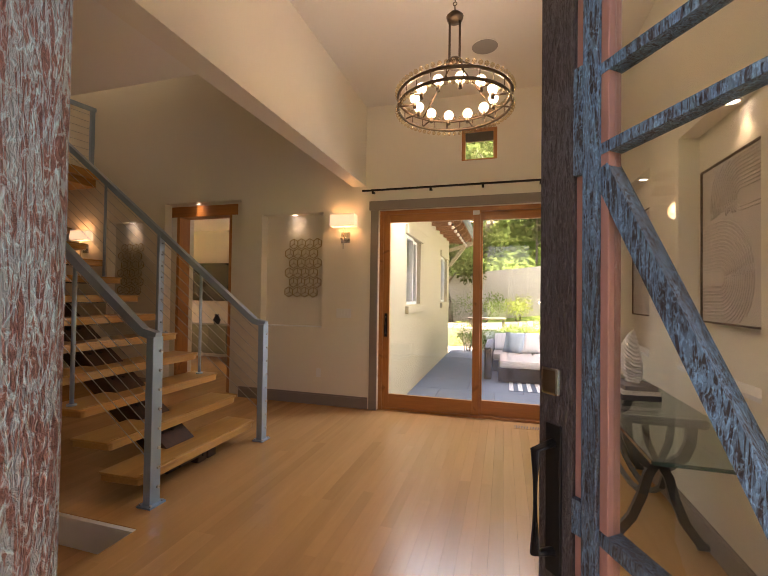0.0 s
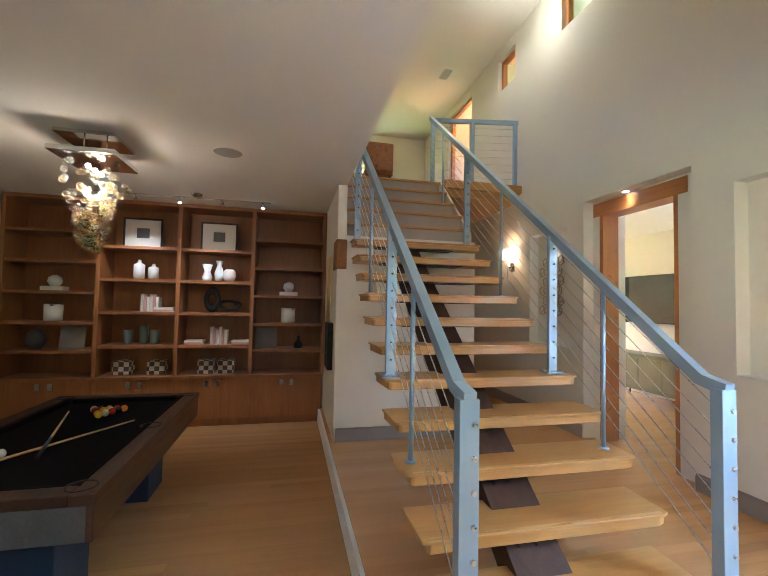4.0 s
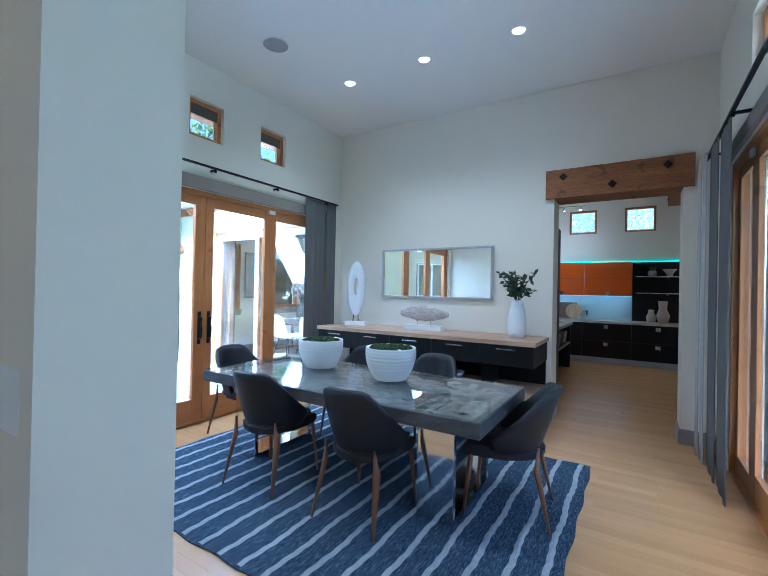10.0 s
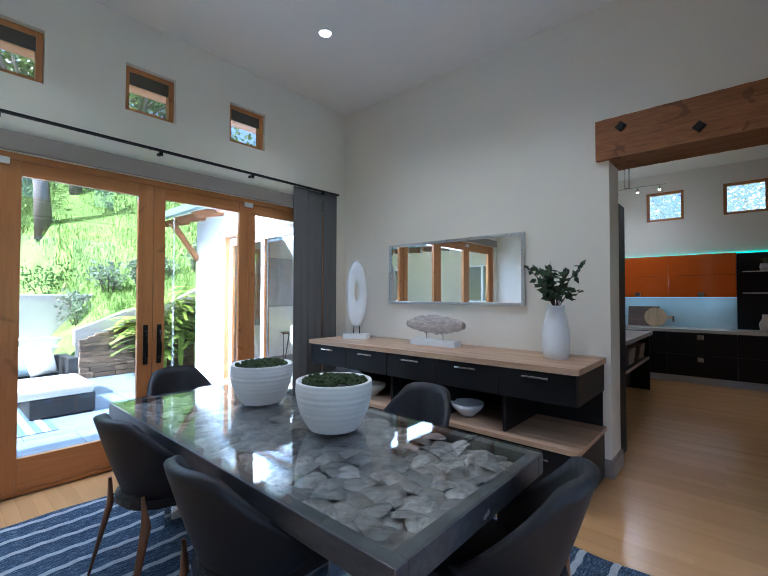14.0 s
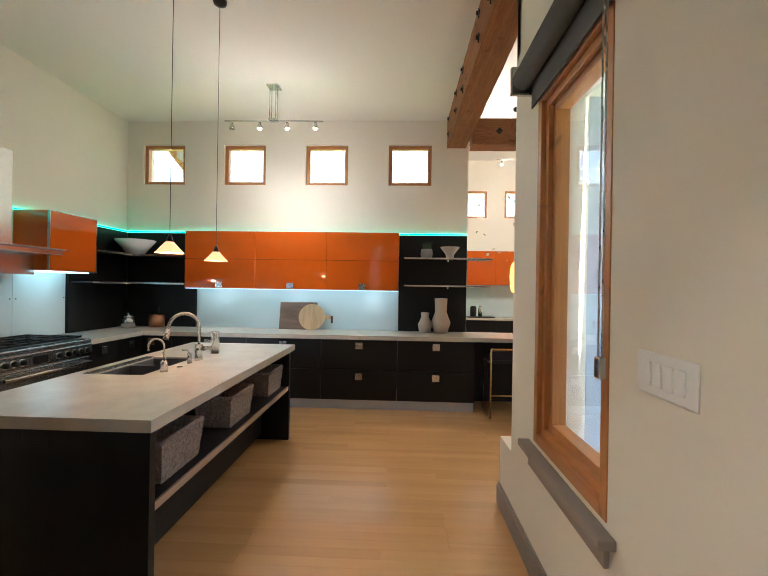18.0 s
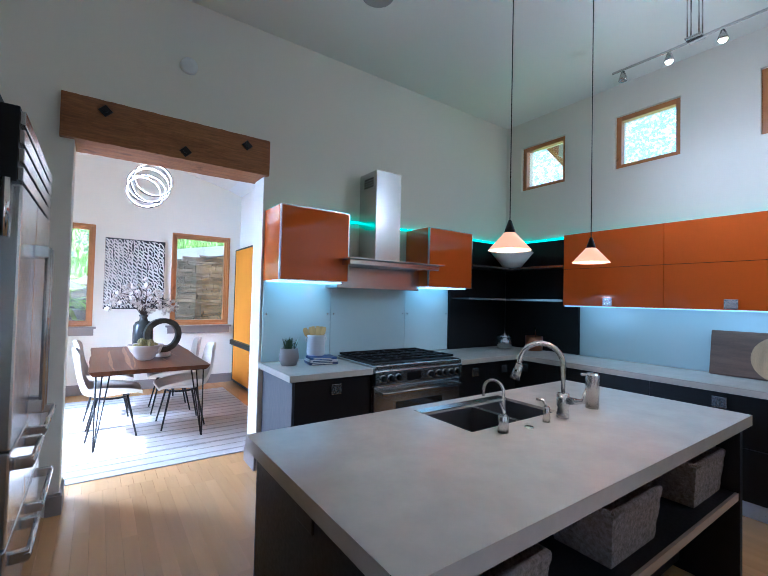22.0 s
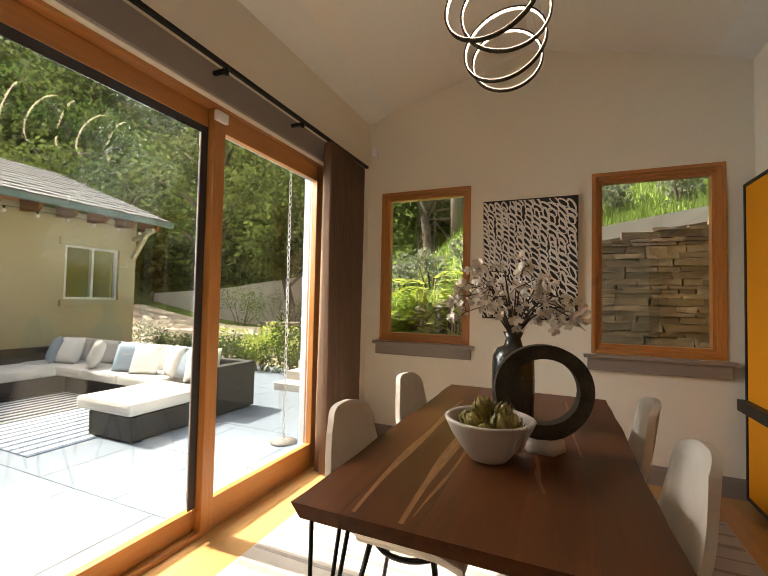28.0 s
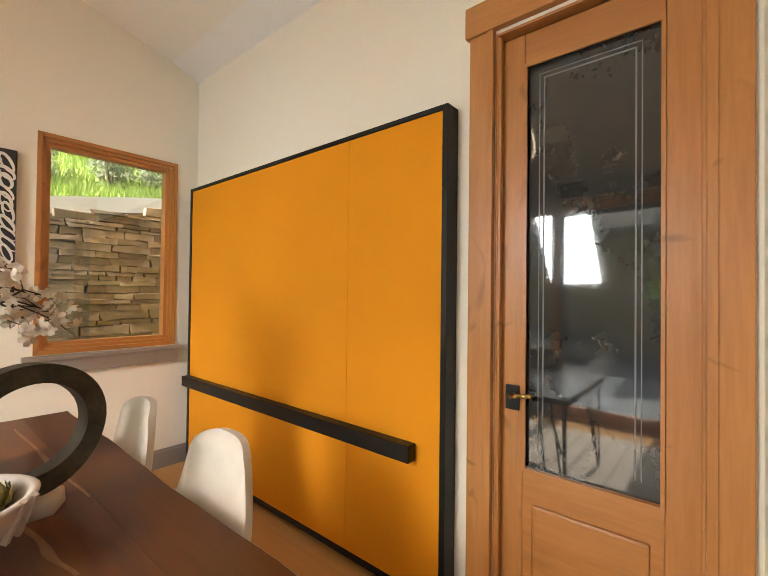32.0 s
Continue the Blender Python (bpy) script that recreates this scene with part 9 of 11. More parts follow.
for sx, sy in ((-1, -1), (1, -1), (-1, 1), (1, 1)):
    x, y = sx * 0.42, sy * 0.95
    part("leg_plate", box(B(), x - 0.07, x + 0.07, y - 0.07, y + 0.07, 0.712, 0.718), BLACKMETAL, bt)
    part("hairpin_leg", sweep(B(), [(x - 0.06 * sx, y, 0.714), (x + 0.045 * sx, y + 0.045 * sy, 0.02), (x + 0.055 * sx, y + 0.055 * sy, 0.008), (x + 0.045 * sx, y + 0.05 * sy, 0.02), (x, y - 0.06 * sy, 0.714)], 0.007, 8), BLACKMETAL, bt, "bent black steel rod leg")
    part("hairpin_rod", sweep(B(), [(x + 0.05 * sx, y + 0.05 * sy, 0.714), (x + 0.052 * sx, y + 0.052 * sy, 0.012)], 0.007, 8), BLACKMETAL, bt)


def scoop_chair(at, turn, first=None):
    if first:
        return copy_thing(first, pose(*at, 0, 0, turn))
    u = thing("scoop_chair", "cream upholstered scoop chair on thin metal legs", "chair", "breakfast chairs", at, turn)
    bm = B()
    n, rows = 16, 14
    top, bot = [], []
    for j in range(rows + 1):
        f = j / rows
        # a profile from the front of the seat up to the top of the back
        if f < 0.5:
            g = f / 0.5
            y, z, w = 0.31 - 0.47 * g, 0.47 - 0.035 * math.sin(g * 1.8), 0.225 + 0.025 * g
        else:
            g = (f - 0.5) / 0.5
            y, z, w = -0.16 - 0.12 * g ** 0.75, 0.44 + 0.485 * g ** 1.2, 0.25 - 0.085 * g ** 2.2
        dip = 0.10 * math.sin(math.pi * min(1, f * 1.15)) ** 0.8
        ra, rb = [], []
        for i in range(n + 1):
            s = 2 * i / n - 1
            side = abs(s) ** 2.6
            x = w * s
            zz = z + dip * side * (1 if f < 0.6 else max(0, 1 - (f - 0.6) / 0.4))
            yy = y + 0.07 * side * (max(0, f - 0.45))
            if j == rows:
                zz -= 0.045 * abs(s) ** 3
            ra.append(bm.verts.new((x, yy, zz)))
            nrm = Vector((0, 0, -1)) if f < 0.45 else Vector((0, -1, -0.1))
            rb.append(bm.verts.new(Vector((x * 0.97, yy, zz)) + nrm * 0.030))
        top.append(ra)
        bot.append(rb)
    for gset in (top, bot):
        for j in range(rows):
            for i in range(n):
                bm.faces.new((gset[j][i], gset[j][i + 1], gset[j + 1][i + 1], gset[j + 1][i])).smooth = True
    for i in range(n):
        for j in (0, rows):
            bm.faces.new((top[j][i], top[j][i + 1], bot[j][i + 1], bot[j][i]))
    for j in range(rows):
        for i in (0, n):
            bm.faces.new((top[j][i], top[j + 1][i], bot[j + 1][i], bot[j][i]))
    part("shell", bm, CREAM, u)
    part("seat_pad", box(B(), -0.19, 0.19, -0.12, 0.27, 0.445, 0.478, 0.014), CREAM, u)
    part("frame_ring", ring(B(), (0, 0.05, 0.40), 0.15, 0.011, 24, 6), BLACKMETAL, u)
    for sx, sy in ((-1, -1), (1, -1), (-1, 1), (1, 1)):
        part("leg", sweep(B(), [(sx * 0.13, 0.05 + sy * 0.13, 0.42), (sx * 0.21, 0.05 + sy * 0.22, 0.0)], [0.012, 0.009], 8), BLACKMETAL, u)
    return u


_s0 = scoop_chair((7.33, 6.63, 0.010), -90)
scoop_chair((7.31, 7.45, 0.010), -93, _s0)
scoop_chair((8.10, 6.67, 0.010), 91, _s0)
scoop_chair((8.08, 7.40, 0.010), 88, _s0)
# pale rug
rg = thing("pale_rug", "pale grey-beige flat rug with faint stripes", "rug", at=(7.80, 7.08, 0))
RUGPALE = surface("pale_rug_wool", (0.46, 0.42, 0.38), 0.95, var=0.08, scale=5, fine=150, bump=0.3, spec=0.1)
RUGDARK = surface("pale_rug_line", (0.30, 0.27, 0.25), 0.95, var=0.15, scale=20, fine=150, bump=0.3, spec=0.1)
part("rug_field", box(B(), -1.43, 1.13, -1.65, 1.27, 0.001, 0.009), RUGPALE, rg)
for k in range(20):
    y = -1.53 + k * 0.145
    w = (0.012, 0.006, 0.02)[k % 3]
    part("woven_line", box(B(), -1.42, 1.12, y - w, y + w, 0.0092, 0.0105), RUGDARK, rg)
# yellow pin board with a black rail
yp = thing("sliding_panel", "large orange-yellow sliding panel in a black frame", "sliding panel", at=(9.258, 7.487, 0))
part("board", box(B(), -0.088, -0.004, -1.22, -0.626, 0.065, 2.275), YELLOW, yp)
part("board", box(B(), -0.088, -0.004, -0.6245, 1.22, 0.065, 2.275), YELLOW, yp)
for q in ((-1.25, -1.221, 0.04, 2.30), (1.221, 1.25, 0.04, 2.30), (-1.22, 1.22, 0.04, 0.064), (-1.22, 1.22, 2.276, 2.30)):
    part("frame_bar", box(B(), -0.095, -0.002, *q, 0.003), BLACKMETAL, yp)
part("rail", box(B(), -0.150, -0.089, -1.09, 1.23, 0.665, 0.745, 0.005), BLACKMETAL, yp, "black shelf rail")
part("bottom_track", box(B(), -0.06, -0.03, -1.25, 1.25, 0.001, 0.039), BLACKMETAL, yp)
# picture between the windows: white looping strokes over a black ground
pic = thing("abstract_painting", "painting of white looping strokes on a black ground", "painting", at=(7.680, 8.817, 1.797))
part("canvas", box(B(), -0.395, 0.395, -0.04, -0.002, -0.535, 0.535, 0.002), surface("black_paint", (0.010, 0.010, 0.012), 0.5, var=0.2), pic)
part("frame_edge", box(B(), -0.399, 0.399, -0.030, -0.001, -0.539, 0.539), surface("canvas_edge", (0.35, 0.27, 0.18), 0.6), pic)
rng = random.Random(21)
verts, faces = [], []
cx, layer = -0.375, 0
while cx < 0.375:
    gap = 0.056 + 0.024 * (cx + 0.395) / 0.79
    cz, sway = -0.50, rng.uniform(0, 6)
    while cz < 0.51:
        h, w = gap * rng.uniform(0.58, 0.82), gap * rng.uniform(0.24, 0.34)
        lean = radians(rng.uniform(12, 52))
        wide = rng.uniform(0.0048, 0.0088)
        b = len(verts)
        layer += 1
        ox = cx + 0.008 * math.sin(cz * 9 + sway) + rng.uniform(-0.004, 0.004)
        for k in range(16):
            a = 2 * math.pi * k / 16
            thick = wide * (1 + 0.35 * math.sin(a + 0.8))
            for m in (-thick, thick):
                p, q = (w + m) * math.cos(a), (h + m) * math.sin(a)
                verts.append((ox + p * math.cos(lean) - q * math.sin(lean), -0.0406 - 0.0002 * (layer % 6), cz + p * math.sin(lean) + q * math.cos(lean)))
        faces += [(b + 2 * k, b + 2 * k + 1, b + (2 * k + 3) % 32, b + (2 * k + 2) % 32) for k in range(16)]
        cz += h * rng.uniform(1.0, 1.3)
    cx += gap
me = bpy.data.meshes.new("paint_layer")
me.from_pydata([tuple(min(max(q, lo), hi) for q, lo, hi in zip(v, (-0.395, -1, -0.525), (0.395, 1, 0.525))) for v in verts], [], faces)
me.materials.append(PAPER)
o = new("paint_layer", me)
o.parent = pic
tagged(o, "white looping brush strokes", kind="stuff")
# bowl, bottle vase with blossom, ring sculpture
u = thing("stone_bowl", "pale rough stone bowl with a spout, filled with artichokes", "bowl", at=(7.675, 6.70, 0.761))
u.scale = (0.93, 0.93, 0.98)
part("bowl", lathe(B(), [(0, 0), (0.06, 0), (0.082, 0.008), (0.125, 0.06), (0.165, 0.115), (0.190, 0.165), (0.193, 0.172), (0.186, 0.176), (0.170, 0.172), (0.14, 0.09), (0.09, 0.03), (0, 0.03)], 36, wob=0.018), PLASTER, u)
for s in (-1, 1):
    part("spout_lip", bar(B(), [(0.125 + 0.014 * s, -0.085 + 0.014 * s, 0.075), (0.156 + 0.014 * s, -0.112 + 0.014 * s, 0.176)], 0.014, 0.014), PLASTER, u, "rough stone spout lip")
rng = random.Random(9)
part("soil", lathe(B(), [(0, 0.125), (0.10, 0.120), (0.150, 0.108)], 24, wob=0.03), MOSS, u)
for k, (hx_, hy_, hz_, hr_) in enumerate(((-0.055, -0.045, 0.150, 0.046), (0.055, -0.055, 0.152, 0.050), (-0.03, 0.05, 0.185, 0.052), (0.05, 0.045, 0.178, 0.047), (-0.10, 0.02, 0.140, 0.038), (0.105, 0.02, 0.145, 0.040), (0.0, -0.11, 0.140, 0.036), (0.0, 0.11, 0.145, 0.038))):
    bm = B()
    c = Vector((hx_, hy_, hz_))
    axis = Vector((hx_ * 3 + rng.uniform(-0.3, 0.3), hy_ * 3 + rng.uniform(-0.3, 0.3), 1)).normalized()
    e1 = axis.orthogonal().normalized()
    e2 = axis.cross(e1)
    hr_ *= 0.86
    ball(bm, c, hr_ * 0.80, 9)
    for ring_no in range(5):
        th = radians(22 + ring_no * 24)
        m = (3, 5, 6, 7, 7)[ring_no]
        for j in range(m):
            t = 2 * math.pi * (j + 0.5 * (ring_no % 2)) / m + k
            out = e1 * math.cos(t) + e2 * math.sin(t)
            n_ = axis * math.cos(th) + out * math.sin(th)
            up = (axis * math.sin(th) - out * math.cos(th)).normalized()
            sd = n_.cross(up)
            L, W = hr_ * 1.10, hr_ * 0.36
            root, belly, tip = c + n_ * hr_ * 0.80 - up * L * 0.45, c + n_ * hr_ * 1.04, c + n_ * hr_ * 1.34 + up * L * 0.62
            v = [bm.verts.new(q) for q in (root, belly + sd * W, c + n_ * hr_ * 1.12 + up * L * 0.30 + sd * W * 0.75, tip, c + n_ * hr_ * 1.12 + up * L * 0.30 - sd * W * 0.75, belly - sd * W, c + n_ * hr_ * 1.17 + up * L * 0.05)]
            for q in range(6):
                bm.faces.new((v[q], v[(q + 1) % 6], v[6]))
    tagged(part("artichoke_head", bm, SUCC, u), "olive green artichoke head with pointed scales", kind="stuff")
u = thing("bottle_vase", "tall dark bottle vase with white blossom branches", "vase", at=(7.70, 7.37, 0.761))
part("vase", lathe(B(), [(0, 0), (0.10, 0), (0.11, 0.02), (0.115, 0.20), (0.11, 0.34), (0.085, 0.385), (0.05, 0.40), (0.04, 0.44), (0.055, 0.475), (0.045, 0.475), (0.03, 0.43), (0, 0.40)], 28), DARKCLAY, u)
rng = random.Random(14)
fl = B()
for k in range(22):
    a = 2 * math.pi * (k * 0.382) + rng.uniform(-0.2, 0.2)
    far = rng.uniform(0.55, 1.0)
    tip = Vector((-0.03 + 0.43 * math.cos(a) * far, 0.26 * math.sin(a) * far, 0.50 + 0.38 * rng.random() * (1.15 - 0.75 * far * abs(math.cos(a)))))
    mid = tip * 0.48 + Vector((rng.uniform(-0.05, 0.05), rng.uniform(-0.04, 0.04), 0.38))
    mid.z = max(mid.z, tip.z - 0.02)
    kink = mid.lerp(tip, 0.5) + Vector([rng.uniform(-0.03, 0.03) for _ in range(3)])
    part("branch", sweep(B(), [(0, 0, 0.44), Vector((0, 0, 0.44)).lerp(mid, 0.5) + Vector((0, 0, 0.03)), mid, kink, tip], [0.006, 0.005, 0.004, 0.003, 0.0018], 5), TWIG, u)
    ends = [tip]
    for q in range(2):
        e = kink + Vector((rng.uniform(-0.10, 0.10), rng.uniform(-0.08, 0.08), rng.uniform(-0.10, 0.09)))
        part("twig", sweep(B(), [kink, kink.lerp(e, 0.6) + Vector((0, 0, 0.012)), e], [0.0028, 0.002, 0.0014], 5), TWIG, u)
        ends.append(e)
    for q in range(10):
        c = (rng.choice(ends) if q % 3 else mid.lerp(tip, rng.random())) + Vector([rng.uniform(-0.030, 0.030) for _ in range(3)])
        n1 = Vector([rng.uniform(-1, 1) for _ in range(3)]).normalized()
        e1 = n1.orthogonal().normalized()
        e2 = n1.cross(e1)
        big = rng.uniform(0.65, 1.1)
        for j in range(5):
            t = 2 * math.pi * j / 5
            d = e1 * math.cos(t) + e2 * math.sin(t)
            s = n1.cross(d)
            v = [fl.verts.new(p) for p in (c, c + (d * 0.014 + s * 0.012 + n1 * 0.006) * big, c + (d * 0.028 + s * 0.008 + n1 * 0.012) * big, c + (d * 0.028 - s * 0.008 + n1 * 0.013) * big, c + (d * 0.014 - s * 0.012 + n1 * 0.006) * big)]
            fl.faces.new(v)
tagged(part("blossom", fl, PETAL, u), "white blossom petals", kind="stuff")
u = thing("bronze_ring", "aged bronze ring sculpture on a hexagonal stone base", "sculpture", at=(7.87, 6.93, 0.761))
u.scale = (0.95, 0.95, 0.95)
part("base", lathe(B(), [(0, 0), (0.10, 0), (0.095, 0.05), (0, 0.05)], 6), PLASTER, u)
bm = B()
secs = []
for i in range(44):
    a = 2 * math.pi * i / 44
    ro, ri, d = 0.215 + 0.003 * math.sin(3 * a), 0.152 + 0.003 * math.sin(2 * a + 1), 0.034
    c, s = math.cos(a), math.sin(a)
    secs.append([bm.verts.new((r * c, y, 0.265 + r * s)) for r, y in ((ro, -d), (ro, d), (ri, d), (ri, -d))])
for i in range(44):
    for k in range(4):
        bm.faces.new((secs[i][k], secs[(i + 1) % 44][k], secs[(i + 1) % 44][(k + 1) % 4], secs[i][(k + 1) % 4]))
bmesh.ops.rotate(bm, verts=bm.verts, cent=(0, 0, 0), matrix=Matrix.Rotation(radians(12), 3, "Z"))
part("ring_body", bm, BRONZE, u)
# ring pendant
rp = thing("ring_pendant", "pendant of overlapping bronze rings with glowing inner edges", "pendant lamp", at=(7.66, 7.30, 3.01))
RINGGLOW = glow("ring_led", (1.0, 0.80, 0.62), 2.4)
for R, x, y, z, rx, ry in ((0.185, 0.02, -0.72, -0.24, 82, 6), (0.21, -0.01, -0.52, -0.26, 80, -8), (0.205, 0.03, -0.34, -0.22, 83, 9), (0.21, 0.0, -0.14, -0.25, 80, -6), (0.19, -0.01, 0.06, -0.22, 82, 5)):
    m = (Matrix.Rotation(radians(rx), 3, "X") @ Matrix.Rotation(radians(ry), 3, "Y"))
    bm, gl = B(), B()
    for lst, ro, ri, d in ((bm, R + 0.008, R, 0.010), (gl, R - 0.0005, R - 0.004, 0.007)):
        secs = []
        for i in range(40):
            a = 2 * math.pi * i / 40
            secs.append([lst.verts.new(Vector((x, y, z)) + m @ Vector((r * math.cos(a), r * math.sin(a), h))) for r, h in ((ro, -d), (ro, d), (ri, d), (ri, -d))])
        for i in range(40):
            for k in range(4):
                lst.faces.new((secs[i][k], secs[(i + 1) % 40][k], secs[(i + 1) % 40][(k + 1) % 4], secs[i][(k + 1) % 4]))
    r = part("ring", bm, BRONZE, rp)
    part("led_band", gl, RINGGLOW, r, "glowing inner band")
    part("wire", sweep(B(), [Vector((x, y, z)) + m @ Vector((R, 0, 0)), (x * 0.3, y * 0.9, 0.65)], 0.0012, 4), CABLE, rp)
part("canopy", box(B(), -0.05, 0.05, -0.80, 0.06, 0.63, 0.675, 0.004), BLACKMETAL, rp)
for q in ((6.69, 6.93), (8.69, 6.94)):
    u = thing("ceiling_speaker", "round flush ceiling speaker grille", "ceiling speaker", "ceiling speakers", (q[0], q[1], 3.23 + (0.47 * (1 - abs(q[0] - 7.67) / 1.82)) - 0.006))
    u.rotation_euler = (0, radians(-14.5 if q[0] < 7.67 else 14.5), 0)
    part("grille", lathe(B(), [(0, -0.006), (0.12, -0.006), (0.125, -0.001)], 32), SPEAKER, u)
u = thing("alarm_sensor", "small white wall sensor in the corner", "sensor", at=(6.15, 8.818, 2.95))
part("body", box(B(), -0.03, 0.03, -0.03, -0.001, -0.05, 0.05, 0.008), WHITE, u)
u = thing("wall_outlet", "white wall socket on the plaster wall", "socket", at=(6.75, 8.818, 0.42))
part("plate", box(B(), -0.035, 0.035, -0.005, 0, -0.057, 0.057, 0.003), WHITE, u)

# ---- outdoors ----
def smooth(t):
    t = min(1.0, max(0.0, t))
    return t * t * (3 - 2 * t)


def wall_top(x):
    pts = ((4.3, 0.60), (5.2, 0.97), (6.2, 1.20), (7.2, 1.70), (8.2, 2.20), (9.7, 2.45), (14.0, 2.6))
    if x <= pts[0][0]:
        return pts[0][1]
    for (a, p), (b, q) in zip(pts, pts[1:]):
        if x <= b:
            return p + (q - p) * (x - a) / (b - a)
    return pts[-1][1]


def ground_z(x, y):
    e = smooth((x - 3.8) / 1.2)
    west = -0.32 + 0.9 * smooth((y - 15.0) / 3.0) + 0.9 * smooth((y - 20.2) / 0.5) + 0.92 * max(0, y - 21.0) * smooth((y - 20.0) / 5.0)
    east = -0.32 if y < 11.0 else wall_top(x) + 0.1 + 0.40 * (y - 11.0)
    west += 0.75 * max(0.0, -15.0 - x) * smooth((y - 11.0) / 5.0)
    z = west * (1 - e) + east * e
    z += 0.5 * smooth((y - 12) / 12) * (math.sin(x * 0.31) + math.sin(y * 0.23 + x * 0.17))
    return min(z, 40.0 + 2.0 * math.sin(x * 0.05)) if y > 12 else (z if y > 10.9 else -0.32)


gx = [-160, -110, -80, -60, -48, -40] + [-34 + k * 1.5 for k in range(46)] + [40, 52, 70, 100, 160]
gy = [-160, -100, -60, -35, -20, -10, 0, 5, 9, 10.98, 11.02] + [12 + k * 1.2 for k in range(44)] + [70, 90, 120, 180]
bm = B()
vs = [[bm.verts.new((x, y, ground_z(x, y))) for x in gx] for y in gy]
for j in range(len(gy) - 1):
    for i in range(len(gx) - 1):
        bm.faces.new((vs[j][i], vs[j][i + 1], vs[j + 1][i + 1], vs[j + 1][i])).smooth = gy[j] > 12
built("ground", bm, GRASS, "grassy ground rising into a hillside", "ground")

# pale gravel terraces behind the hedge
GRAVEL = surface("pale_gravel", (0.50, 0.44, 0.35), 0.95, var=0.18, scale=1.6, fine=55, bump=0.4, spec=0.1, dist=0.01)
bm = B()
_gx, _gy = [-12 + 0.75 * k for k in range(22)], [11.72 + 0.74 * k for k in range(12)]
vs = [[bm.verts.new((x, y, ground_z(x, y) + 0.03)) for x in _gx] for y in _gy]
for j in range(len(_gy) - 1):
    for i in range(len(_gx) - 1):
        bm.faces.new((vs[j][i], vs[j][i + 1], vs[j + 1][i + 1], vs[j + 1][i])).smooth = True
built("gravel_terrace", bm, GRAVEL, "pale gravel terrace behind the hedge", "ground")

# patio slabs on a bed
pav = built("pavement", box(B(), -1.5, 5.86, 5.19, 11.7, -0.31, -0.162), MORTAR, "blue-grey stone patio", "patio")
_sl = {}
rng = random.Random(2)
y = 5.20
row = 0
while y < 11.6:
    x = -1.49 - (0.45 if row % 2 else 0)
    while x < 5.85:
        x0, x1 = max(x, -1.49), min(x + 0.91, 5.855)
        if x1 - x0 > 0.08:
            k = (round(x1 - x0, 2), 0.91)
            if k not in _sl:
                _sl[k] = mesh_of(box(B(), 0.003, k[0] - 0.003, 0.003, 0.907, -0.032, 0.0, 0.003), "paving_slab", PATIO)
            o = new("paving_slab", _sl[k])
            o.parent = pav
            o.location = (x0, y, -0.13 + rng.uniform(-0.001, 0.001))
        x += 0.91
    y += 0.91
    row += 1

# slate retaining wall, stone by stone
sw = built("stone_wall", prism(B(), [(4.3, -0.32), (12.0, -0.32), (12.0, 2.45)] + [(x, wall_top(x) - 0.03) for x in (9.7, 8.2, 7.2, 6.2, 5.2, 4.3)], 10.66, 10.95, "y"), MORTAR, "dry-stacked slate retaining wall", "stone wall")
_st = []
for q in range(14):
    r = random.Random(q + 50)
    bm = B()
    L, H, D = 1.0, 1.0, 0.10
    fr = []
    for a, b in ((0, 0), (0.5, r.uniform(-0.06, 0.06)), (1, 0), (1, 1), (0.5, 1 + r.uniform(-0.06, 0.06)), (0, 1)):
        fr.append((a + r.uniform(-0.05, 0.05), b + r.uniform(-0.14, 0.14)))
    lo = [bm.verts.new((a, D, b)) for a, b in fr]
    mi = [bm.verts.new((a, r.uniform(0.0, 0.02), b)) for a, b in fr]
    hi = [bm.verts.new((0.5 + (a - 0.5) * 0.97, r.uniform(-0.014, 0.0), 0.5 + (b - 0.5) * 0.92)) for a, b in fr]
    for u_, v_ in ((lo, mi), (mi, hi)):
        for k in range(6):
            bm.faces.new((u_[k], u_[(k + 1) % 6], v_[(k + 1) % 6], v_[k]))
    bm.faces.new(hi)
    _st.append(mesh_of(bm, "slate_block", SLATE))


def stack(parent, x0, x1, y, z0, topf, flip, limit, rng, hs=(0.06, 0.08, 0.10, 0.13, 0.16), long=1.0):
    n = 0
    z = z0
    while z < 3.05 and n < limit:
        h = rng.choice(hs)
        x = x0
        while x < x1 - 0.05:
            w = min(long * rng.uniform(0.18, 0.58) * (1.15 if h > 0.1 else 1) * (0.5 if x == x0 and rng.random() < 0.5 else 1), x1 + 0.05 - x)
            if z + h * 0.6 < topf(x + w / 2):
                o = new("slate_block", rng.choice(_st))
                o.parent = parent
                o.matrix_basis = pose(x + (w if flip else 0), y + rng.uniform(-0.005, 0.006), z, 0, rng.uniform(-1.2, 1.2), 180 if flip else 0) @ Matrix.Diagonal((w - 0.004, 0.6, h - 0.003, 1))
                n += 1
            x += w
        z += h
stack(sw, 4.3, 9.9, 10.60, -0.13, wall_top, 0, 520, random.Random(6), (0.045, 0.055, 0.07, 0.085, 0.11), 0.8)
built("wall_coping", prism(B(), [(4.3, 0.5)] + [(x, wall_top(x) + 0.20) for x in (4.3, 5.2, 6.2, 7.2, 8.2, 9.7)] + [(12.0, 2.75), (12.0, 0.5)], 10.97, 11.15, "y"), RETAIN, "pale plastered wall above the stone", "retaining wall")
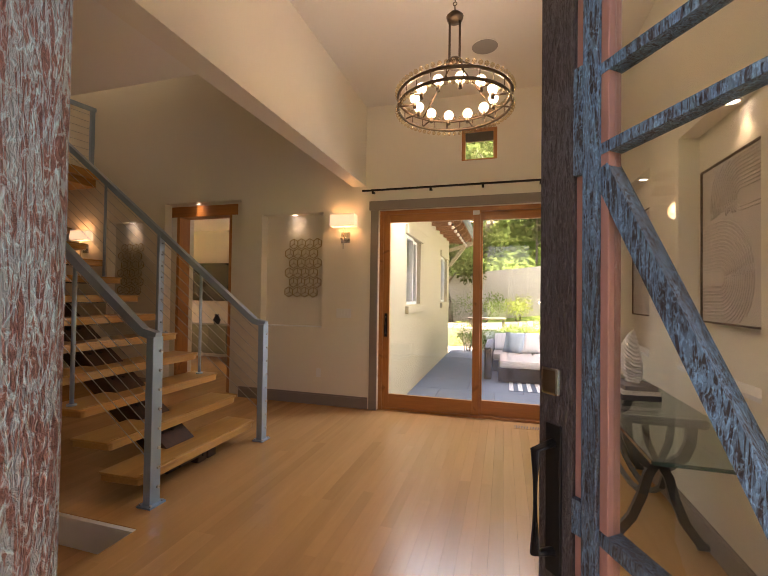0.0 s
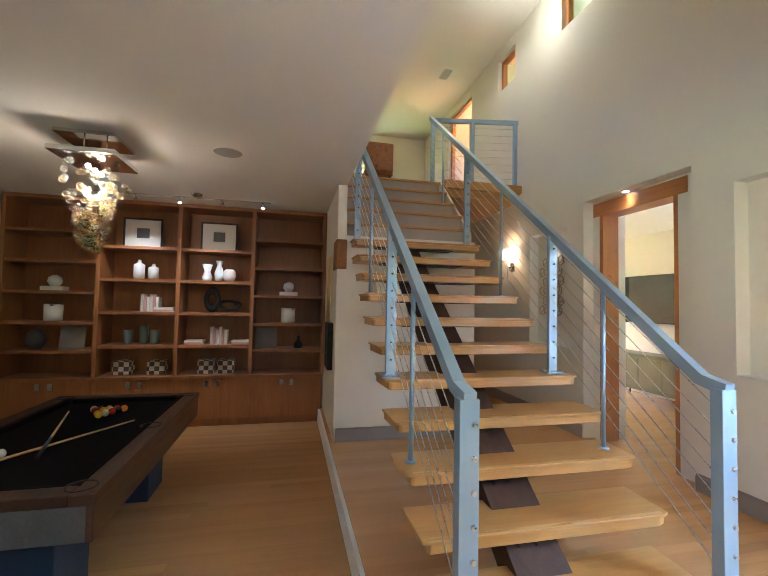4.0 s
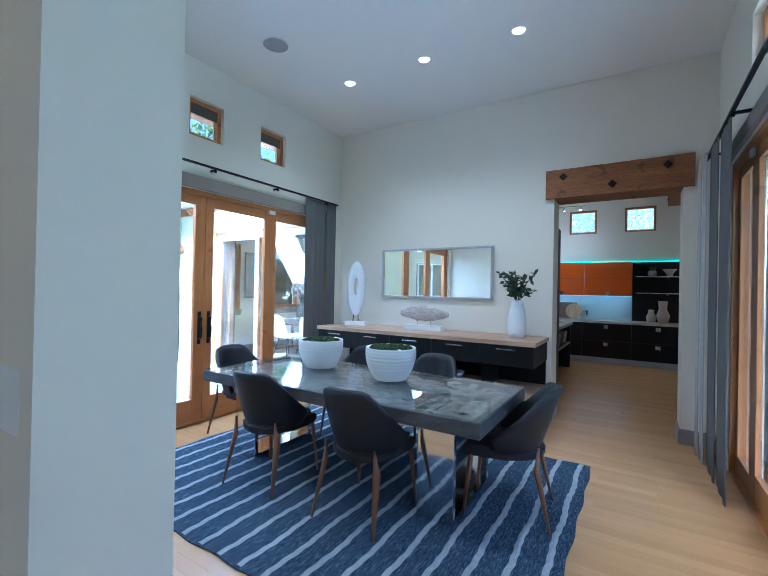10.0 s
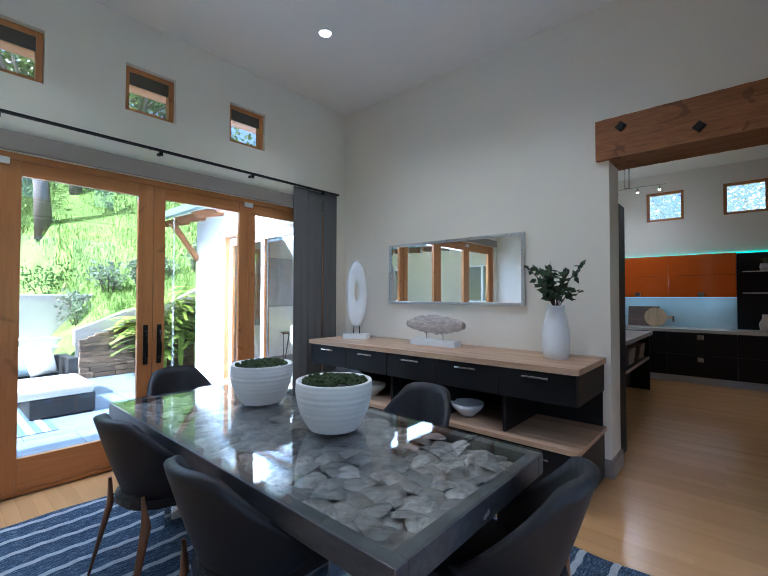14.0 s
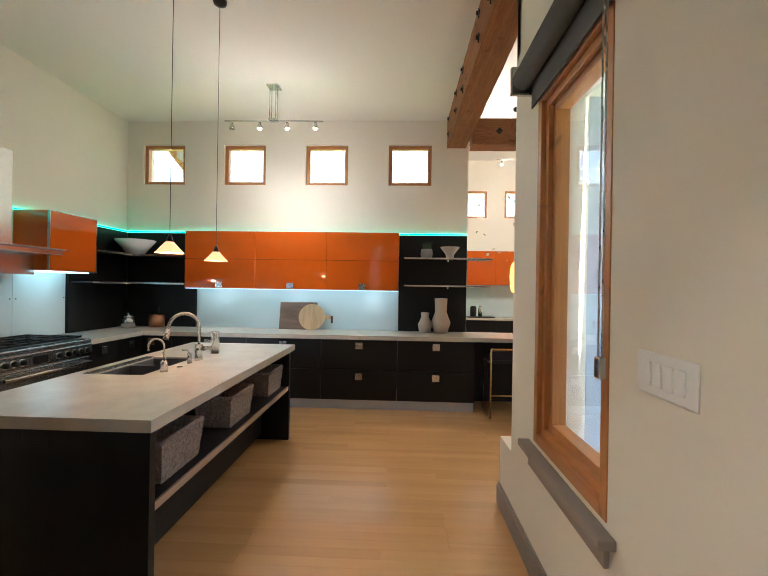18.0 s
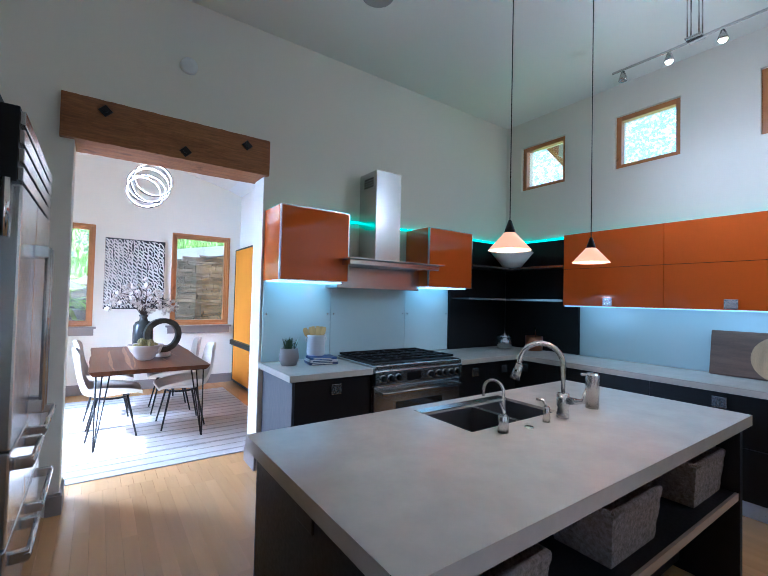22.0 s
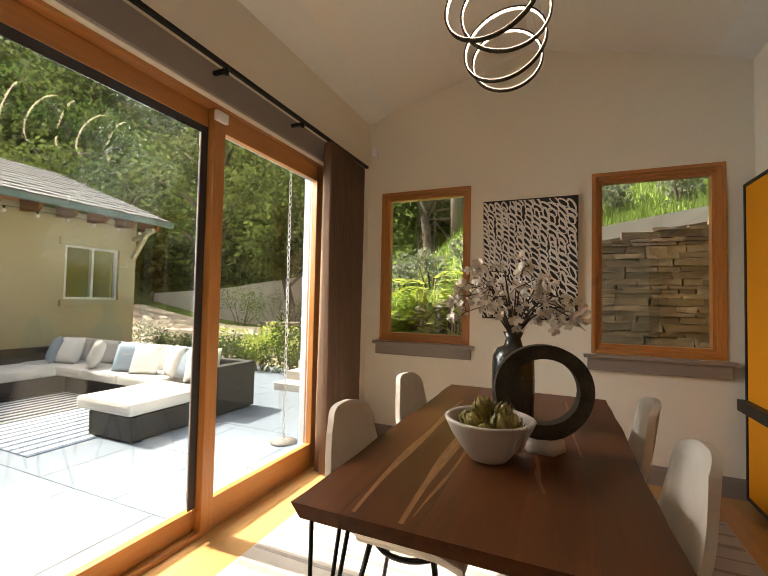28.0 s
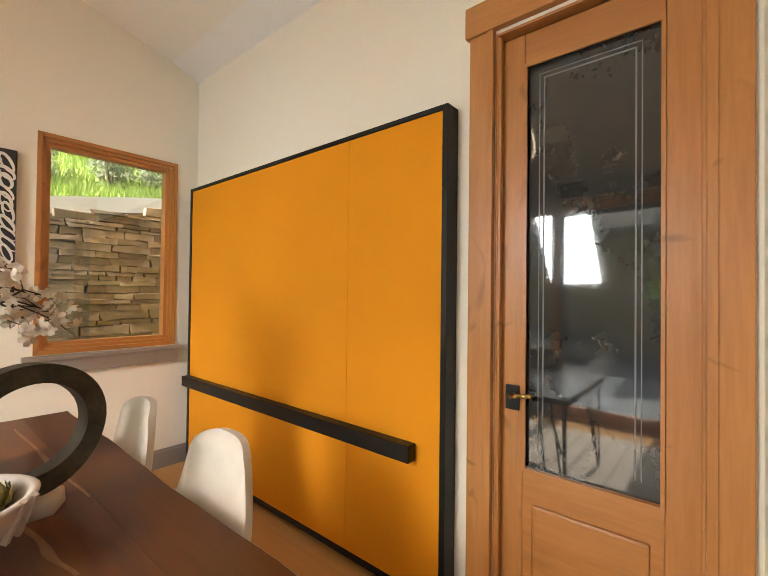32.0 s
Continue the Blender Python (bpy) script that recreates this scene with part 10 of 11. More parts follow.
sw2 = built("stone_pier", box(B(), 0.0, 1.65, 0.05, 0.60, -0.32, 2.85), MORTAR, "stone-clad pier beside the south doors", "stone wall")
sw2.matrix_world = pose(6.25, 0.01, 0, 0, 0, -90)
stack(sw2, 0.0, 1.65, 0.0, -0.30, lambda x: 2.85, 0, 260, random.Random(16), (0.07, 0.10, 0.13, 0.16))
part("downspout", sweep(B(), [(6.19, -0.275, -0.28), (6.19, -0.275, 2.84)], 0.032, 12), surface("dark_downspout", (0.05, 0.04, 0.035), 0.5, var=0.1), thing("downspout", "dark brown downspout in front of the stone pier", "downspout"))
single("porch_post", box(B(), -0.035, 0.035, -0.045, 0.045, 0.0, 3.14, 0.004), surface("pale_blue_post_paint", (0.52, 0.58, 0.64), 0.55, var=0.06, scale=3, fine=40, bump=0.05), "pale blue-grey porch post", "post", "", (6.18, -0.19, -0.29))
WEATHERED = surface("weathered_blue_grey_paint", (0.42, 0.47, 0.54), 0.7, var=0.15, scale=3, fine=40, bump=0.15, stretch=(1, 1, 0.2))
window("window_25", "y", 8.50, 8.62, -2.6, -0.10, 0.50, 2.68, 0.095, "tall window with weathered blue-grey posts", mats=WEATHERED)
for o in bpy.data.objects["window_25"].children_recursive:
    if o.name.startswith("pane"):
        o.data.materials.clear()
        o.data.materials.append(GLASS_TINTED)
        o.visible_shadow = True
# unseen slab, keeps the sun off the pier and the weathered window
built("porch_roof", box(B(), 2.9, 8.48, -1.7, 0.0, 2.86, 3.02, 0.01), RETAIN, "flat porch roof outside the south doors", "roof")
built("pavement_porch", box(B(), 1.205, 9.0, -8.0, 0.03, -0.50, -0.29), PATIO, "lower stone paving outside the south doors", "patio")
built("pavement_south", box(B(), -6.0, 1.2, -8.0, 0.03, -0.30, -0.04), PATIO, "stone paving in front of the house", "patio")

EXTWHITE = surface("white_outer_stucco", (0.74, 0.73, 0.70), 0.9, var=0.05, scale=1.4, fine=45, bump=0.25, spec=0.1, dist=0.008)
SOFTBLUE = surface("pale_blue_grey_cladding", (0.52, 0.58, 0.64), 0.55, var=0.06, scale=3, fine=40, bump=0.05)
for q in ((5.19, 5.36, -0.3, 2.93), (8.12, 9.05, -0.3, 2.93), (5.36, 8.12, 2.68, 2.93)):
    built("wall_outer_face", box(B(), 5.842, 5.859, *q), EXTWHITE, "white stucco outer face of the breakfast room", "wall")
for q in ((5.36, 5.462, -0.06, 2.68), (8.018, 8.12, -0.06, 2.68), (5.462, 8.018, 2.558, 2.68)):
    part("outer_casing", box(B(), 5.832, 5.8995, *q, 0.004), SOFTBLUE, door4, "pale blue-grey outer casing")
for q in ((5.485, 5.57, 0.03, 2.535), (6.775, 6.86, 0.03, 2.535), (5.57, 6.775, 0.03, 0.15), (5.57, 6.775, 2.425, 2.535)):
    part("outer_cladding", box(B(), 5.922, 5.9295, *q, 0.002), SOFTBLUE, door4)
for q in ((6.862, 6.873, 0.03, 2.535), (7.907, 7.995, 0.03, 2.535), (6.873, 7.907, 0.03, 0.195), (6.873, 7.907, 2.405, 2.535)):
    part("outer_cladding", box(B(), 5.977, 5.9845, *q, 0.002), SOFTBLUE, door4)

# wing roof with rafters, gutter and string lights
roof = thing("wing_roof", "low-pitched shingle roof with rafter tails", "roof")
def roof_z(x):
    return 3.12 + (-0.85 - x) * 0.36
part("deck", prism(B(), [(-0.85, 3.12), (-5.8, roof_z(-5.8)), (-10.6, 3.15), (-10.6, 3.25), (-5.8, roof_z(-5.8) + 0.10), (-0.85, 3.21)], 5.45, 12.0, "y"), TIMBER_X, roof)
for k in range(13):
    x = -0.83 - k * 0.385
    bm = B()
    n = 22
    for i in range(n):
        y0 = 5.45 + i * 6.56 / n
        prism(bm, [(x, roof_z(x) + 0.10), (x - 0.42, roof_z(x - 0.42) + 0.095), (x - 0.42, roof_z(x - 0.42) + 0.11), (x, roof_z(x) + 0.125 + 0.006 * ((i * 7 + k) % 3))], y0 + 0.004, y0 + 6.56 / n - 0.004, "y")
    part("shingle_course", bm, SHINGLE, roof)
part("gutter", bar(B(), [(-0.80, 5.45, 3.14), (-0.80, 12.0, 3.14)], 0.10, 0.11), surface("gutter_paint", (0.16, 0.22, 0.22), 0.5), roof)
for i in range(11):
    y0 = 5.65 + i * 0.60
    part("rafter_tail", prism(B(), [(-0.86, 3.10), (-1.52, 3.10 + 0.66 * 0.36), (-1.52, 2.98), (-0.98, 2.94), (-0.88, 3.0)], y0, y0 + 0.07, "y"), TIMBER_X, roof)
part("corner_brace", bar(B(), [(-1.48, 11.5, 2.30), (-0.95, 11.5, 2.98)], 0.09, 0.09), STUCCO, roof)
part("corner_brace", bar(B(), [(-1.48, 11.5, 2.75), (-0.80, 11.5, 2.95)], 0.09, 0.09), STUCCO, roof)
sl = thing("string_lights", "string of white globe bulbs under the eave", "string lights")
for i in range(12):
    y0 = 5.8 + i * 0.5
    b = part("globe_bulb", ball(B(), (-1.0, y0, 2.86), 0.035, 10), WHITE, sl)
    part("bulb_cap", sweep(B(), [(-1.0, y0, 2.89), (-1.0, y0, 2.95)], 0.014, 7), BLACKMETAL, b)
part("wire", sweep(B(), [(-1.0, 5.5 + k * 0.25, 2.955 - 0.02 * (k % 2)) for k in range(26)], 0.004, 5), BLACKMETAL, sl)
# breakfast room roof and the house eave over the patio
br = thing("breakfast_roof", "shingle gable roof with a broad eave", "roof")
part("deck", prism(B(), [(5.28, 2.95), (7.67, 3.86), (10.1, 2.95), (10.1, 3.07), (7.67, 3.98), (5.28, 3.07)], 5.2, 9.6, "y"), WHITE, br)
part("gutter", bar(B(), [(5.24, 5.2, 2.99), (5.24, 9.6, 2.99)], 0.10, 0.11), bpy.data.materials["gutter_paint"], br)
for i in range(6):
    y0 = 5.9 + i * 0.7
    part("rafter_tail", prism(B(), [(5.30, 2.93), (5.86, 3.12), (5.86, 2.95), (5.40, 2.84)], y0, y0 + 0.07, "y"), TIMBER_X, br)
part("corner_brace", bar(B(), [(5.85, 9.0, 2.2), (5.36, 9.0, 2.86)], 0.10, 0.08), TIMBER_X, br)
ke = thing("kitchen_eave", "pale timber eave outside the kitchen clerestory", "eave")
part("barge_board", bar(B(), [(12.55, 5.3, 4.15), (12.55, 3.9, 3.15)], 0.05, 0.20), RETAIN, ke)
part("rafter_tail", bar(B(), [(12.0, 4.75, 3.90), (12.9, 4.75, 3.55)], 0.08, 0.14), TIMBER_X, ke)
part("soffit", box(B(), 11.95, 12.95, 4.35, 5.6, 3.95, 4.02), RETAIN, ke)
# unseen eave, added to cut the sky light through the upper windows
hu = thing("upper_eave", "deep eave over the upper windows", "eave")
part("soffit", box(B(), -12.4, -1.3, 5.45, 6.55, 5.86, 5.98), TIMBER_X, hu)
part("soffit", box(B(), -12.4, -11.22, 1.9, 5.44, 5.5, 5.62), TIMBER_X, hu)
hr = thing("house_eave", "deep eave of the main house over the doors", "eave")
part("soffit", box(B(), 1.2, 5.4, 5.2, 5.75, 3.62, 3.72), TIMBER_X, hr)
part("soffit", box(B(), -1.4, 1.2, 5.2, 5.75, 3.62, 3.72), TIMBER_X, hr)
u = thing("outdoor_lantern", "white outdoor wall lantern", "wall lamp", at=(5.862, 5.28, 1.95))
part("body", box(B(), -0.12, -0.02, -0.06, 0.06, -0.15, 0.12, 0.01), WHITE, u)
part("tip", sweep(B(), [(-0.07, 0, -0.15), (-0.07, 0, -0.22)], [0.03, 0.008], 8), WHITE, u)
rc = thing("rain_chain", "metal rain chain hanging from the eave to the patio", "rain chain", at=(5.24, 8.60, -0.13))
for k in range(52):
    part("link", ring(B(), (0, 0, 0.03 + k * 0.0588), 0.022, 0.005, 12, 5, Matrix.Rotation(radians(90), 3, "X") @ Matrix.Diagonal((0.7, 1.5, 1)).to_3x3() if k % 2 else Matrix.Rotation(radians(90), 3, "Y") @ Matrix.Diagonal((1.5, 0.7, 1)).to_3x3()), CABLE, rc)
part("splash_plate", lathe(B(), [(0, 0), (0.13, 0.0), (0.14, 0.02), (0, 0.03)], 20), GREYPOT, rc)

# outdoor sofa and its rug
so = thing("outdoor_sectional", "dark wicker sectional sofa with grey cushions", "outdoor sofa", at=(1.94, 8.59, -0.13))
for q in ((-2.15, 1.98, 0.30, 0.95), (-2.02, -1.10, -0.75, 0.30), (1.27, 1.98, -0.75, 0.30)):
    part("wicker_base", box(B(), *q, 0.02, 0.27, 0.01), WICKER, so)
part("wicker_back", box(B(), -2.15, 1.98, 0.95, 1.06, 0.02, 0.64, 0.012), WICKER, so)
part("wicker_arm", box(B(), 1.86, 1.99, 0.30, 0.95, 0.27, 0.64, 0.012), WICKER, so)
part("wicker_arm", box(B(), -2.28, -2.15, -0.6, 1.06, 0.02, 0.62, 0.012), WICKER, so)
for x in (-1.75, -0.95, -0.15, 0.65):
    part("seat_cushion", box(B(), x - 0.39, x + 0.39, 0.20, 0.92, 0.27, 0.41, 0.04), CUSHION, so)
    bm = box(B(), -0.37, 0.37, -0.09, 0.09, 0.0, 0.38, 0.06)
    c = part("back_cushion", bm, CUSHION, so)
    c.matrix_basis = pose(x, 0.84, 0.40, -12, 0, 0)
part("chaise_cushion", box(B(), -2.0, -1.12, -0.74, 0.19, 0.27, 0.41, 0.04), CUSHION, so)
part("chaise_cushion", box(B(), 1.06, 1.96, -0.77, 0.28, 0.27, 0.41, 0.04), CUSHION, so)
def pillow(h, d):
    """A stuffed square pillow standing on one edge, thin along its seams."""
    bm, n = B(), 10
    for side in (-1, 1):
        vs = []
        for j in range(n + 1):
            row = []
            for i in range(n + 1):
                s, t = 2 * i / n - 1, 2 * j / n - 1
                f = max(0.0, (1 - s ** 4) * (1 - t ** 4)) ** 0.6
                k = 1 - 0.07 * (1 - abs(s) ** 3) * abs(t) - 0.07 * (1 - abs(t) ** 3) * abs(s)
                row.append(bm.verts.new((h * s * k, side * (d * f + 0.004), h * 0.93 + h * t * k)))
            vs.append(row)
        for j in range(n):
            for i in range(n):
                bm.faces.new((vs[j][i], vs[j][i + 1], vs[j + 1][i + 1], vs[j + 1][i])).smooth = True
    bmesh.ops.remove_doubles(bm, verts=bm.verts, dist=0.0085)
    bmesh.ops.rotate(bm, verts=bm.verts, cent=(0, 0, 0), matrix=Matrix.Rotation(radians(-20), 3, "X"))
    return bm


BLUEPILLOW = surface("blue_stripe_pillow", (0.30, 0.38, 0.46), 0.9, var=0.15, scale=30, bump=0.15, stretch=(6, 1, 1))
rng = random.Random(31)
for i, x in enumerate((-1.75, -1.4, -0.7, 0.1, 0.5, 0.95, 1.25, 1.6)):
    bm = pillow(0.23, 0.085)
    single("throw_pillow", bm, (BLUEPILLOW, WHITE, CUSHION)[i % 3], "square throw pillow on the sectional", "pillow", "throw pillows", (1.94 + x, 9.11 + rng.uniform(-0.12, 0.02), 0.285), rng.uniform(-35, 35))
rg2 = thing("patio_rug", "blue and white striped patio rug", "rug", at=(2.0, 8.15, -0.128))
part("rug_field", box(B(), -1.9, 1.4, -0.95, 0.8, 0.0, 0.006), surface("patio_rug_blue", (0.09, 0.13, 0.19), 0.95), rg2)
for k in range(22):
    part("stripe", box(B(), -1.89 + k * 0.15, -1.82 + k * 0.15, -0.94, 0.79, 0.0062, 0.0075), WHITE, rg2)

# planting
def leaf_cloud(bm, rng, c, rx, ry, rz, n, size, flat=0.3):
    """Small leaves through an uneven clump."""
    c = Vector(c)
    for _ in range(n):
        d = Vector((rng.gauss(0, 1), rng.gauss(0, 1), rng.gauss(0, 1))).normalized() * (rng.random() ** 0.4)
        p = c + Vector((d.x * rx, d.y * ry, d.z * rz))
        t = Vector((rng.uniform(-1, 1), rng.uniform(-1, 1), rng.uniform(-flat, 1))).normalized() * size * rng.uniform(0.6, 1.3)
        s = t.cross(Vector((rng.uniform(-1, 1), rng.uniform(-1, 1), rng.uniform(-1, 1)))).normalized() * size * 0.38
        v = [bm.verts.new(q) for q in (p, p + t * 0.45 + s, p + t, p + t * 0.45 - s)]
        bm.faces.new(v)


def shrub(name, label, at, rx, ry, h, n, size, mat, seed, group="shrubs", lumps=7):
    u = thing(name, label, "shrub", group, at)
    bm, st, rng = B(), B(), random.Random(seed)
    for k in range(lumps):
        a = rng.uniform(0, 6.28)
        q = rng.random() ** 0.5 * 0.7
        c = (rx * q * math.cos(a), ry * q * math.sin(a), h * rng.uniform(0.35, 0.8))
        leaf_cloud(bm, rng, c, rx * 0.5, ry * 0.5, h * 0.32, n // lumps, size)
        sweep(st, [(c[0] * 0.2, c[1] * 0.2, 0), c], [0.02, 0.006], 5)
    tagged(part("foliage", bm, mat, u), kind="stuff")
    part("stems", st, TWIG, u)
    return u
rng = random.Random(77)
k = 0
for x in [-1.0 + 0.62 * i for i in range(10)]:
    shrub("boxwood_hedge", "low clipped green boxwood hedge plant", (x, 12.0 + rng.uniform(-0.1, 0.1), -0.32), 0.42, 0.34, 0.85, 620, 0.05, HEDGE, k, "boxwood hedge")
    k += 1
for x, y_, r, h in ((-0.3, 13.3, 0.7, 1.0), (1.4, 13.6, 0.8, 1.15), (3.2, 13.2, 0.75, 1.3), (2.3, 12.9, 0.5, 1.5), (-1.6, 14.6, 0.8, 0.9), (0.3, 15.5, 0.9, 0.8), (4.5, 14.2, 0.9, 1.4), (3.0, 16.0, 0.9, 1.0), (-3.4, 13.4, 0.9, 1.3)):
    shrub("flowering_shrub", "rounded grey-green garden shrub", (x, y_, ground_z(x, y_) - 0.05), r, r, h, 700, 0.075, (SAGE, HEDGE, YELLOWGREEN)[k % 3], k, "garden shrubs")
    k += 1
for x, y_, r, h in ((-2.6, 18.9, 1.1, 1.7), (-0.9, 19.1, 1.2, 1.4), (0.6, 18.6, 0.9, 1.2), (3.6, 18.8, 1.2, 1.7), (-4.6, 18.6, 1.2, 1.8), (1.2, 12.9, 0.5, 0.9), (-0.6, 12.7, 0.5, 0.8), (0.4, 14.2, 0.7, 0.9), (2.6, 14.6, 0.8, 1.1)):
    shrub("flowering_shrub", "rounded light green garden shrub", (x, y_, ground_z(x, y_) - 0.05), r, r, h, 900, 0.08, (YELLOWGREEN, SAGE, LIVEGRASS)[k % 3], k, "garden shrubs")
    k += 1
def lobed_leaf(bm, base, out, rise, length, width, lobes=6):
    """One arching leaf cut into narrow lobes along a midrib."""
    out = out.normalized()
    side = Vector((-out.y, out.x, 0)).normalized()
    rib = [base + out * length * f + Vector((0, 0, rise * f - 0.55 * length * f * f)) for f in [k / (lobes + 1) for k in range(lobes + 2)]]
    for a, b in zip(rib, rib[1:]):
        w = side * width * 0.16
        bm.faces.new([bm.verts.new(p) for p in (a - w, a + w, b + w, b - w)])
    for k in range(1, lobes + 1):
        f = k / (lobes + 1)
        reach = width * math.sin(math.pi * (0.18 + 0.70 * (1 - f))) ** 0.8
        for s in (-1, 1):
            p, q = rib[k], rib[k + 1]
            tip = p + side * s * reach + out * length * 0.20 + Vector((0, 0, -0.10 * reach))
            m = p.lerp(tip, 0.55)
            w = out * length * 0.068
            bm.faces.new([bm.verts.new(v) for v in (p - w * 0.4, m - w, tip, m + w, p + w * 1.3)])


for x, y_, h in ((5.35, 10.25, 1.35), (5.70, 10.20, 1.65), (6.00, 10.12, 1.75), (6.34, 10.14, 2.0), (6.68, 10.26, 1.65)):
    u = thing("broad_leaf_plant", "lush yellow-green plant with large lobed leaves by the stone wall", "plant", "wall plants", (x, y_, -0.14))
    bm, st, rng = B(), B(), random.Random(k)
    for q in range(46):
        a, f = q * 2.4 + rng.uniform(-0.4, 0.4), 0.2 + 0.8 * math.sqrt(rng.random())
        out = Vector((math.cos(a), math.sin(a) * 0.8, 0))
        top = Vector((out.x * 0.16 * f, out.y * 0.10 * f, 0.12 + (h - 0.25) * f))
        sweep(st, [(out.x * 0.03, out.y * 0.03, 0), Vector((out.x * 0.05, out.y * 0.05, top.z * 0.6)), top], [0.010, 0.008, 0.004], 5)
        lobed_leaf(bm, top, out + Vector((0, 0, 0.001)), rng.uniform(0.05, 0.30), rng.uniform(0.40, 0.58), rng.uniform(0.17, 0.26))
    tagged(part("foliage", bm, YELLOWGREEN, u), kind="stuff")
    part("stems", st, YELLOWGREEN, u)
    k += 1
for i in range(13):
    x = 4.6 + i * 0.62
    shrub("sage_bush", "silvery lavender bush on top of the wall", (x, 12.0 + 0.35 * (i % 2), ground_z(x, 12.0) - 0.12), 0.45, 0.4, 0.9, 330, 0.09, SAGE, k, "lavender row", 6)
    k += 1


def tree(at, h, spread, seed, mat, n=1500, size=0.22, lean=0.0, bare=0.35):
    u = thing("tree", "leafy hillside tree with forked limbs", "tree", "trees", at)
    rng = random.Random(seed)
    tr, cr = B(), B()
    base_r = 0.05 + h * 0.022
    top = Vector((lean, rng.uniform(-0.3, 0.3), h * 0.55))
    sweep(tr, [(0, 0, -0.3), Vector((lean * 0.2, 0, h * 0.2)), top], [base_r * 1.25, base_r, base_r * 0.6], 9)
    for k in range(8):
        a = k * 2.4 + rng.uniform(-0.3, 0.3)
        st = Vector((0, 0, 0)).lerp(top, rng.uniform(bare + 0.15, 1.0))
        e = st + Vector((math.cos(a) * spread * rng.uniform(0.4, 0.95), math.sin(a) * spread * rng.uniform(0.4, 0.95), h * rng.uniform(0.15, 0.42)))
        m = st.lerp(e, 0.5) + Vector((0, 0, h * 0.04))
        sweep(tr, [st, m, e], [base_r * 0.45, base_r * 0.28, base_r * 0.08], 6)
        for q in range(3):
            c = m.lerp(e, rng.uniform(0.2, 1.05)) + Vector([rng.uniform(-0.3, 0.3) * spread for _ in range(3)])
            leaf_cloud(cr, rng, c, spread * 0.36, spread * 0.36, spread * 0.26, n // 24, size)
    part("trunk", tr, BARK, u)
    tagged(part("crown", cr, mat, u), kind="stuff")
for i, (x, y_, h, s) in enumerate(((2.6, 22.5, 8.5, 3.4), (-1.0, 24.5, 8, 3.2), (6.3, 21.0, 6.5, 2.6), (4.6, 26, 9, 3.6), (-4.5, 21, 7.5, 3.0), (-8, 19.5, 8.5, 3.4), (-12, 18, 9, 3.8), (-16, 15.5, 9, 3.8), (-6.5, 27, 9, 3.6), (9.5, 25.5, 7, 2.8), (1.0, 30, 10, 4), (-13, 25, 10, 4), (-20, 21, 10, 4.2), (12.5, 31, 8, 3), (-2.4, 19.2, 6, 2.2))):
    tree((x, y_, ground_z(x, y_) - 0.1), h, s, i, TREELEAF if i % 3 else HEDGE, 2200, 0.24, 0.8 if i % 2 else -0.6)
tree((4.88, 18.2, ground_z(4.88, 18.2) - 0.1), 7.5, 2.4, 41, SPRINGLEAF, 500, 0.12, -0.5, 0.6)
# far woods: one leafy mass over the hillside
bm, rng = B(), random.Random(99)
for i in range(620):
    x, y_ = rng.uniform(-46, 4), 20.5 + 34 * rng.random() ** 1.3
    if x > -4 and y_ < 24:
        continue
    z = ground_z(x, y_)
    leaf_cloud(bm, rng, (x, y_, z + rng.uniform(0.3, 2.8)), 1.8, 1.8, 1.5, 85, 0.42)
for i in range(260):
    x, y_ = rng.uniform(-52, -13), rng.uniform(12.5, 24)
    leaf_cloud(bm, rng, (x, y_, ground_z(x, y_) + rng.uniform(0.3, 2.8)), 1.8, 1.8, 1.5, 85, 0.42)
for i in range(60):
    x, y_ = rng.uniform(3, 26), rng.uniform(30, 46)
    leaf_cloud(bm, rng, (x, y_, ground_z(x, y_) + rng.uniform(0.8, 3)), 1.9, 1.9, 1.5, 60, 0.5)
tagged(new("hillside_woods", mesh_of(bm, "hillside_woods", TREELEAF)), "dense green woods on the hillside", "woods", "", "stuff")
bm, rng = B(), random.Random(98)
for i in range(520):
    x, y_ = rng.uniform(16, 27), rng.uniform(-9, 14)
    leaf_cloud(bm, rng, (x, y_, rng.uniform(0.5, 15.0)), 1.6, 1.6, 1.5, 190, 0.11)
tagged(new("sunlit_woods", mesh_of(bm, "sunlit_woods", SPRINGLEAF)), "pale sunlit foliage behind the kitchen", "woods", "", "stuff")
# grass tufts on the slopes
rng = random.Random(44)
verts, faces = [], []
for i in range(52000):
    if i % 4:
        x, y_ = rng.uniform(3.5, 15), 11.3 + 22 * rng.random() ** 1.5
    else:
        x, y_ = rng.uniform(-9, 4), 20.4 + 14 * rng.random()
    z_, l, a = ground_z(x, y_), rng.uniform(0.07, 0.20), rng.uniform(0, 3.14)
    c_, s_ = 0.013 * math.cos(a), 0.013 * math.sin(a)
    b = len(verts)
    verts += [(x - c_, y_ - s_, z_ - 0.02), (x + c_, y_ + s_, z_ - 0.02), (x + rng.uniform(-0.4, 0.4) * l, y_ + rng.uniform(-0.6, 0.2) * l, z_ + l)]
    faces.append((b, b + 1, b + 2))
me = bpy.data.meshes.new("grass_tufts")
me.from_pydata(verts, [], faces)
me.materials.append(LIVEGRASS)
tagged(new("grass_tufts", me), "bright spring grass on the slopes", "grass", "", "stuff")
# broad stone steps beside the retaining wall
gs = thing("garden_steps", "pale stone garden steps beside the slate wall", "steps", at=(4.05, 10.62, -0.16))
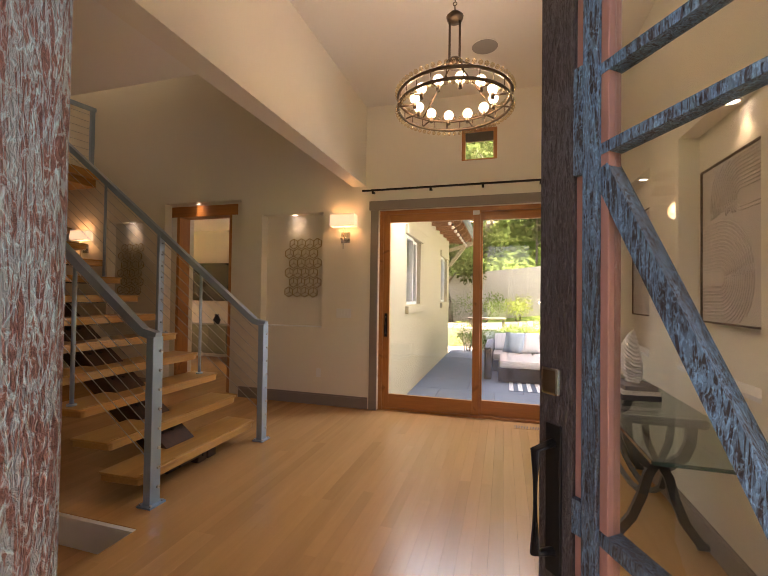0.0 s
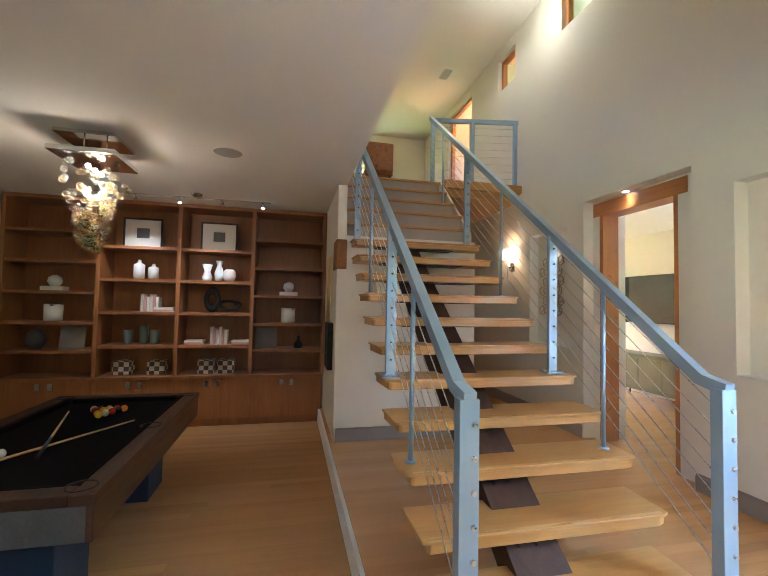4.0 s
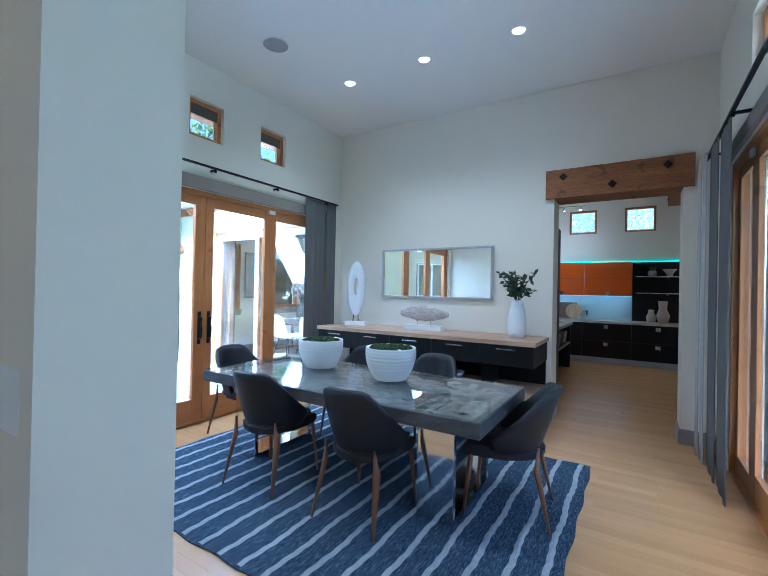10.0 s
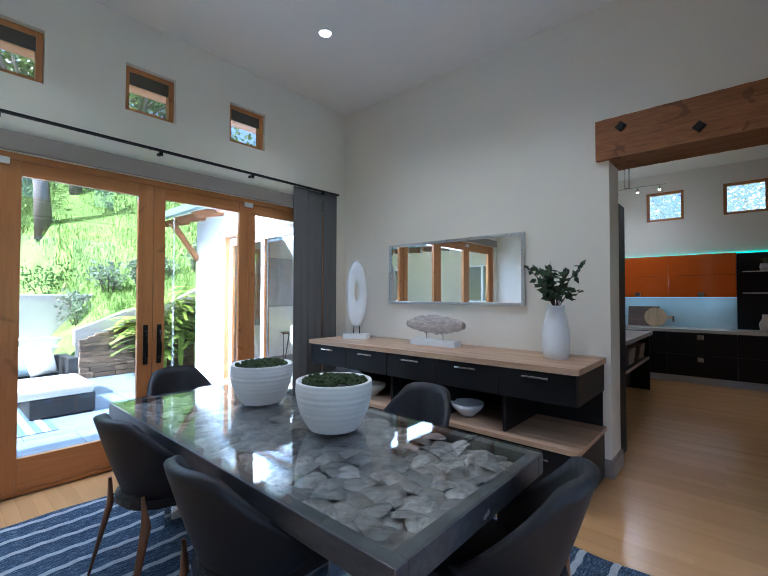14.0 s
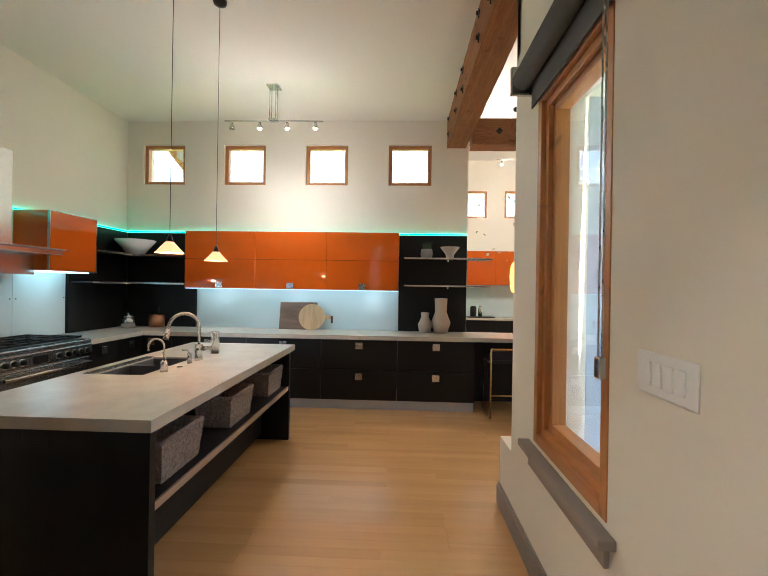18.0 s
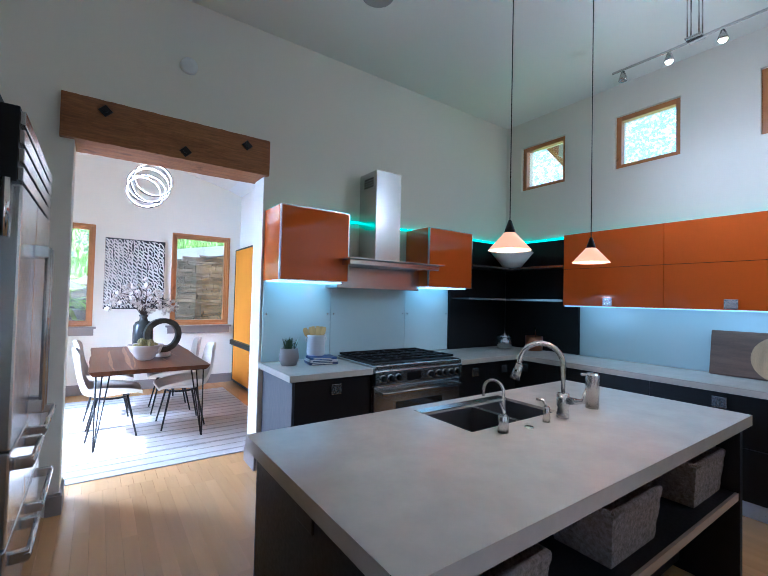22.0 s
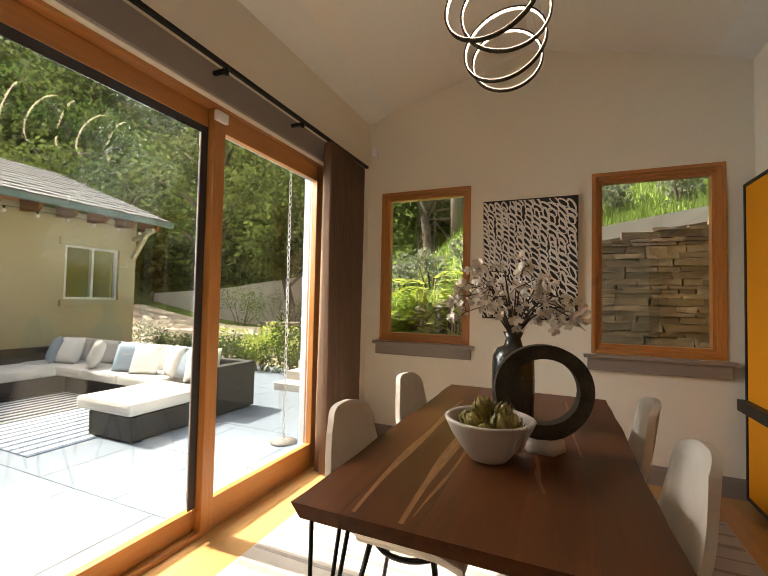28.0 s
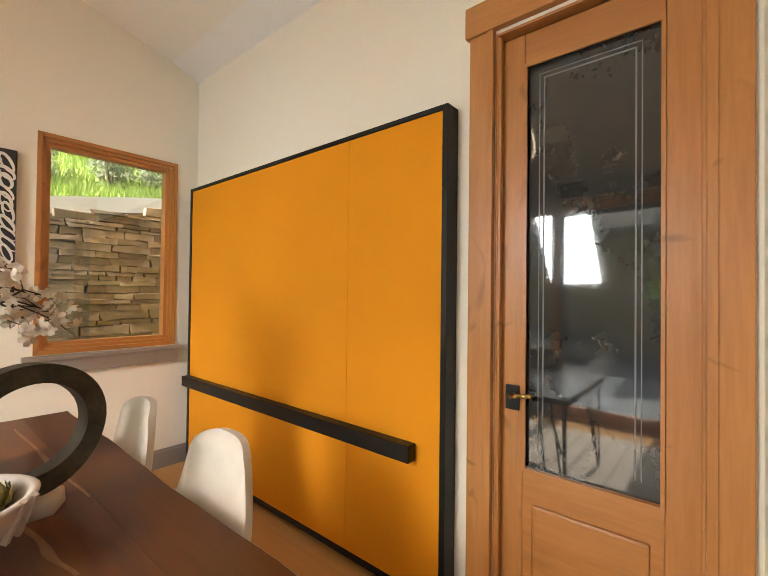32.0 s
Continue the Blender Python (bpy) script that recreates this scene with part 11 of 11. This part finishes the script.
for k in range(5):
    part("step", box(B(), -0.55, 0.24, k * 0.34, k * 0.34 + 0.36 + (1.0 if k == 4 else 0.0), -0.2, 0.15 * (k + 1), 0.012), RETAIN, gs)
# far garden walls, grill, bench and play frame
built("garden_wall", prism(B(), [(-12.0, -0.3), (3.8, -0.3), (3.8, 3.1), (-1.0, 2.65), (-7.0, 1.9), (-12.0, 1.6)], 20.0, 20.25, "y"), RETAIN, "long pale garden retaining wall rising with the slope", "retaining wall")
built("garden_wall_upper", box(B(), 3.2, 5.75, 12.45, 12.65, -0.3, 1.52, 0.02), RETAIN, "sunlit pale terrace wall behind the stone", "retaining wall")
built("garden_wall_low", box(B(), -4.5, 4.2, 14.6, 14.8, -0.3, 0.35, 0.02), RETAIN, "low pale garden wall", "retaining wall")
u = thing("stone_grill", "stone garden grill with a steel lid", "grill", at=(2.2, 17.2, ground_z(2.2, 17.2)))
part("block", box(B(), -0.75, 0.75, -0.35, 0.35, -0.1, 0.85, 0.02), SLATE, u)
part("top", box(B(), -0.85, 0.85, -0.42, 0.42, 0.85, 0.92, 0.01), RETAIN, u)
part("lid", box(B(), -0.4, 0.4, -0.28, 0.28, 0.92, 1.25, 0.10), STAINLESS, u)
u = thing("garden_bench", "wooden garden table and bench", "bench", at=(-0.6, 16.2, ground_z(-0.6, 16.2)))
part("top", box(B(), -0.7, 0.7, -0.4, 0.4, 0.68, 0.74, 0.01), BARK, u)
for x, y_ in ((-0.6, -0.3), (0.6, -0.3), (-0.6, 0.3), (0.6, 0.3)):
    part("leg", box(B(), x - 0.05, x + 0.05, y_ - 0.05, y_ + 0.05, -0.1, 0.68), BARK, u)
u = thing("hill_platform", "weathered timber platform with a railing on the hillside", "platform", at=(2.5, 24.0, ground_z(2.5, 24.0)))
part("deck", box(B(), -0.9, 0.9, -0.7, 0.9, 1.15, 1.25, 0.01), BARK, u)
for x, y_ in ((-0.8, -0.6), (0.0, -0.6), (0.8, -0.6), (-0.8, 0.8), (0.8, 0.8)):
    part("post", box(B(), x - 0.05, x + 0.05, y_ - 0.05, y_ + 0.05, -0.9, 2.1), BARK, u)
for z in (1.6, 2.05):
    part("rail", box(B(), -0.9, 0.9, -0.68, -0.60, z, z + 0.09), BARK, u)
part("brace", bar(B(), [(-0.8, -0.6, 0.1), (0.0, -0.6, 1.15)], 0.06, 0.06), BARK, u)
part("brace", bar(B(), [(0.8, -0.6, 0.1), (0.0, -0.6, 1.15)], 0.06, 0.06), BARK, u)

# ---- strip floor, laid plank by plank ----
PLANK = 0.082
_cache = {}
def plank_mesh(w, length, mat):
    k = (round(w, 3), round(length, 2), mat.name)
    if k not in _cache:
        bm = B()
        lo = [bm.verts.new(p) for p in ((-w / 2, 0, -0.012), (w / 2, 0, -0.012), (w / 2, length, -0.012), (-w / 2, length, -0.012))]
        e = 0.0003
        hi = [bm.verts.new(p) for p in ((-w / 2 + e, e, 0), (w / 2 - e, e, 0), (w / 2 - e, length - e, 0), (-w / 2 + e, length - e, 0))]
        bm.faces.new(hi)
        for i in range(4):
            bm.faces.new((lo[i], lo[(i + 1) % 4], hi[(i + 1) % 4], hi[i]))
        _cache[k] = mesh_of(bm, "plank", mat)
    return _cache[k]


def lay(parent, x0, x1, y0, y1, z, near, rng):
    """Planks over one rectangle; those inside the near stretch are parts, the rest one joined part."""
    rest = []
    count = 0
    n = int((x1 - x0) / PLANK)
    w = (x1 - x0) / n
    for i in range(n):
        x = x0 + (i + 0.5) * w
        y = y0
        length = rng.choice((0.6, 1.0, 1.4, 1.8))
        while y < y1 - 0.01:
            length = min(length, y1 - y)
            if y1 - y - length < 0.25:
                length = y1 - y
            if near and near[0] < x < near[1] and y + length / 2 > near[2] and y + length / 2 < near[3] and count < 290:
                ob = new("plank", plank_mesh(w - 0.0001, length, FLOOR))
                ob.parent = parent
                ob.location = (x, y, z)
                count += 1
            else:
                rest.append((x, y, length))
            y += length
            length = rng.choice((1.2, 1.6, 1.8, 2.1))
    verts, faces = [], []
    for x, y, L in rest:
        b = len(verts)
        h, e = (w - 0.0001) / 2, 0.0003
        verts += [(x - h, y, z - 0.012), (x + h, y, z - 0.012), (x + h, y + L, z - 0.012), (x - h, y + L, z - 0.012), (x - h + e, y + e, z), (x + h - e, y + e, z), (x + h - e, y + L - e, z), (x - h + e, y + L - e, z)]
        faces += [(b + 4, b + 5, b + 6, b + 7)] + [(b + i, b + (i + 1) % 4, b + 4 + (i + 1) % 4, b + 4 + i) for i in range(4)]
    if verts:
        me = bpy.data.meshes.new("planks_rest")
        me.from_pydata(verts, [], faces)
        me.materials.append(FLOOR_REST)
        ob = new("planks_rest", me)
        ob.parent = parent
        tagged(ob, "", "", "", "stuff")


_rng = random.Random(5)
_main = bpy.data.objects["floor_main"]
lay(_main, -2.15, 1.43, 0.28, 5.0, 0.0, (-2.1, 1.3, 1.2, 5.0), _rng)
lay(_main, 1.43, 6.40, 0.20, 5.02, 0.0, None, _rng)
lay(_main, -9.4, -2.15, 1.99, 5.06, 0.0, None, _rng)
lay(_main, 6.40, 11.7, 0.10, 4.95, 0.0, None, _rng)
lay(_main, 8.68, 15.5, -4.2, 0.10, 0.0, None, _rng)
lay(_main, 7.05, 8.38, 4.95, 5.2, 0.0, None, _rng)
lay(bpy.data.objects["floor_breakfast"], 6.0, 9.26, 5.2, 8.82, 0.0, (5.9, 9.3, 5.1, 8.9), _rng)
lay(bpy.data.objects["floor_pool_room"], -7.28, -2.15, -2.2, 1.96, -0.19, (-7.4, -2.1, -2.3, 2.0), _rng)
lay(bpy.data.objects["floor_tv_room"], -9.6, -1.75, 5.44, 11.15, 0.0, None, _rng)
lay(bpy.data.objects["floor_tv_room"], -4.85, -3.85, 5.06, 5.44, 0.0, None, _rng)
